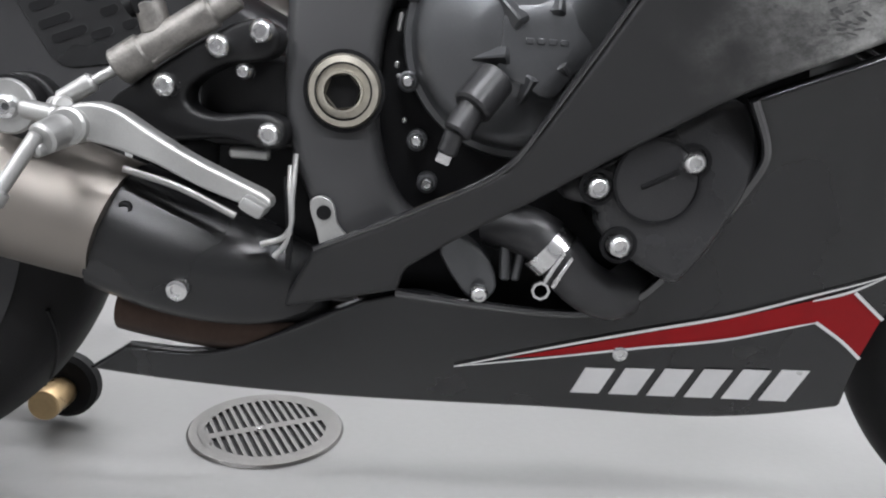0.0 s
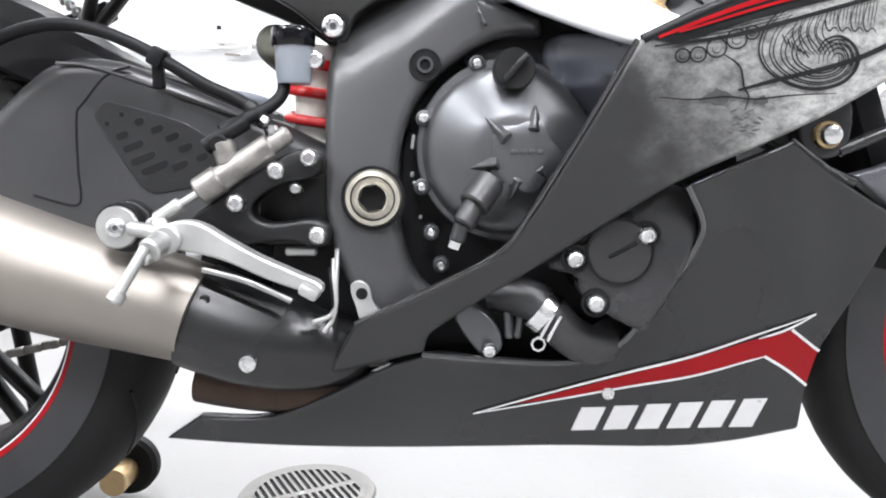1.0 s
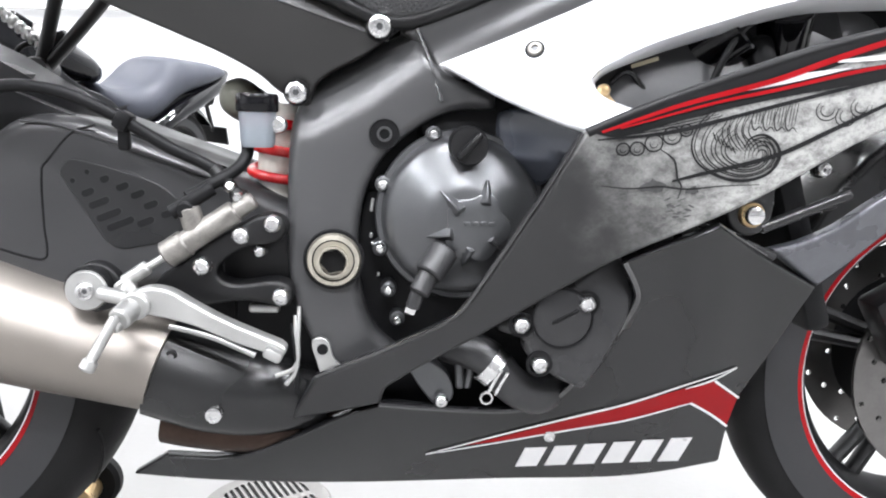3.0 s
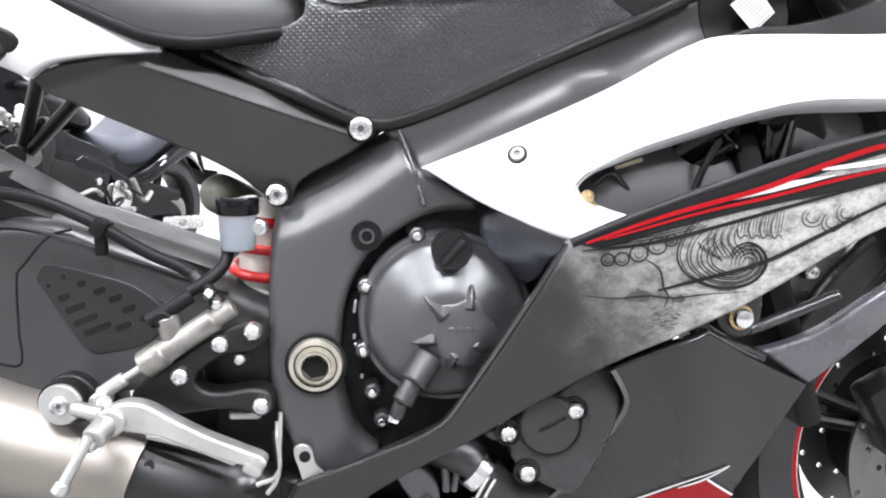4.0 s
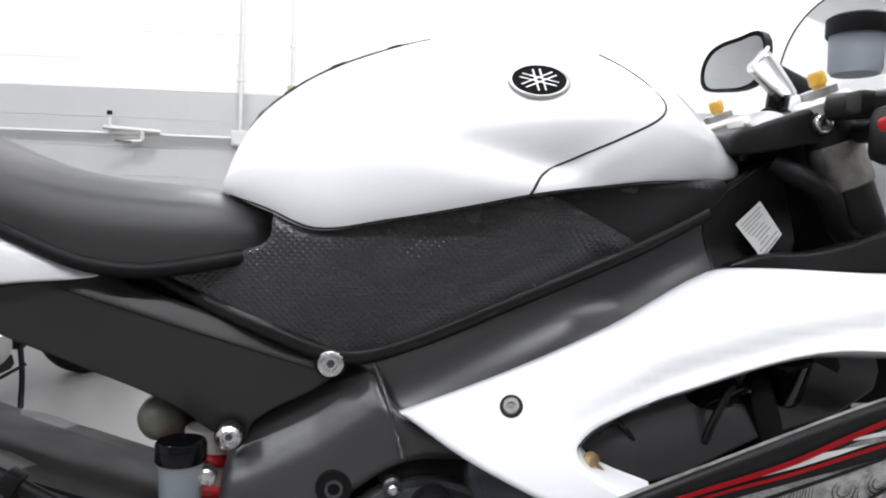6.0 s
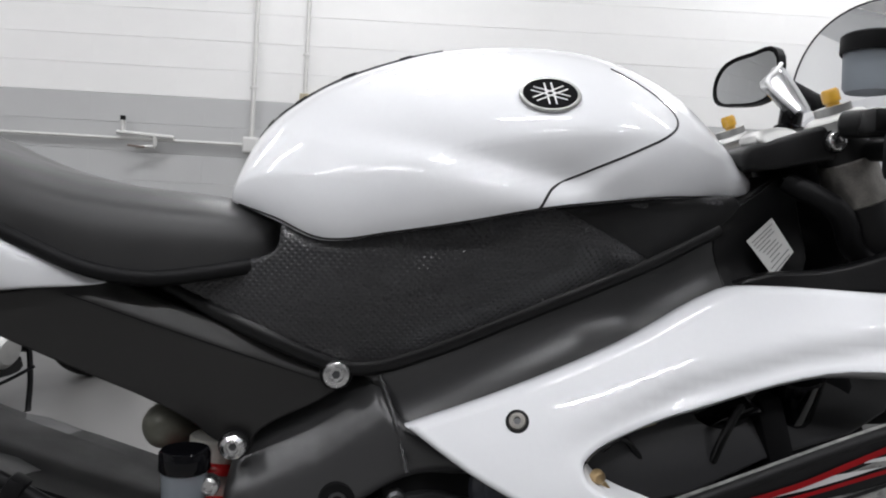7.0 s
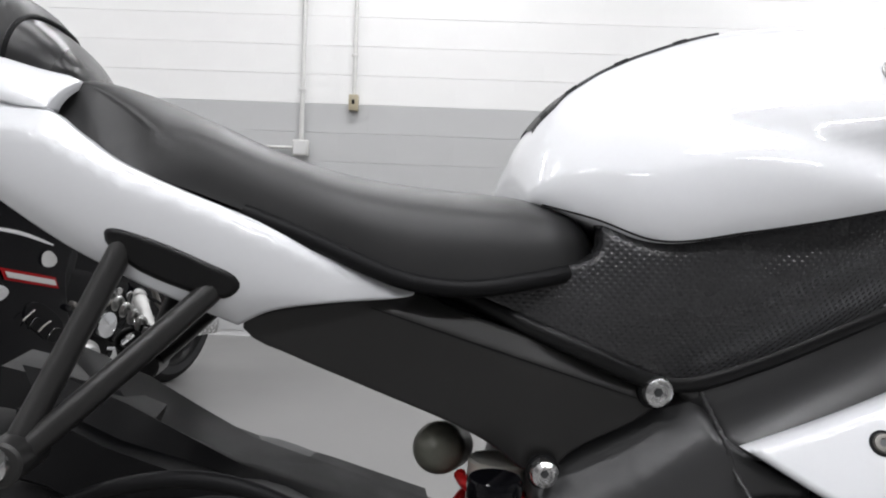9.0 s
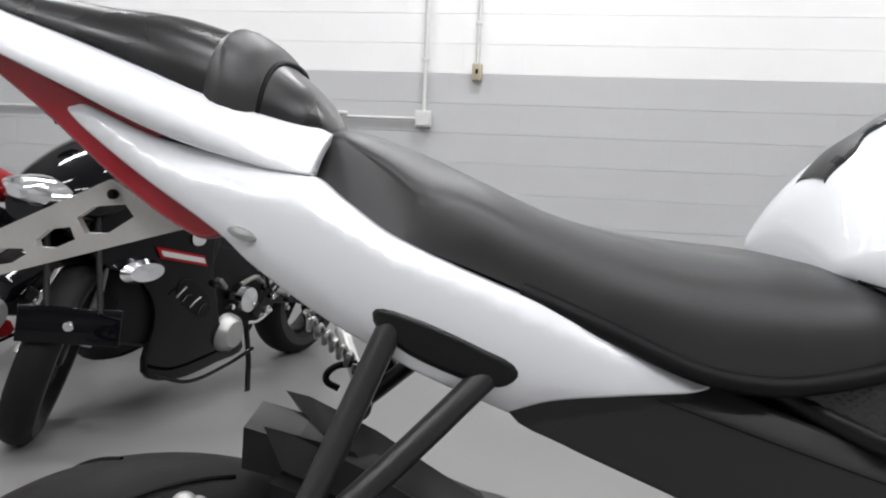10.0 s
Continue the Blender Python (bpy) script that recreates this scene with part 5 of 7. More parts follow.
pedal = part("brake_pedal", panel([(-0.1988, 0.4444), (-0.1826, 0.4540), (-0.1601, 0.4519), (-0.1368, 0.4381), (-0.1042, 0.4196), (-0.0642, 0.4014), (-0.0457, 0.3913), (-0.0488, 0.3816), (-0.0656, 0.3857), (-0.0990, 0.3975), (-0.1330, 0.4133), (-0.1584, 0.4214), (-0.1781, 0.4259), (-0.1960, 0.4316)], lambda x, z: -0.209 + 0.03 * (x + 0.06), 0.014, 0.0035, 0.012, 3), ALU, bike, "satin aluminium brake pedal")
part("toe_piece", box(0.02, 0.026, 0.012, pose(-0.057, -0.207, 0.386, 0, 28, 0), 0.004), ALU, pedal)
part("pedal_boss", join(rod((-0.19, -0.195, 0.437), (-0.19, -0.22, 0.437), 0.014), rod((-0.2, -0.2, 0.45), (-0.21, -0.188, 0.447), 0.008)), ALU, pedal)
peg = part("foot_peg", join(rod((-0.19, -0.2, 0.44), (-0.2, -0.235, 0.428), 0.0115), rod((-0.2, -0.21, 0.443), (-0.23, -0.2, 0.446), 0.0075), rod((-0.192, -0.21, 0.428), (-0.205, -0.238, 0.42), 0.006)), ALU, bike, "aluminium foot peg hinge with a feeler")
part("peg_feeler", join(rod((-0.202, -0.235, 0.432), (-0.222, -0.255, 0.39), 0.0052), rod((-0.22, -0.253, 0.394), (-0.225, -0.257, 0.384), 0.0075)), ALU, peg)
hb = part("hanger_ring", join(torus_ring(0.0185, 0.012, 0.004, pose(-0.247, -0.182, 0.447) @ SIDE, 32), panel([(-0.272, 0.435), (-0.265, 0.462), (-0.245, 0.472), (-0.225, 0.463), (-0.215, 0.44), (-0.225, 0.425), (-0.25, 0.42)], lambda x, z: -0.175, 0.012, 0.003, 0, 4)), DARKER, bike)
part("hanger_disc", lathe([(0.0001, 0.006), (0.0195, 0.006), (0.021, 0.004), (0.021, -0.004)], pose(-0.247, -0.186, 0.446) @ SIDE, 32, cap=False), ALU, hb, "satin aluminium disc")
bolt("hanger_bolt", -0.247, -0.19, 0.446, 0.0105, bike, deep=0.008)

# reservoir and shock
FLUID = mat("pale_fluid", (0.2, 0.235, 0.265), 0.3)
res = part("brake_reservoir", lathe([(0.0001, 0.0), (0.02, 0.0), (0.022, 0.006), (0.024, 0.045)], pose(-0.0845, -0.118, 0.5915) @ Matrix.Diagonal((0.84, 0.84, 0.86, 1)), 32, cap=False), MILKY, bike, "milky plastic brake fluid reservoir with a black cap")
part("reservoir_cap", loft([[(r * (1 + (0.025 if k % 2 else 0.0)) * math.cos(math.pi * k / 24), r * (1 + (0.025 if k % 2 else 0.0)) * math.sin(math.pi * k / 24), h) for k in range(48)] for r, h in ((0.025, 0.044), (0.0265, 0.046), (0.0265, 0.063), (0.0245, 0.0665), (0.001, 0.0668))]), GLOSSBLACK, res, "ribbed black cap").matrix_basis = pose(-0.0845, -0.118, 0.5915) @ Matrix.Diagonal((0.84, 0.84, 0.86, 1))
part("reservoir_fluid", lathe([(0.0001, 0.003), (0.0188, 0.003), (0.0215, 0.024), (0.0001, 0.024)], pose(-0.0845, -0.118, 0.5915) @ Matrix.Diagonal((0.84, 0.84, 0.86, 1)), 32, cap=False), FLUID, res, "pale brake fluid")
bolt("reservoir_bolt", -0.062, -0.119, 0.616, 0.0105, res, deep=0.008)
part("reservoir_hose", tube([(-0.096, -0.118, 0.602), (-0.096, -0.122, 0.583), (-0.105, -0.136, 0.568), (-0.126, -0.152, 0.554), (-0.15, -0.165, 0.54)], 0.0068), BLACK, res)
spr = []
for k in range(61):
    a = 2 * math.pi * k / 18
    spr.append((-0.068 - 0.034 * math.cos(a) - 0.004 * k / 60, -0.045 - 0.036 * math.sin(a), 0.625 - 0.105 * k / 60))
shock = part("shock_absorber", rod((-0.068, -0.045, 0.64), (-0.075, -0.045, 0.47), 0.027), mat("shock_body", (0.72, 0.7, 0.64), 0.4, 0.2, 0.15, 40), bike, "rear shock with a red spring")
part("shock_spring", tube(spr, 0.006, 3, 10), SPRINGRED, shock, "glossy red coil spring")
part("shock_label", box(0.02, 0.002, 0.01, pose(-0.062, -0.0735, 0.552, 0, 8, 0), 0.0005, 1), SPRINGRED, shock)
part("shock_canister", lathe([(0.0001, 0.03), (0.011, 0.0285), (0.019, 0.0225), (0.0235, 0.013), (0.0245, 0.0), (0.0245, -0.08), (0.0001, -0.082)], pose(-0.119, -0.022, 0.643) @ pose(0, 0, 0, 75, 0, -15), 32, cap=False), KHAKI, bike, "aged grey-green shock gas canister")

# swingarm
arm_y = surface([(-0.35, 0.6, -0.105), (-0.15, 0.56, -0.1), (-0.1, 0.54, -0.098), (-0.17, 0.46, -0.115), (-0.36, 0.44, -0.115), (-0.57, 0.34, -0.11), (-0.26, 0.53, -0.112)])
arm = part("swingarm", panel([(-0.02, 0.5), (-0.1, 0.55), (-0.146, 0.567), (-0.22, 0.597), (-0.3, 0.622), (-0.36, 0.61), (-0.45, 0.52), (-0.55, 0.39), (-0.62, 0.36), (-0.62, 0.3), (-0.55, 0.3), (-0.4, 0.4), (-0.3, 0.42), (-0.2, 0.43), (-0.02, 0.44)], arm_y, 0.05, 0.02, 0.03, 4), ARMGREY, bike, "dark grey braced swingarm")
mirrored(arm)
# Dark plate on the arm stands in for its shaded recess.
part("swingarm_recess", panel([(-0.302, 0.559, "c"), (-0.292, 0.573), (-0.2821, 0.5736), (-0.21, 0.5535), (-0.1857, 0.5398), (-0.1583, 0.5136, "c"), (-0.1842, 0.4873), (-0.2297, 0.4759), (-0.243, 0.477), (-0.2557, 0.4873)], lambda x, z: arm_y(x, z) - 0.0012, 0.004, 0.0015, 0.02, 4), DARK, arm)
for x, z, l in ((-0.2866, 0.5503, 0.006), (-0.2711, 0.56, 0.006), (-0.2528, 0.5526, 0.011), (-0.2342, 0.5446, 0.015), (-0.2181, 0.5364, 0.0165), (-0.2043, 0.525, 0.0165), (-0.2709, 0.5379, 0.015), (-0.2593, 0.5265, 0.024), (-0.2491, 0.5135, 0.029), (-0.2368, 0.5037, 0.032), (-0.21, 0.506, 0.02), (-0.187, 0.515, 0.014)):
    w = min(0.0078, l)
    oval = [(x + c * (l - w) / 2 * 0.92 + w / 2 * math.cos(t), z + c * (l - w) / 2 * 0.38 + w / 2 * math.sin(t)) for c, t in [(1 if k < 8 else -1, -1.2 + math.pi * (k + (k > 7) * -1 + (k > 7)) / 7.5) for k in range(16)]]
    # Flat black oval paints the shade inside the slot.
    part("slot", panel([(a, b) for a, b in oval], lambda px, pz: arm_y(px, pz) - 0.0019, 0.0006, 0, 0, 1), BLACK, arm)
    part("slot_lip", ribbon([(a, b) for a, b in oval[:9]], 0.0011, arm_y, 0.0022, 1), ARMGREY, arm)
# Black tube drawn for the shade in the arm's groove.
part("arm_groove", tube([(x, arm_y(x, z) + 0.0006, z) for x, z in ((-0.262, 0.611), (-0.2861, 0.6027), (-0.313, 0.572), (-0.32, 0.562), (-0.3195, 0.5), (-0.317, 0.468), (-0.325, 0.463), (-0.368, 0.474))], 0.0016, 5, 8), BLACK, arm)
part("arm_edge", tube([(x, arm_y(x, z) + 0.0006, z) for x, z in ((-0.34, 0.614), (-0.3115, 0.6125), (-0.2669, 0.6), (-0.203, 0.578), (-0.1419, 0.556), (-0.1, 0.54))], 0.0022, 5, 8), ARMGREY, arm)
part("brake_hose", tube([(-0.46, -0.1, 0.6), (-0.4, -0.115, 0.634), (-0.34, -0.125, 0.65), (-0.29, -0.128, 0.646), (-0.245, -0.13, 0.6291), (-0.2115, -0.13, 0.6107), (-0.1745, -0.13, 0.589), (-0.14, -0.132, 0.5736), (-0.12, -0.14, 0.562), (-0.104, -0.15, 0.545), (-0.095, -0.158, 0.535)], 0.0068), BLACK, bike, "black brake hose")
part("hose_ferrule", join(rod((-0.128, -0.136, 0.568), (-0.112, -0.146, 0.553), 0.0078), rod((-0.103, -0.151, 0.544), (-0.094, -0.159, 0.534), 0.0085)), DARKER, bike)
part("hose_nut", join(rod((-0.112, -0.155, 0.553), (-0.104, -0.157, 0.548), 0.0062, seg=6), rod((-0.098, -0.172, 0.541), (-0.098, -0.155, 0.541), 0.006, seg=6)), STEEL, bike)
part("hose_clip", join(box(0.016, 0.02, 0.02, pose(-0.222, -0.13, 0.6165, 0, 30, 0), 0.003), box(0.012, 0.012, 0.03, pose(-0.224, -0.125, 0.6), 0.003)), BLACK, arm)

# exhaust
MU = [(-0.56, 0.455, 0.064), (-0.5, 0.437, 0.065), (-0.34, 0.386, 0.059), (-0.24, 0.36, 0.0545), (-0.192, 0.347, 0.0515)]
rings = []
for x, z, r in smooth_table(MU, 5):
    rings.append([(x + 0.34 * r * math.sin(a), -0.125 - 0.062 * math.cos(a), z + r * 1.0 * math.sin(a)) for a in [2 * math.pi * k / 40 for k in range(40)]])
part("muffler", loft(rings), TITAN, bike, "brushed titanium muffler")
SHIELD = [(-1.0, -0.3), (-1.0, 0.12), (-0.78, 0.6), (-0.5, 0.86), (-0.2, 0.98), (0.2, 0.98), (0.7, 0.7), (1.0, 0.0), (0.7, -0.7), (0.2, -1.0), (-0.3, -1.0), (-0.7, -0.86), (-0.93, -0.6)]
COVER = [(-0.194, 0.346, 0.053, 0.061), (-0.14, 0.325, 0.053, 0.058), (-0.09, 0.312, 0.05, 0.045), (-0.05, 0.306, 0.042, 0.028), (-0.01, 0.3, 0.03, 0.014)]
rings = []
for x, z, r, ry in smooth_table(COVER, 5):
    k = max(0, (-0.05 - x) / 0.14)
    rings.append([(x + 0.36 * r * v * k, -0.118 + ry * u, z + r * v) for u, v in SHIELD])
mid = part("exhaust_cover", loft(rings), DARK, bike, "matt black exhaust heat shield", sharp=60)
bolt("exhaust_bolt", -0.127, -0.176, 0.306, 0.0105, mid, deep=0.006)
bolt("exhaust_bolt", -0.173, -0.163, 0.368, 0.0075, mid, DARKER, deep=0.005)
part("link_pipe", join(tube([(-0.2, -0.1, 0.268), (-0.17, -0.102, 0.263), (-0.12, -0.103, 0.257), (-0.06, -0.1, 0.255), (0.02, -0.09, 0.248)], 0.0275, 5, 24)), COPPER, bike, "heat-tinted copper brown exhaust pipe")
tab = part("mount_tab", panel([(-0.0232, 0.3835), (-0.014, 0.389), (-0.0044, 0.3835), (-0.0002, 0.3669), (0.0113, 0.3506), (0.003, 0.341), (-0.0063, 0.3402), (-0.0126, 0.3447), (-0.0177, 0.361)], lambda x, z: -0.165, 0.004, 0.0012, 0, 4), ALU, bike, "bare metal mounting tab with a round hole")
# Black disc paints the shade of the hole on the uncut tab.
part("tab_hole", lathe([(0.0001, 0.0008), (0.006, 0.0008), (0.0062, -0.001)], pose(-0.0115, -0.1655, 0.3757) @ SIDE, 20, cap=False), BLACK, tab)
part("cable_sleeve", rod((-0.0918, -0.15, 0.4183), (-0.059, -0.15, 0.4183), 0.0055), ALU, bike, "pale cable sleeve")
for k in range(3):
    part("breather_tube", tube([(-0.038 - 0.004 * k, -0.15, 0.42 - 0.01 * k), (-0.0385 - 0.002 * k, -0.16, 0.385), (-0.041 + 0.001 * k, -0.165, 0.356 - 0.004 * k), (-0.062 + 0.011 * k, -0.167, 0.346 - 0.01 * k)], 0.0026), ALU if k < 2 else BLACK, bike)

# passenger peg hanger
hang = part("peg_hanger", join(tube([(-0.375, -0.125, 0.832), (-0.4, -0.14, 0.77), (-0.436, -0.165, 0.682)], 0.0095, 5, 14), tube([(-0.302, -0.125, 0.805), (-0.36, -0.145, 0.748), (-0.43, -0.165, 0.682)], 0.0095, 5, 14), rod((-0.434, -0.19, 0.682), (-0.434, -0.14, 0.682), 0.016)), SIDECOVER, bike, "black tubular passenger peg hanger")
part("hanger_plate", panel([(-0.39, 0.838), (-0.37, 0.84), (-0.31, 0.818), (-0.288, 0.804), (-0.3, 0.79), (-0.33, 0.795), (-0.375, 0.815)], lambda x, z: tail_y(x, z) - 0.003, 0.02, 0.006, 0.03, 4), DARKER, hang)
bolt("peg_bolt", -0.434, -0.19, 0.682, 0.011, hang, deep=0.008)
part("passenger_peg", join(rod((-0.434, -0.192, 0.684), (-0.47, -0.243, 0.747), 0.0088), lathe([(0.0001 + 0.007 * math.sin(math.pi * k / 12), -0.007 * math.cos(math.pi * k / 12)) for k in range(13)], pose(-0.472, -0.247, 0.751), 20, cap=False)), ALU, hang, "folded aluminium passenger peg")
mirrored(hang)

# plate holder with three windows
def cut_plate(outline, holes, y, thick):
    """A flat upright plate with cut windows."""
    loops = [[Vector(p) for p in outline]] + [[Vector(p[:2]) for p in curve(h, 4, True)] for h in holes]
    co, edges = [], []
    for q in loops:
        n = len(co)
        co += q
        edges += [(n + k, n + (k + 1) % len(q)) for k in range(len(q))]

    def within(p, q):
        hit = False
        for a, b in zip(q, q[1:] + q[:1]):
            if (a.y > p.y) != (b.y > p.y) and p.x < (b.x - a.x) * (p.y - a.y) / (b.y - a.y) + a.x:
                hit = not hit
        return hit

    V, _, F, _, _, _ = delaunay_2d_cdt(co, edges, [], 0, 1e-7)
    bm, border = bmesh.new(), {}
    front, back = [bm.verts.new((v.x, y, v.y)) for v in V], [bm.verts.new((v.x, y + thick, v.y)) for v in V]
    for f in F:
        c = (V[f[0]] + V[f[1]] + V[f[2]]) / 3
        if within(c, loops[0]) and not any(within(c, q) for q in loops[1:]):
            bm.faces.new([front[k] for k in f])
            bm.faces.new([back[k] for k in f[::-1]])
            for k in range(len(f)):
                border[(f[k], f[(k + 1) % len(f)])] = 1
    for a, b in border:
        if (b, a) not in border:
            bm.faces.new((front[b], front[a], back[a], back[b]))
    bmesh.ops.delete(bm, geom=[v for v in bm.verts if not v.link_faces], context="VERTS")
    bmesh.ops.recalc_face_normals(bm, faces=bm.faces[:])
    return bm


ph = part("plate_bracket", cut_plate([(-0.86, 0.795), (-0.609, 0.9173), (-0.541, 0.8835), (-0.561, 0.878), (-0.697, 0.8375), (-0.86, 0.785)], [
    [(-0.6353, 0.8858, "c"), (-0.6222, 0.8954, "c"), (-0.5965, 0.8984, "c"), (-0.5897, 0.8889, "c"), (-0.6108, 0.8745, "c"), (-0.6289, 0.874, "c")],
    [(-0.6689, 0.8662, "c"), (-0.6579, 0.8757, "c"), (-0.6407, 0.8784, "c"), (-0.6366, 0.8687, "c"), (-0.6535, 0.8607, "c"), (-0.6671, 0.8609, "c")],
    [(-0.7064, 0.8508, "c"), (-0.6949, 0.8586, "c"), (-0.6789, 0.8594, "c"), (-0.6762, 0.855, "c"), (-0.6882, 0.8472, "c"), (-0.7056, 0.8436, "c")]], -0.05, 0.008), PLATEGREY, bike, "brushed metal number plate bracket with cut windows")
part("bracket_bolt", rod((-0.6056, -0.056, 0.906), (-0.6056, -0.048, 0.906), 0.004), BLACK, ph)

# rear mudguard
SEC = [(-0.088, -0.06), (-0.085, -0.006), (-0.045, -0.012), (-0.03, 0.016), (0.0, -0.004), (0.045, 0.024), (0.055, -0.006), (0.085, -0.01), (0.088, -0.06)]
rings = []
for x, z, k in ((-0.468, 0.7, 1.1), (-0.445, 0.693, 1.2), (-0.4, 0.668, 1.0), (-0.35, 0.647, 0.6), (-0.3, 0.625, 0.3), (-0.22, 0.6, 0.15), (-0.12, 0.565, 0.1)):
    rings.append([(x + (0.03 if abs(y) < 0.02 else 0) * (k > 1) - (0.02 if dz > 0.01 else 0) * (k > 1), y, z + (dz * k if dz > -0.03 else dz)) for y, dz in SEC] + [(x, y, z + dz - 0.006) for y, dz in ((0.08, -0.06), (0.078, -0.02), (-0.078, -0.02), (-0.08, -0.06))])
hug = part("rear_mudguard", loft(rings), BLACK, bike, "black angular rear mudguard", sharp=30)
bm = loft([[(x, y, z) for y, z in ((-0.034, lo), (-0.03, hi), (0.03, hi + 0.004), (0.036, lo))] for x, lo, hi in ((-0.505, 0.682, 0.716), (-0.46, 0.672, 0.705), (-0.38, 0.64, 0.665))])
part("mudguard_block", bm, DARKER, hug, sharp=12)
# Black oval paints the shade of a slot on the uncut mudguard.
part("mudguard_slot", lathe([(0.0001, 0.0), (0.012, 0.0)], pose(-0.3, -0.01, 0.628, 0, 18, 0) @ Matrix.Diagonal((1.5, 0.7, 1, 1)), 20, cap=False), BLACK, hug)
part("return_spring", tube([(-0.5 + 0.0015 * k, 0.18 + 0.008 * math.sin(1.1 * k), 0.768 - 0.0013 * k + 0.008 * math.cos(1.1 * k)) for k in range(40)], 0.0035, 2, 6), ALU, bike, "pale coil spring")
part("spring_hook", join(box(0.05, 0.02, 0.03, pose(-0.42, 0.18, 0.715, 0, -30, 0), 0.006), tube([(-0.44, 0.18, 0.72), (-0.465, 0.18, 0.715), (-0.475, 0.18, 0.7), (-0.46, 0.18, 0.69)], 0.004)), BLACK, bike)

# wheels
DISC = mat("worn_disc_steel", (0.17, 0.165, 0.16), 0.35, 0.9, 0.15, 30)
SIDEWALL = mat("sidewall_rubber", (0.019, 0.0193, 0.021), 0.5, 0.0, 0.15, 20)
def wheel(name, x, z, tyre_r, tyre_w, label, spokes=5, parent=None, stripe=None):
    base = pose(x, 0, z)
    rim_r, hw = 0.229, tyre_w * 0.36
    prof = []
    for k in range(25):
        a = math.pi * k / 24
        prof.append((rim_r - 0.006 + (tyre_r - rim_r + 0.006) * math.sin(a) ** 0.62, -tyre_w / 2 * math.cos(a) * (0.72 + 0.28 * math.sin(a)) ** 0.6))
    w = part(name, lathe(prof, base @ SIDE, 96, cap=False), RUBBER, parent or bike, label)
    part("rim", lathe([(rim_r - 0.002, hw + 0.001), (rim_r - 0.001, hw + 0.006), (rim_r - 0.012, hw + 0.004), (rim_r - 0.02, hw - 0.004), (rim_r - 0.032, hw * 0.5), (rim_r - 0.034, -hw * 0.5), (rim_r - 0.02, -hw + 0.004), (rim_r - 0.012, -hw - 0.004), (rim_r - 0.001, -hw - 0.006), (rim_r - 0.002, -hw - 0.001)], base @ SIDE, 96, cap=False), DARKER, w, "black cast rim")
    for s in (1, -1):
        part("rim_stripe", lathe([(rim_r - 0.0125, s * (hw + 0.0045)), (rim_r - 0.0035, s * (hw + 0.0068)), (rim_r - 0.0035, s * (hw + 0.0072)), (rim_r - 0.0125, s * (hw + 0.005))], base @ SIDE, 96, cap=False), stripe or RED, w, "rim tape")
        part("pinstripe", lathe([(rim_r - 0.0145, s * (hw + 0.0038)), (rim_r - 0.0128, s * (hw + 0.0048)), (rim_r - 0.0128, s * (hw + 0.0052)), (rim_r - 0.0145, s * (hw + 0.0043))], base @ SIDE, 96, cap=False), SILVERLINE if stripe is None else stripe, w)
        side = [(r + 0.0006, h) for r, h in prof if r < rim_r + 0.042 and h * s > 0]
        side = [(r, h + s * 0.0012) for r, h in side]
        part("sidewall", lathe(side, base @ SIDE, 96, cap=False), SIDEWALL, w, "greyer smooth tyre sidewall")
    part("hub", rod((x, -hw, z), (x, hw, z), 0.042, seg=32, edge=0.006), DARKER, w)
    for k in range(spokes):
        a = 2 * math.pi * k / spokes + 0.35
        d = Vector((math.cos(a), 0, math.sin(a)))
        for s in (-0.09, 0.09):
            e = Vector((math.cos(a + s), 0, math.sin(a + s)))
            part("spoke", tube([Vector((x, 0, z)) + 0.035 * d, Vector((x, 0, z)) + 0.12 * e, Vector((x, 0, z)) + 0.198 * e], 0.0095, 4, 10, 1.4), DARKER, w)
    return w


def drilled_disc(r0, r1, thick, m, cells=30, rows=3):
    """A flat ring with rows of round holes through it."""
    bm, verts = bmesh.new(), {}

    def vert(x, y, z):
        key = (round(x, 6), round(y, 6), round(z, 6))
        if key not in verts:
            verts[key] = bm.verts.new((x, y, z))
        return verts[key]

    step = (r1 - r0) / rows
    for c in range(cells):
        for q in range(rows):
            a0, ra = 2 * math.pi * c / cells, r0 + step * q
            da, rc = 2 * math.pi / cells, ra + step / 2
            outer = ((0, 0), (0.5, 0), (1, 0), (1, 0.5), (1, 1), (0.5, 1), (0, 1), (0, 0.5))
            ring, hole = [], []
            open_hole = (c + q) % 3 == 0
            for k, (u, v) in enumerate(outer):
                r, a = ra + step * v, a0 + da * u
                ring.append((r * math.cos(a), r * math.sin(a)))
                ac = a0 + da * 0.5
                rad = 0.0042 if open_hole else 0.0012
                cx, cy = rc * math.cos(ac), rc * math.sin(ac)
                du, dv = u - 0.5, v - 0.5
                n = math.hypot(du, dv)
                du, dv = du / n * rad, dv / n * rad
                hole.append((cx + dv * math.cos(ac) - du * math.sin(ac), cy + dv * math.sin(ac) + du * math.cos(ac)))
            for side in (-1, 1):
                z = side * thick / 2
                for k in range(8):
                    j = (k + 1) % 8
                    bm.faces.new([vert(*p, z) for p in (ring[k], ring[j], hole[j], hole[k])])
                if not open_hole:
                    bm.faces.new([vert(*p, z) for p in hole])
            if open_hole:
                for k in range(8):
                    j = (k + 1) % 8
                    bm.faces.new((vert(*hole[k], -thick / 2), vert(*hole[j], -thick / 2), vert(*hole[j], thick / 2), vert(*hole[k], thick / 2)))
    bmesh.ops.recalc_face_normals(bm, faces=bm.faces[:])
    bm.transform(m)
    return bm


front_wheel = wheel("front_wheel", 0.827, 0.312, 0.306, 0.122, "front wheel with a black sport tyre and red rim tape", 5)
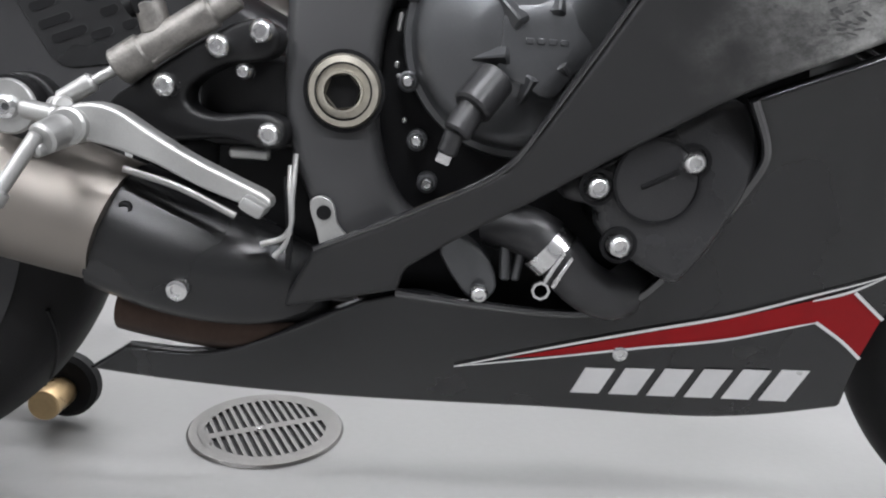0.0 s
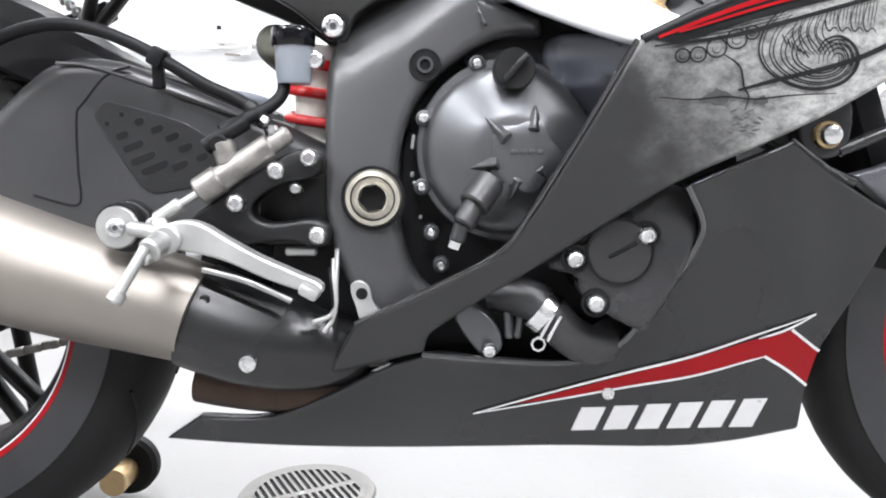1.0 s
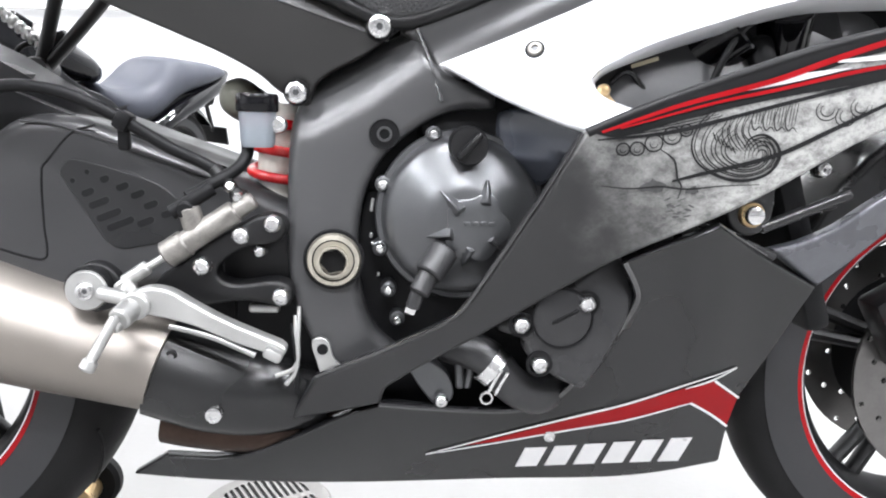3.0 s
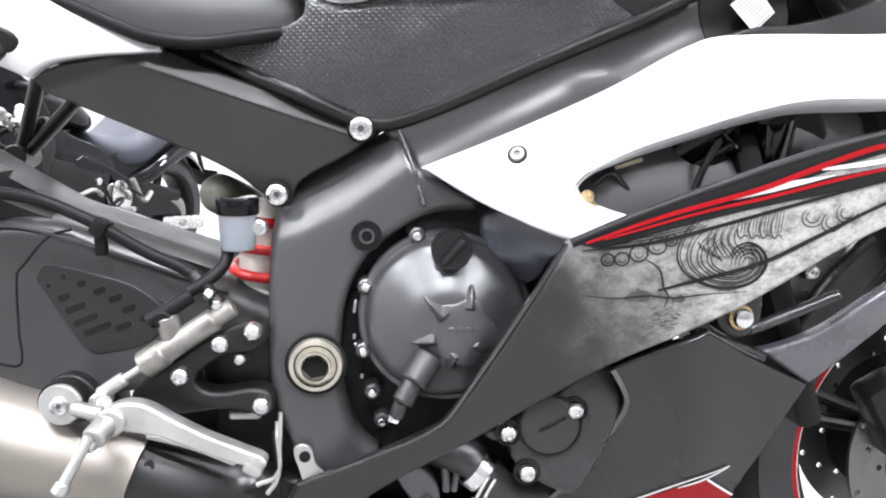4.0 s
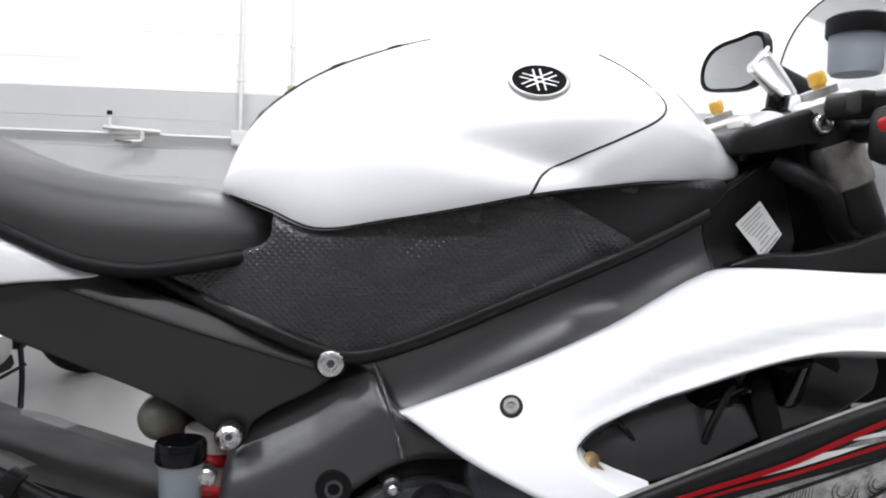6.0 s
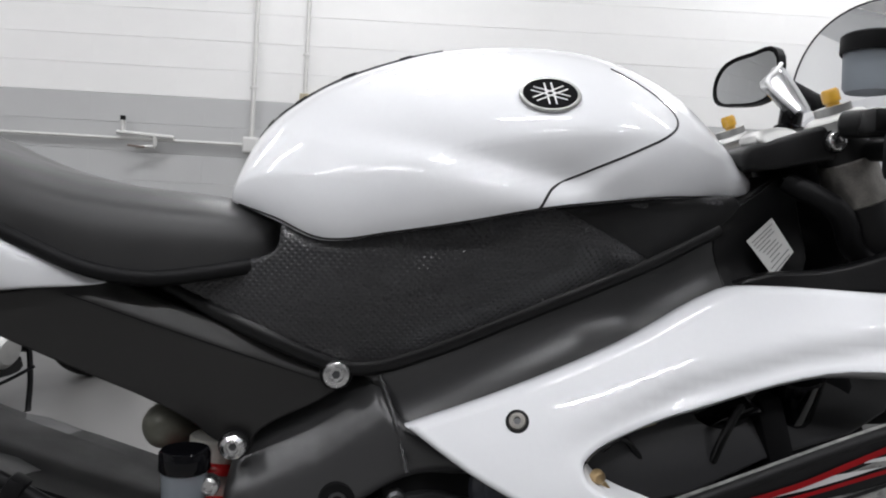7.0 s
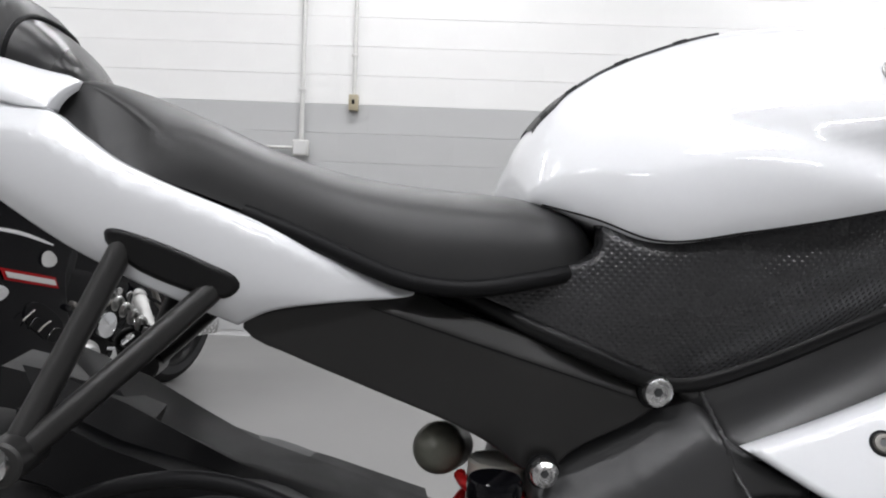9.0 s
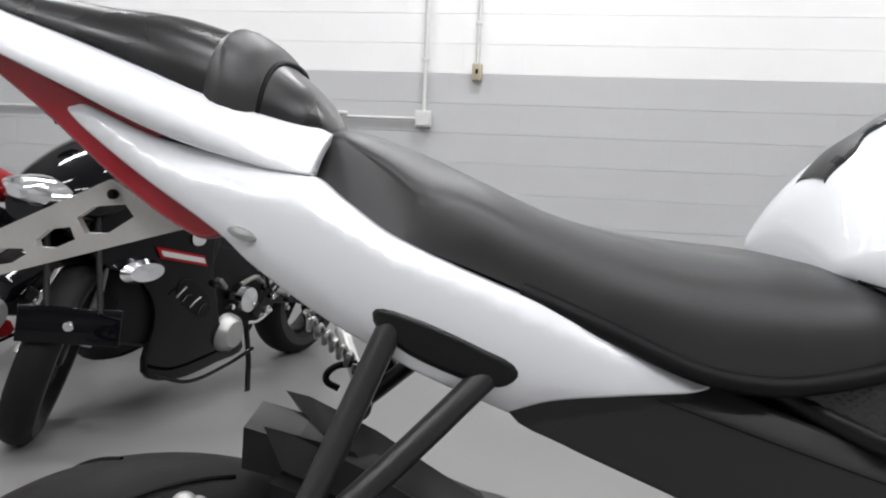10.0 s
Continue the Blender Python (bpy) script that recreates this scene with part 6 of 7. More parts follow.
rear_wheel = wheel("rear_wheel", -0.572, 0.349, 0.321, 0.182, "rear wheel with a wide black tyre and red rim tape", 5)
for k in range(18):
    a0, s = 2 * math.pi * k / 18, 1 if k % 2 else -1
    groove = []
    for q in range(7):
        y = s * (0.012 + 0.0095 * q)
        r = 0.223 + 0.098 * math.sin(math.acos(min(0.999, abs(y) / 0.091))) ** 0.62
        groove.append((-0.572 + (r + 0.0004) * math.cos(a0 + 0.055 * q), y, 0.349 + (r + 0.0004) * math.sin(a0 + 0.055 * q)))
    part("tread_groove", tube(groove, 0.0022, 3, 6), BLACK, rear_wheel)
for z0, z1 in ((0.232, 0.36), (0.405, 0.47)):
    links = []
    for k in range(46):
        x, z = -0.572 + 0.0125 * k, z0 + (z1 - z0) * k / 45
        links.append(box(0.014, 0.003 if k % 2 else 0.012, 0.012, pose(x, 0.106, z, 0, -math.degrees(math.atan2(z1 - z0, 0.56)), 0), 0.002, 1))
    part("drive_chain", join(*links), CAST, bike, "dull drive chain")
for s in (-1, 1):
    d = part("brake_disc", drilled_disc(0.105, 0.155, 0.005, pose(0.827, s * 0.062, 0.312) @ SIDE), DISC, front_wheel, "drilled steel brake disc")
    part("disc_carrier", lathe([(0.045, -0.004), (0.11, -0.003), (0.11, 0.003), (0.045, 0.004), (0.045, -0.004)], pose(0.827, s * 0.06, 0.312) @ SIDE, 40, cap=False), DARKER, front_wheel)
    part("fork_leg", join(rod((0.84, s * 0.1, 0.3), (0.66, s * 0.1, 0.72), 0.022), rod((0.67, s * 0.1, 0.7), (0.545, s * 0.1, 0.985), 0.026)), DARKER, bike, "black front fork leg")
    part("brake_caliper", box(0.06, 0.05, 0.11, pose(0.71, s * 0.085, 0.38, 0, -30, 0), 0.012), DARKER, bike)
part("front_mudguard", panel([(0.57, 0.45), (0.62, 0.56), (0.72, 0.64), (0.83, 0.66), (0.95, 0.62), (0.83, 0.61), (0.73, 0.585), (0.66, 0.52), (0.63, 0.45)], lambda x, z: -0.075, 0.15, 0.012, 0.04, 3), DARK, bike)

# ---- front end ----
part("rider_clamp", join(panel([(0.443, 0.957), (0.47, 0.968), (0.519, 0.985), (0.575, 1.001), (0.6, 0.99), (0.583, 0.962), (0.545, 0.955), (0.516, 0.948), (0.447, 0.937)], lambda x, z: -0.118 + 0.12 * abs(x - 0.53), 0.232, 0.005, 0.012, 4)), DARKER, bike, "black triple clamp")
bolt("clamp_bolt", 0.531, -0.119, 0.97, 0.0115, bike, deep=0.008)
for s in (-1, 1):
    fc = part("fork_cap", lathe([(0.03, 0.0), (0.03, 0.012), (0.026, 0.016), (0.018, 0.018), (0.018, 0.026), (0.0001, 0.026)], pose(0.548, s * 0.1, 0.985, 0, -22, 0), 32, cap=False), ALU, bike, "pale aluminium fork cap")
    part("preload_adjuster", lathe([(0.0001, 0.044), (0.007, 0.044), (0.0088, 0.041), (0.0088, 0.031), (0.0065, 0.029), (0.0065, 0.02)], pose(0.55, s * 0.1, 0.985, 0, -22, 0), 12, cap=False), AMBER, fc, "orange anodised fork adjuster")
def shield_y(x, z):
    """A shield that leans back and turns away towards the front."""
    return -0.016 + 0.55 * (z - 1.045) + 0.9 * soft_plus(x - 0.547 + 0.35 * (z - 1.045), 0.003)


ign = part("ignition_cover", panel([(0.517, 1.047), (0.533, 1.063), (0.551, 1.077), (0.566, 1.073), (0.573, 1.064), (0.582, 1.026), (0.568, 1.017), (0.543, 1.013), (0.528, 1.029)], shield_y, 0.012, 0.004, 0.006, 4), CHROME, bike, "bright chrome ignition housing")
part("cover_rim", tube([(x, shield_y(x, z) - 0.001, z) for x, z in ((0.55, 1.077), (0.532, 1.063), (0.517, 1.047), (0.527, 1.03), (0.543, 1.013))], 0.0026, 6, 10), SILVERLINE, ign, "pale rim")
part("key_barrel", join(rod((0.56, 0.0, 1.025), (0.553, 0.0, 0.97), 0.013), rod((0.557, 0.0, 1.002), (0.556, 0.0, 0.992), 0.017)), GLOSSBLACK, ign, "dark key barrel")
part("clamp_plate", panel([(0.455, 0.967), (0.466, 0.979), (0.492, 0.984), (0.505, 0.977), (0.497, 0.967), (0.47, 0.961)], lambda x, z: -0.106 + 0.5 * (z - 0.97), 0.03, 0.005, 0.008, 3), ALU, bike, "pale aluminium plate on the clamp")
part("clip_on_bar", join(rod((0.57, -0.1, 0.965), (0.56, -0.22, 0.955), 0.011), rod((0.56, -0.205, 0.954), (0.545, -0.33, 0.94), 0.018)), BLACK, bike, "black clip-on handlebar with grip")
part("clip_on_bar", join(rod((0.57, 0.1, 0.965), (0.56, 0.22, 0.955), 0.011), rod((0.56, 0.205, 0.954), (0.545, 0.33, 0.94), 0.018)), BLACK, bike, "black clip-on handlebar with grip")
sw = part("switch_housing", box(0.05, 0.05, 0.055, pose(0.555, -0.205, 0.952), 0.012), DARKER, bike)
part("kill_switch", box(0.035, 0.012, 0.012, pose(0.528, -0.225, 0.962, 0, -25, 0), 0.003), SPRINGRED, sw, "red stop switch")
part("brake_master", join(rod((0.53, -0.13, 0.985), (0.575, -0.2, 0.985), 0.014), box(0.03, 0.03, 0.025, pose(0.545, -0.16, 0.985), 0.006)), DARKER, bike, "black front brake cylinder")
fr = part("front_reservoir", lathe([(0.0001, 0), (0.02, 0), (0.0225, 0.004), (0.0235, 0.036)], pose(0.51, -0.19, 1.005), 32, cap=False), MILKY, bike, "milky brake fluid cup with a black lid")
part("reservoir_lid", lathe([(0.0255, 0.034), (0.0265, 0.036), (0.0265, 0.05), (0.024, 0.052), (0.0001, 0.052)], pose(0.51, -0.19, 1.005), 32, cap=False), BLACK, fr)
part("brake_lever", tube([(0.575, -0.2, 0.975), (0.6, -0.26, 0.972), (0.595, -0.36, 0.962)], 0.007), BLACK, bike)
part("head_stock", join(rod((0.56, 0, 0.97), (0.63, 0, 0.8), 0.045), box(0.12, 0.13, 0.1, pose(0.55, 0, 0.87, 0, -20, 0), 0.02)), BLACK, bike)
for s in (-1, 1):
    part("fork_tube", rod((0.558, s * 0.1, 0.955), (0.578, s * 0.1, 0.91), 0.0285), CAST, bike, "dull grey bare fork tube")
part("loom", tube([(0.5, -0.09, 0.93), (0.54, -0.12, 0.9), (0.57, -0.11, 0.86), (0.62, -0.12, 0.84)], 0.012), BLACK, bike)
part("inner_cowl", panel([(0.43, 0.822), (0.46, 0.835), (0.52, 0.842), (0.6, 0.87), (0.78, 0.98), (0.82, 0.9), (0.78, 0.83), (0.6, 0.822)], surface([(0.43, 0.822, -0.155), (0.52, 0.84, -0.13), (0.6, 0.87, -0.135), (0.8, 0.97, -0.16), (0.78, 0.83, -0.18)], 1), 0.01, 0.004, 0.04, 4), DARKER, bike, "black inner cowl panel")
part("warning_sticker", panel([(0.453, 0.865, "c"), (0.4875, 0.8905, "c"), (0.501, 0.8568, "c"), (0.4678, 0.831, "c")], lambda x, z: beam_y(x, z) - 0.002, 0.001, 0, 0.02, 1), PAPER, frame_beam, "white paper warning sticker")
for k in range(10):
    x0, z0, u = 0.4577 + 0.00135 * k, 0.8635 - 0.0031 * k, (0.028, 0.025, 0.029, 0.018)[k % 4]
    part("print_bar", ribbon([(x0, z0), (x0 + u, z0 + 0.75 * u)], 0.0009, beam_y, 0.0036, 2, False), PRINT, frame_beam)
for s in (-1, 1):
    pts = [(0.0, 0.04), (0.05, 0.044), (0.11, 0.038), (0.135, 0.012), (0.13, -0.022), (0.09, -0.034), (0.02, -0.036), (-0.005, -0.01)]
    bm = panel(pts, lambda x, z: 0.0, 0.012, 0.004, 0.03, 4)
    bm.transform(Matrix.Translation((0.68, s * 0.215, 1.112)) @ Matrix.Rotation(radians(100 if s > 0 else -100), 4, "Z") @ Matrix.Diagonal((1, 1 if s > 0 else -1, 1, 1)))
    SHELLS.pop(id(bm), None)
    bmesh.ops.recalc_face_normals(bm, faces=bm.faces[:])
    mir = part("mirror", bm, BLACK, bike, "black oval rear-view mirror")
    bm = panel([(x * 0.9 + 0.006, z * 0.86) for x, z in pts], lambda x, z: 0.0128, 0.001, 0, 0.03, 4)
    bm.transform(Matrix.Translation((0.68, s * 0.215, 1.112)) @ Matrix.Rotation(radians(100 if s > 0 else -100), 4, "Z") @ Matrix.Diagonal((1, 1 if s > 0 else -1, 1, 1)))
    SHELLS.pop(id(bm), None)
    bmesh.ops.recalc_face_normals(bm, faces=bm.faces[:])
    part("mirror_glass", bm, MIRROR, mir, "silvered mirror glass")
    part("mirror_stem", tube([(0.69, s * 0.225, 1.1), (0.74, s * 0.2, 1.07), (0.8, s * 0.15, 1.03)], 0.012), BLACK, mir)
rows_ = []
for f in range(9):
    u = f / 8
    x, w, zt, zb = 0.655 + 0.3 * u, 0.155 - 0.06 * u, 1.15 - 0.17 * u**1.4, 1.04 - 0.12 * u
    rows_.append([(x - 0.02 * math.sin(a) ** 2 * (1 - u) + 0.0, w * math.cos(a), zb + (zt - zb) * math.sin(a) ** 0.8) for a in [math.pi * k / 20 for k in range(21)]])
ws = part("windscreen", loft(rows_, closed=False, caps=False), GLASS, bike, "clear acrylic windscreen")
ws.visible_shadow = False
part("screen_edge", tube(rows_[0][::2], 0.0013, 3, 8), HOSE, ws)
nose = []
for f in range(9):
    u = f / 8
    x, w, zt, zb = 0.66 + 0.36 * u, 0.2 - 0.13 * u**1.5, 1.045 - 0.16 * u, 0.84 + 0.0 * u
    nose.append([(x, w * math.copysign(abs(math.cos(a)) ** 0.6, math.cos(a)), (zt + zb) / 2 + (zt - zb) / 2 * math.sin(a)) for a in [2 * math.pi * k / 28 for k in range(28)]])
part("front_cowl", loft(nose), WHITE, bike, "pearl white front cowl")

# ---- stand ----
stand = thing("paddock_stand", "black paddock stand with brass-hubbed rollers under the rear wheel", "stand")
w = part("roller", rod((-0.4, 0.147, 0.055), (-0.4, 0.173, 0.055), 0.045, seg=32, edge=0.006), RUBBER, stand, "black rubber roller")
part("roller_hub", rod((-0.4, 0.1, 0.05), (-0.4, 0.18, 0.05), 0.02, seg=24), GOLD, w, "brass roller hub")
for s in (-1, 1):
    part("stand_leg", tube([(-0.4, s * 0.2, 0.05), (-0.62, s * 0.22, 0.06), (-0.9, s * 0.2, 0.07), (-1.0, s * 0.1, 0.08), (-1.02, 0, 0.08)], 0.014), BLACK, stand)
    part("stand_hook", join(rod((-0.56, s * 0.22, 0.06), (-0.56, s * 0.17, 0.28), 0.012), rod((-0.56, s * 0.17, 0.28), (-0.56, s * 0.12, 0.28), 0.012)), BLACK, stand)

# ---- floor drain ----
drain = thing("floor_drain", "round slotted metal floor drain set flush in the floor", "drain", -0.133, 0.171, 0)
drain.scale = (0.9, 0.9, 1)
DR = pose(0, 0, 0, 0, 0, 28)
part("drain_ring", lathe([(0.1, 0.0), (0.1, 0.004), (0.114, 0.004), (0.117, 0.001)], DR, 64, cap=False), GRATE, drain)
# Flat black disc stands in for the shade below the slats.
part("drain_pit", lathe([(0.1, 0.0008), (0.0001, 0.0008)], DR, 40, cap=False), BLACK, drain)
part("drain_crossbar", box(0.2, 0.016, 0.003, DR @ pose(0, 0, 0.0025), 0.0006, 1), GRATE, drain)
part("drain_edge", lathe([(0.09, 0.002), (0.09, 0.004), (0.101, 0.004), (0.101, 0.002)], DR, 64, cap=False), GRATE, drain)
for k in range(-7, 8):
    x = 0.0124 * k
    l = math.sqrt(max(0, 0.092**2 - x * x))
    if l > 0.03:
        for s in (-1, 1):
            part("drain_slat", box(0.0062, l - 0.006, 0.003, DR @ pose(x, s * (l + 0.006) / 2, 0.0025), 0.0006, 1), GRATE, drain)
part("drain_screw", lathe([(0.0045, 0.0), (0.004, 0.0055), (0.0001, 0.006)], DR @ pose(-0.012, -0.002, 0), 16, cap=False), STEEL, drain)


# ---- other motorcycles ----

SEATBLUE = mat("blue_grey_vinyl", (0.036, 0.039, 0.05), 0.55, 0.0, 0.12, 10, spec=0.3)


def parked_bike(label, paint, badge, rz, x, y, lean):
    b = thing("motorcycle", label, "motorcycle", x, y, 0)
    b.scale = (1.05, 1.05, 1.05)
    b.rotation_euler = Euler((radians(lean), 0, radians(rz)))
    for nm, wx, r, w in (("rear_wheel", 0, 0.315, 0.18), ("front_wheel", 1.38, 0.3, 0.12)):
        wh = wheel(nm, wx, r, r, w, "black cast wheel with a sport tyre", 5, b, DARKER)
        if wx:
            wh.matrix_basis = pose(wx + 0.01, 0.0, r - 0.012, 0, 0, 38) @ pose(0, 0, 0, -14) @ pose(-wx, 0, -r)
    for s in (-1, 1):
        part("fork_leg", join(rod((1.39 - s * 0.055, s * 0.072, 0.29 + 0.02 * s), (1.22, s * 0.09, 0.66), 0.024), rod((1.23, s * 0.09, 0.64), (1.12, s * 0.09, 0.92), 0.022)), ALU, b, "silver fork leg")
        part("side_fairing", panel([(0.66, 0.2), (0.8, 0.16), (1.0, 0.14), (1.16, 0.2), (1.17, 0.42), (1.22, 0.52), (1.36, 0.6), (1.46, 0.74), (1.3, 0.9), (1.1, 0.95), (0.92, 0.8), (0.94, 0.62), (0.9, 0.45), (0.84, 0.32)], lambda px, pz: -0.23 + 0.5 * max(0, px - 0.95) ** 2 + 0.6 * max(0, 0.45 - pz) ** 2, 0.015, 0.01, 0.06, 4), paint, b, "glossy painted side fairing").scale = (1, s, 1)
        part("indicator", lathe([(0.0001, 0.03), (0.03, 0.024), (0.04, 0.0), (0.03, -0.02), (0.0001, -0.024)], pose(1.24, s * 0.2, 0.57) @ SIDE @ Matrix.Diagonal((2.4, 1.0, 1, 1)), 24, cap=False), CHROME, b, "clear indicator lens")
        bd = part("badge_patch", panel([(0.98, 0.57, "c"), (1.18, 0.61, "c"), (1.2, 0.65, "c"), (1.0, 0.61, "c")], lambda px, pz: -0.238 + 0.5 * max(0, px - 0.95) ** 2, 0.001, 0, 0.05, 1), badge, b, "red name patch with a pale bar")
        bd.scale = (1, s, 1)
        part("badge_bar", panel([(0.995, 0.582, "c"), (1.175, 0.618, "c"), (1.185, 0.638, "c"), (1.005, 0.602, "c")], lambda px, pz: -0.242 + 0.5 * max(0, px - 0.95) ** 2, 0.001, 0, 0.05, 1), PAPER, bd)
        part("silver_line", ribbon([(1.02, 0.72), (1.15, 0.76), (1.3, 0.78)], 0.012, lambda px, pz: -0.232 + 0.5 * max(0, px - 0.95) ** 2, 0.004), SILVERLINE, b).scale = (1, s, 1)
        mr = part("mirror", loft([[(1.28 + dx, s * (0.3 + r * 1.7 * math.cos(a)), 1.12 + r * math.sin(a)) for a in [2 * math.pi * k / 16 for k in range(16)]] for r, dx in ((0.03, -0.01), (0.038, 0.0), (0.03, 0.03))]), BLACK, b)
        part("mirror_stem", rod((1.29, s * 0.26, 1.1), (1.32, s * 0.13, 1.0), 0.009), BLACK, mr)
        part("handlebar", rod((1.08, s * 0.1, 0.9), (1.04, s * 0.33, 0.88), 0.016), BLACK, b)
        part("frame_side", panel([(0.45, 0.4), (0.5, 0.62), (0.75, 0.72), (1.1, 0.9), (1.12, 0.82), (0.8, 0.6), (0.6, 0.36)], lambda px, pz: -0.15, 0.03, 0.01, 0.06, 4), GLOSSBLACK, b).scale = (1, s, 1)
        part("swingarm", panel([(0.0, 0.28), (0.0, 0.35), (0.3, 0.42), (0.5, 0.48), (0.52, 0.4), (0.3, 0.34)], lambda px, pz: -0.12, 0.04, 0.012, 0.06, 4), ALU, b).scale = (1, s, 1)
        part("engine_cover", lathe([(0.075, 0.0), (0.07, 0.03), (0.05, 0.05), (0.0001, 0.055)], pose(0.8, s * 0.2, 0.29) @ (SIDE if s < 0 else pose(0, 0, 0, -90, 0, 0)), 32, cap=False), ALU, b, "bright round engine cover")
        part("crank_cover", lathe([(0.055, 0.0), (0.05, 0.03), (0.0001, 0.04)], pose(0.68, s * 0.18, 0.4) @ (SIDE if s < 0 else pose(0, 0, 0, -90, 0, 0)), 28, cap=False), CHROME, b)
        part("foot_peg", rod((0.45, s * 0.16, 0.4), (0.45, s * 0.24, 0.4), 0.012), ALU, b)
        part("peg_plate", panel([(0.38, 0.38), (0.5, 0.4), (0.52, 0.5), (0.44, 0.48)], lambda px, pz: -0.16, 0.01, 0.004, 0, 3), ALU, b).scale = (1, s, 1)
        for k in range(7):
            part("chrome_bolt", rod((0.55 + 0.07 * k, s * 0.2, 0.33 + 0.05 * ((k * 3) % 4)), (0.55 + 0.07 * k, s * 0.165, 0.33 + 0.05 * ((k * 3) % 4)), 0.011, seg=10), STEEL, b)
    part("engine_block", box(0.48, 0.32, 0.34, pose(0.76, 0, 0.44, 0, -12, 0), 0.03), BLACK, b)
    T = smooth_table([(0.54, 0.77, 0.73, 0.05), (0.59, 0.82, 0.71, 0.12), (0.72, 0.88, 0.72, 0.15), (0.86, 0.92, 0.75, 0.155), (1.0, 0.91, 0.79, 0.13), (1.06, 0.86, 0.8, 0.05)], 4)
    part("fuel_tank", loft([[(tx, w * math.copysign(abs(math.cos(a)) ** 0.7, math.cos(a)), (hi + lo) / 2 + (hi - lo) / 2 * math.sin(a)) for a in [2 * math.pi * k / 28 for k in range(28)]] for tx, hi, lo, w in T]), paint, b, "glossy painted fuel tank")
    T = smooth_table([(-0.38, 0.835, 0.81, 0.05), (-0.32, 0.85, 0.79, 0.11), (-0.18, 0.862, 0.75, 0.15), (0.0, 0.865, 0.7, 0.165), (0.1, 0.862, 0.66, 0.17), (0.17, 0.84, 0.62, 0.175), (0.25, 0.775, 0.575, 0.175), (0.33, 0.725, 0.555, 0.165), (0.44, 0.705, 0.57, 0.135), (0.52, 0.72, 0.62, 0.09), (0.55, 0.73, 0.68, 0.04)], 4)
    part("rider_seat", loft([[(tx, w * math.copysign(abs(math.cos(a)) ** 0.6, math.cos(a)), (hi + lo) / 2 + (hi - lo) / 2 * math.sin(a)) for a in [2 * math.pi * k / 24 for k in range(24)]] for tx, hi, lo, w in T]), SEATBLUE, b, "blue-grey seat stepped up to the passenger pad")
    T = smooth_table([(-0.44, 0.84, 0.79, 0.05), (-0.3, 0.81, 0.7, 0.12), (-0.1, 0.755, 0.62, 0.165), (0.1, 0.68, 0.54, 0.18), (0.25, 0.6, 0.47, 0.175), (0.38, 0.55, 0.44, 0.14), (0.44, 0.53, 0.45, 0.08)], 4)
    part("tail", loft([[(tx, w * math.copysign(abs(math.cos(a)) ** 0.6, math.cos(a)), (hi + lo) / 2 + (hi - lo) / 2 * math.sin(a)) for a in [2 * math.pi * k / 24 for k in range(24)]] for tx, hi, lo, w in T]), paint, b, "glossy painted tail")
    T = smooth_table([(1.1, 1.0, 0.8, 0.14), (1.25, 0.98, 0.72, 0.19), (1.42, 0.88, 0.7, 0.16), (1.52, 0.8, 0.71, 0.08)], 4)
    part("front_cowl", loft([[(tx, w * math.copysign(abs(math.cos(a)) ** 0.6, math.cos(a)), (hi + lo) / 2 + (hi - lo) / 2 * math.sin(a)) for a in [2 * math.pi * k / 24 for k in range(24)]] for tx, hi, lo, w in T]), paint, b, "glossy painted front cowl")
    part("headlight", loft([[(tx, 0.13 * w * math.cos(a), 0.8 + 0.05 * w * math.sin(a)) for a in [2 * math.pi * k / 20 for k in range(20)]] for tx, w in ((1.45, 1), (1.52, 0.85), (1.545, 0.4))]), CHROME, b, "clear headlight")
    part("front_plate_holder", box(0.012, 0.27, 0.105, pose(1.55, 0.25, 0.455, 0, -12, 38), 0.004), GLOSSBLACK, b, "black holder plate below the headlight")
    part("holder_arm", join(rod((1.57, 0.18, 0.49), (1.44, 0.0, 0.74), 0.009), rod((1.5, 0.31, 0.49), (1.38, 0.14, 0.74), 0.009)), BLACK, b)
    part("holder_bolt", rod((1.553, 0.252, 0.455), (1.566, 0.262, 0.455), 0.014), STEEL, b)
    part("front_mudguard", panel([(1.1, 0.4), (1.15, 0.55), (1.3, 0.64), (1.5, 0.62), (1.62, 0.5), (1.5, 0.57), (1.32, 0.58), (1.2, 0.5)], lambda px, pz: -0.07, 0.14, 0.012, 0.06, 3), paint, b)
    part("rear_hugger", loft([[(0.345 * math.cos(a), y, 0.315 + 0.345 * math.sin(a) - (0.03 if abs(y) > 0.09 else 0)) for y in (-0.1, -0.08, 0.0, 0.08, 0.1)] for a in [radians(40 + 10 * k) for k in range(11)]], closed=False, caps=False), GLOSSBLACK, b, "gloss black rear mudguard")
    part("chain_guard", panel([(-0.02, 0.42), (0.1, 0.47), (0.4, 0.53), (0.56, 0.56), (0.58, 0.5), (0.4, 0.47), (0.12, 0.41)], lambda px, pz: 0.125, 0.012, 0.004, 0.05, 3), GLOSSBLACK, b)
    part("axle_plate", box(0.34, 0.012, 0.07, pose(-0.02, 0.16, 0.285, 0, -3, 0), 0.005), STEEL, b, "bright bare metal swingarm end")
    part("axle_nut", rod((0.0, 0.165, 0.29), (0.0, 0.18, 0.29), 0.018, seg=6), CAST, b)
    part("sprocket", lathe([(0.045, 0.0), (0.1, 0.0), (0.104, 0.003), (0.1, 0.006), (0.045, 0.006)], pose(0, 0.105, 0.315, -90, 0, 0), 40, cap=False), CAST, b, "rear sprocket")
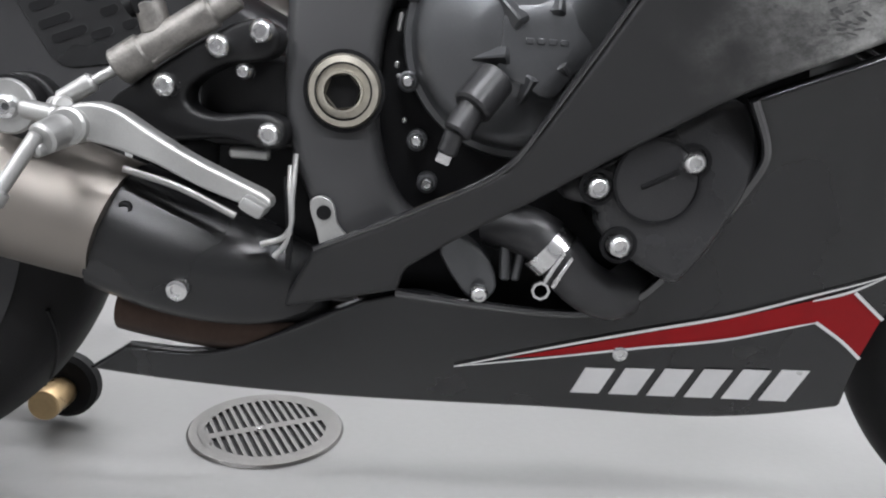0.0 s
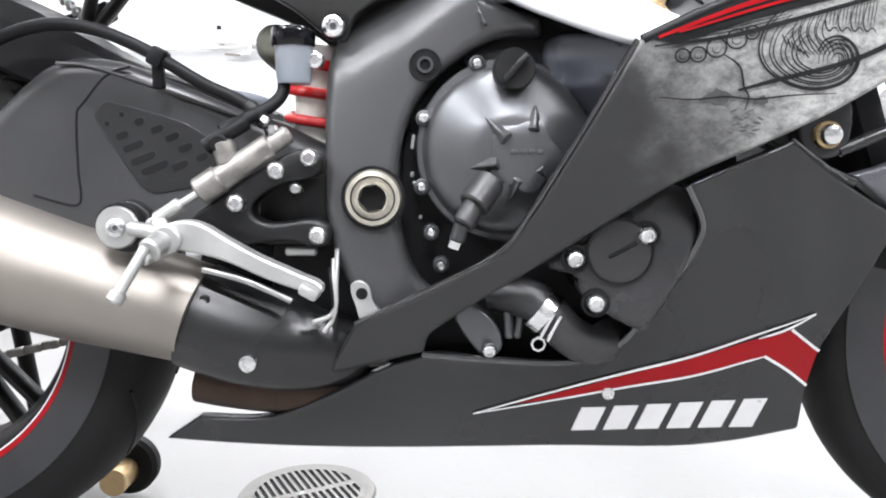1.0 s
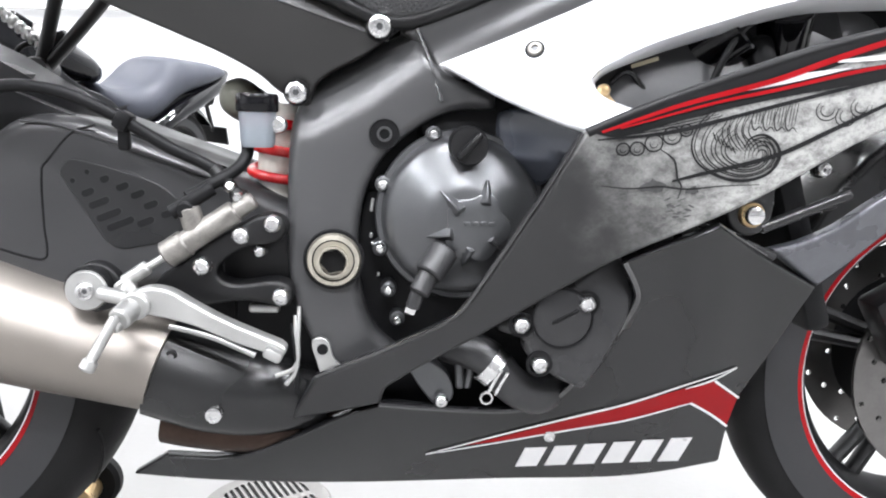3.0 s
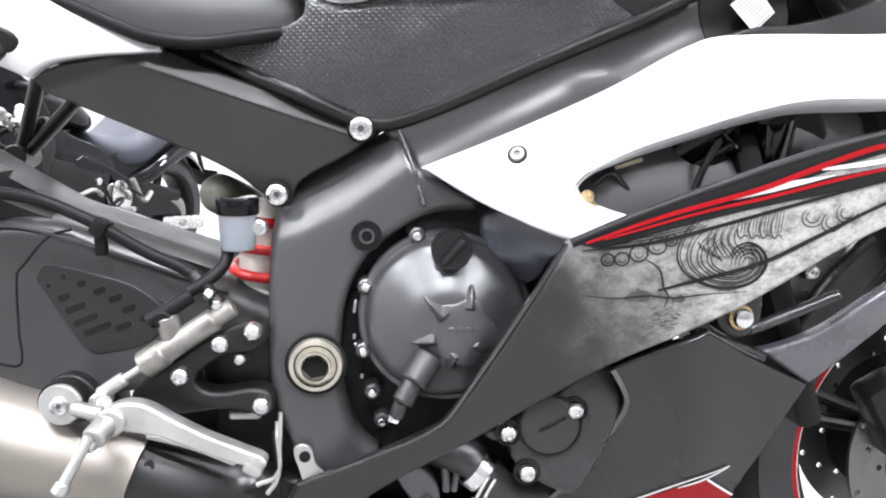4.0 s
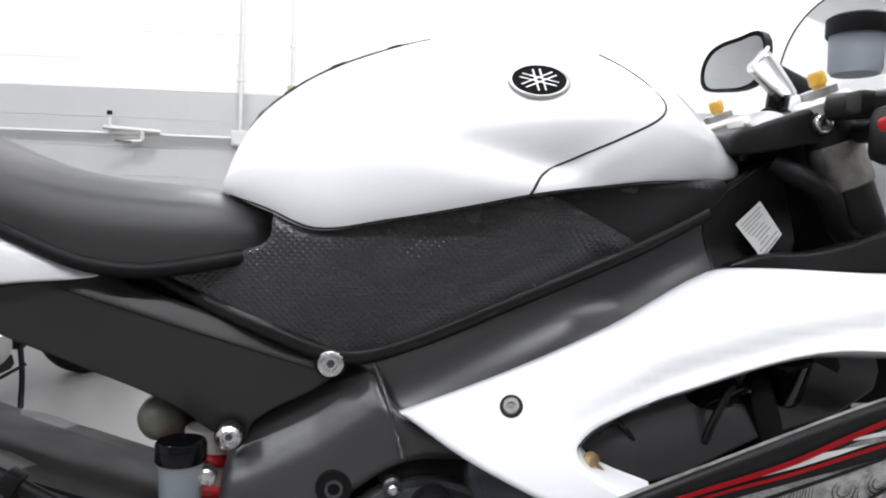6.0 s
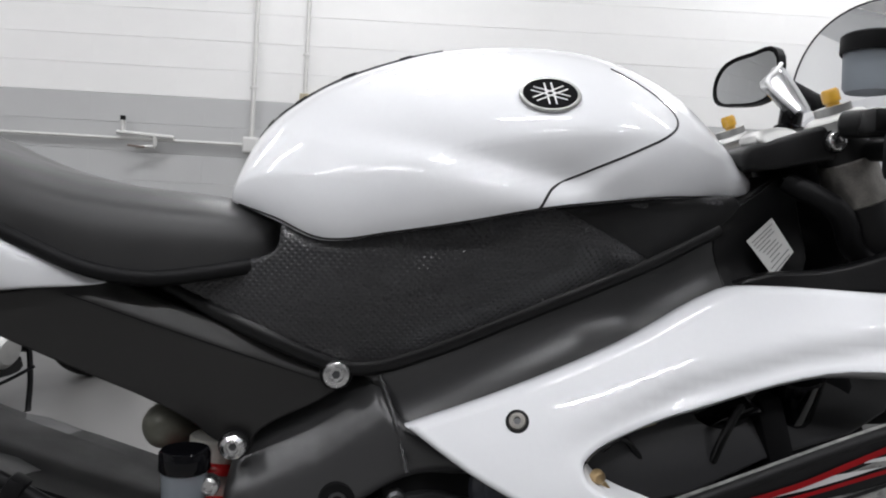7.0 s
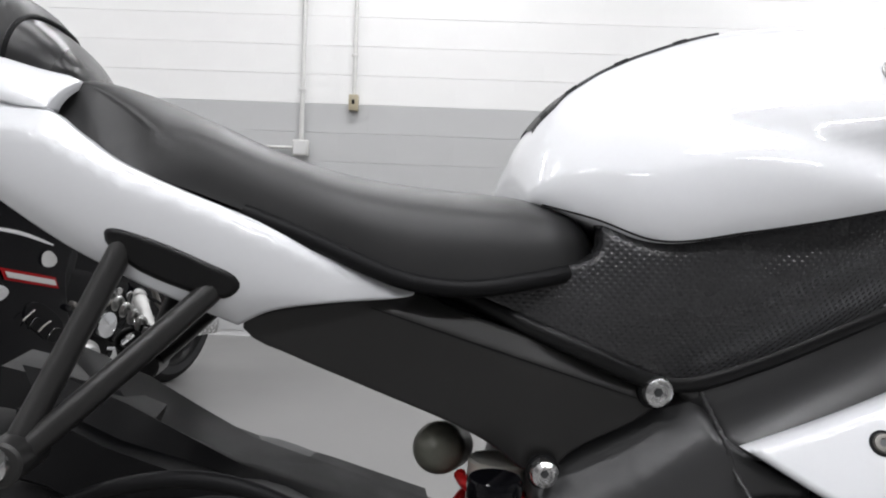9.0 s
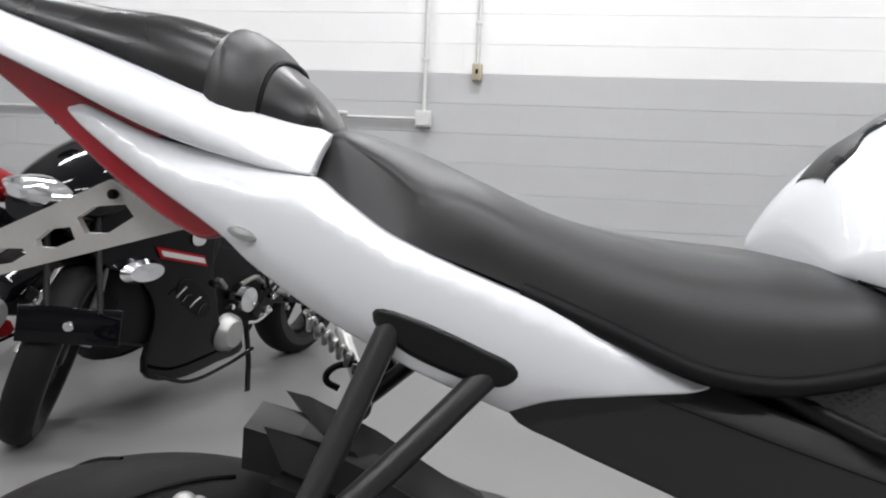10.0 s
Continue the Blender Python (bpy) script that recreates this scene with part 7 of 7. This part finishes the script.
    part("seat_frame", panel([(-0.2, 0.7), (0.2, 0.66), (0.5, 0.62), (0.52, 0.42), (0.42, 0.4), (0.36, 0.52), (0.1, 0.6)], lambda px, pz: 0.1, 0.03, 0.008, 0.06, 3), BLACK, b)
    # Black box added to fill and darken the inside of the fairing.
    part("inner_fairing", box(0.44, 0.34, 0.5, pose(1.06, 0, 0.52, 0, -14, 0), 0.05), BLACK, b)
    random.seed(7)
    for k in range(46):
        cx, cz, s = random.uniform(0.3, 0.94), random.uniform(0.28, 0.6), random.choice((-1, 1))
        q = Vector((cx, s * random.uniform(0.15, 0.235), cz))
        if k % 3 == 0:
            part("fitting", rod(q, q + Vector((0, 0.014 * s, 0)), random.uniform(0.008, 0.02), seg=10), random.choice((STEEL, CHROME, ALU)), b)
        elif k % 3 == 1:
            part("pipe_run", tube([q, q + Vector((0.06, 0.01 * s, random.uniform(-0.05, 0.06))), q + Vector((0.13, 0, random.uniform(-0.1, 0.1)))], random.uniform(0.005, 0.012), 4, 8), random.choice((GLOSSBLACK, BLACK, CAST)), b)
        else:
            part("engine_lug", box(random.uniform(0.02, 0.06), 0.03, random.uniform(0.015, 0.05), Matrix.Translation(q) @ pose(0, 0, 0, 0, random.uniform(-60, 60), 0), 0.006), random.choice((GLOSSBLACK, DARKER, CAST)), b)
    for sd in (-1, 1):
        part("pivot_plate", panel([(0.34, 0.48), (0.42, 0.54), (0.56, 0.6), (0.7, 0.62), (0.66, 0.5), (0.6, 0.34), (0.46, 0.3), (0.4, 0.4)], lambda px, pz: -0.155, 0.03, 0.01, 0.06, 4), GLOSSBLACK, b, "gloss black frame plate").scale = (1, sd, 1)
        part("swingarm_beam", panel([(-0.05, 0.33), (0.1, 0.42), (0.36, 0.5), (0.52, 0.48), (0.5, 0.36), (0.2, 0.3), (0.0, 0.25)], lambda px, pz: -0.128, 0.03, 0.012, 0.05, 4), GLOSSBLACK, b, "gloss black swingarm beam").scale = (1, sd, 1)
        part("fairing_edge", tube([(0.66, sd * 0.236, 0.205), (0.8, sd * 0.226, 0.165), (1.0, sd * 0.222, 0.146), (1.15, sd * 0.21, 0.2)], 0.007, 5, 8), GLOSSBLACK, b)
        vent = part("side_vent", panel([(0.93, 0.42), (1.0, 0.5), (1.08, 0.53), (1.1, 0.48), (1.04, 0.42), (0.97, 0.38)], lambda px, pz: -0.236 + 0.5 * max(0, px - 0.95) ** 2 + 0.6 * max(0, 0.45 - pz) ** 2, 0.004, 0.002, 0.04, 3), BLACK, b, "dark vent in the side fairing")
        vent.scale = (1, sd, 1)
        for q, (vx, vz) in enumerate(((0.96, 0.43), (1.0, 0.46), (1.045, 0.475), (1.07, 0.505))):
            part("vent_fin", tube([(vx, -0.238 + 0.4 * max(0, vx - 0.95) ** 2, vz), (vx + 0.03, -0.24, vz - 0.012 * (q % 2)), (vx + 0.05, -0.238, vz - 0.03)], 0.0035, 3, 6), (GLOSSBLACK, CAST)[q % 2], vent)
        part("name_spot", panel([(1.0, 0.66), (1.03, 0.7), (1.06, 0.69), (1.05, 0.65)], lambda px, pz: -0.238 + 0.5 * max(0, px - 0.95) ** 2, 0.001, 0, 0.05, 3), PAPER, b, "small white spot").scale = (1, sd, 1)
        part("shift_lever", tube([(0.5, sd * 0.19, 0.33), (0.6, sd * 0.2, 0.3), (0.68, sd * 0.21, 0.31)], 0.008, 4, 8), CHROME, b)
        part("heel_plate", panel([(0.4, 0.42), (0.46, 0.52), (0.52, 0.5), (0.5, 0.4)], lambda px, pz: -0.185, 0.006, 0.002, 0, 3), STEEL, b, "bright heel plate").scale = (1, sd, 1)
    part("kickstand", tube([(0.6, 0.14, 0.3), (0.62, 0.19, 0.15), (0.64, 0.215, 0.05), (0.66, 0.23, 0.018), (0.72, 0.235, 0.012)], 0.011), BLACK, b, "black side stand")
    part("muffler", rod((0.4, -0.14, 0.32), (0.0, -0.2, 0.5), 0.05, 0.06, 32), STEEL, b)
    part("plate_holder", join(rod((-0.3, 0, 0.69), (-0.4, 0, 0.5), 0.012), box(0.01, 0.18, 0.1, pose(-0.41, 0, 0.48, 0, 20, 0), 0.003)), DARKER, b)
    part("rear_shock", tube([(0.3 + 0.028 * math.cos(1.2 * k), 0.05 + 0.028 * math.sin(1.2 * k), 0.4 + 0.005 * k) for k in range(40)], 0.005, 2, 6), CAST, b)
    for k in range(6):
        part("chain_side", rod((0.05 + 0.07 * k, 0.11, 0.36 + 0.012 * k), (0.11 + 0.07 * k, 0.11, 0.372 + 0.012 * k), 0.006, seg=8), CAST, b)
    return b


parked_bike("gloss black sport motorcycle on its side stand with a red patch", GLOSSBLACK, RED, -111, -1.18, 3.1, -6)
parked_bike("red and black sport motorcycle parked in the row behind", RED, GLOSSBLACK, -111, -2.22, 3.2, -6)

# ---- wall fittings ----
def on_wall(x, z, d=0.0):
    """World place x along the wall, z up, d out from it towards the room."""
    return WALL @ Vector((x, -d, z))


def wall_rod(a, b, r, d):
    return rod(on_wall(a[0], a[1], d), on_wall(b[0], b[1], d), r, seg=16)


cond = thing("conduit", "pale painted electrical conduit with a square box on the wall", "conduit")
part("riser", wall_rod((-0.36, 1.39), (-0.36, 3.88), 0.016, 0.03), CONDUIT, cond)
part("junction_box", box(0.11, 0.06, 0.11, WALL @ pose(-0.36, -0.034, 1.345), 0.006), CONDUIT, cond, "pale square junction box")
part("box_cover", box(0.09, 0.004, 0.09, WALL @ pose(-0.36, -0.066, 1.345), 0.002, 1), PLAIN, cond)
part("run", wall_rod((-0.41, 1.345), (-4.6, 1.345), 0.012, 0.03), CONDUIT, cond)
for z in (1.75, 2.4, 3.1):
    part("pipe_strap", box(0.05, 0.012, 0.02, WALL @ pose(-0.36, -0.04, z), 0.003), CONDUIT, cond)
cond2 = thing("conduit", "pale thin conduit ending in a tan switch box", "conduit")
part("riser", wall_rod((0.0, 1.71), (0.0, 3.88), 0.014, 0.026), CONDUIT, cond2)
part("switch_box", box(0.065, 0.05, 0.11, WALL @ pose(0.0, -0.03, 1.672), 0.005), BOXTAN, cond2, "tan metal switch box")
part("switch", box(0.018, 0.012, 0.03, WALL @ pose(0.0, -0.058, 1.675), 0.003), BLACK, cond2)
for z in (2.0, 2.6):
    part("pipe_strap", box(0.045, 0.012, 0.02, WALL @ pose(0, -0.036, z), 0.003), CONDUIT, cond2)
valve = thing("wall_pipe", "pale pipe fitting with a small lever on the wall", "pipe")
part("upper_pipe", wall_rod((-1.3, 1.385), (-0.9, 1.365), 0.015, 0.06), CONDUIT, valve)
part("drop", wall_rod((-1.03, 1.375), (-1.03, 1.3), 0.014, 0.06), CONDUIT, valve)
part("elbow", wall_rod((-1.03, 1.295), (-1.16, 1.285), 0.014, 0.06), CONDUIT, valve)
part("lever", box(0.12, 0.02, 0.014, WALL @ pose(-1.15, -0.085, 1.29, 0, 4, 0), 0.004), mat("rusty_lever", (0.17, 0.13, 0.11), 0.6, 0.2, 0.3, 40), valve, "rust-coloured lever")
part("stub", wall_rod((-1.26, 1.38), (-1.26, 1.48), 0.014, 0.06), CONDUIT, valve)
part("stub_cap", wall_rod((-1.26, 1.47), (-1.26, 1.5), 0.018, 0.06), BLACK, valve)
part("wall_plate", box(0.03, 0.06, 0.03, WALL @ pose(-1.26, -0.034, 1.385), 0.004), CONDUIT, valve)

# ---- ceiling lights ----
first = None
for x, y in TUBES:
    if first is None:
        first = thing("ceiling_light", "white twin-tube ceiling light, lit", "ceiling light", x, y, 3.9, "ceiling tube lights")
        part("housing", box(1.7, 0.26, 0.05, pose(0, 0, -0.026), 0.008), PLAIN, first)
        for s in (-0.06, 0.06):
            t_ = rod((-0.8, s, -0.066), (0.8, s, -0.066), 0.013, seg=12)
            part("tube", t_, TUBE, first, "lit fluorescent tube")
    else:
        copy_thing(first, pose(x, y, 3.9))

# ---- wall blocks ----
def block_mesh(name, w, h, material):
    bm = bmesh.new()
    b = 0.0018
    f = [bm.verts.new((sx * (w / 2 - 0.00006), 0, sz * (h / 2 - b))) for sx, sz in ((-1, -1), (1, -1), (1, 1), (-1, 1))]
    m_ = [bm.verts.new((sx * w / 2, 0.0012, sz * h / 2)) for sx, sz in ((-1, -1), (1, -1), (1, 1), (-1, 1))]
    k = [bm.verts.new((sx * w / 2, 0.02, sz * h / 2)) for sx, sz in ((-1, -1), (1, -1), (1, 1), (-1, 1))]
    bm.faces.new(f)
    for i in range(4):
        j = (i + 1) % 4
        bm.faces.new((f[i], m_[i], m_[j], f[j]))
        bm.faces.new((m_[i], k[i], k[j], m_[j]))
    bmesh.ops.recalc_face_normals(bm, faces=bm.faces[:])
    me = bpy.data.meshes.new(name)
    bm.to_mesh(me)
    bm.free()
    me.materials.append(material)
    return me


COURSE, LONG, EDGE = 0.203, 0.406, 1.663
MW, MG = block_mesh("block", LONG - 0.0002, COURSE - 0.0016, BLOCKW), block_mesh("block", LONG - 0.0002, COURSE - 0.0016, BLOCKG)
far = {"white": [], "grey": []}
for r in range(-8, 11):
    z = EDGE + (r + 0.5) * COURSE
    for c in range(-15, 18):
        x = (c + 0.5 * (r % 2)) * LONG + 0.1
        if -3.6 < x < 3.7 and z < 2.75 and z > 0.4:
            o = new("block", MW if r >= 0 else MG)
            o.parent = wall_north
            o.matrix_basis = WALL @ pose(x, -0.002 + 0.0003 * math.sin(7.1 * c + 3.3 * r), z)
        else:
            far["white" if r >= 0 else "grey"].append((x, z))
for key, material in (("white", BLOCKW), ("grey", BLOCKG)):
    V, F = [], []
    for x, z in far[key]:
        i = len(V)
        V += [WALL @ Vector((x + sx * 0.202, -0.002, z + sz * 0.1)) for sx, sz in ((-1, -1), (1, -1), (1, 1), (-1, 1))]
        V += [WALL @ Vector((x + sx * 0.2024, 0.01, z + sz * 0.1003)) for sx, sz in ((-1, -1), (1, -1), (1, 1), (-1, 1))]
        F += [(i, i + 1, i + 2, i + 3)] + [(i + k, i + 4 + k, i + 4 + (k + 1) % 4, i + (k + 1) % 4) for k in range(4)]
    me = bpy.data.meshes.new("blocks")
    me.from_pydata([tuple(v) for v in V], [], F)
    me.materials.append(material)
    o = new("blocks", me)
    o.parent = wall_north
    tagged(o, kind="stuff")
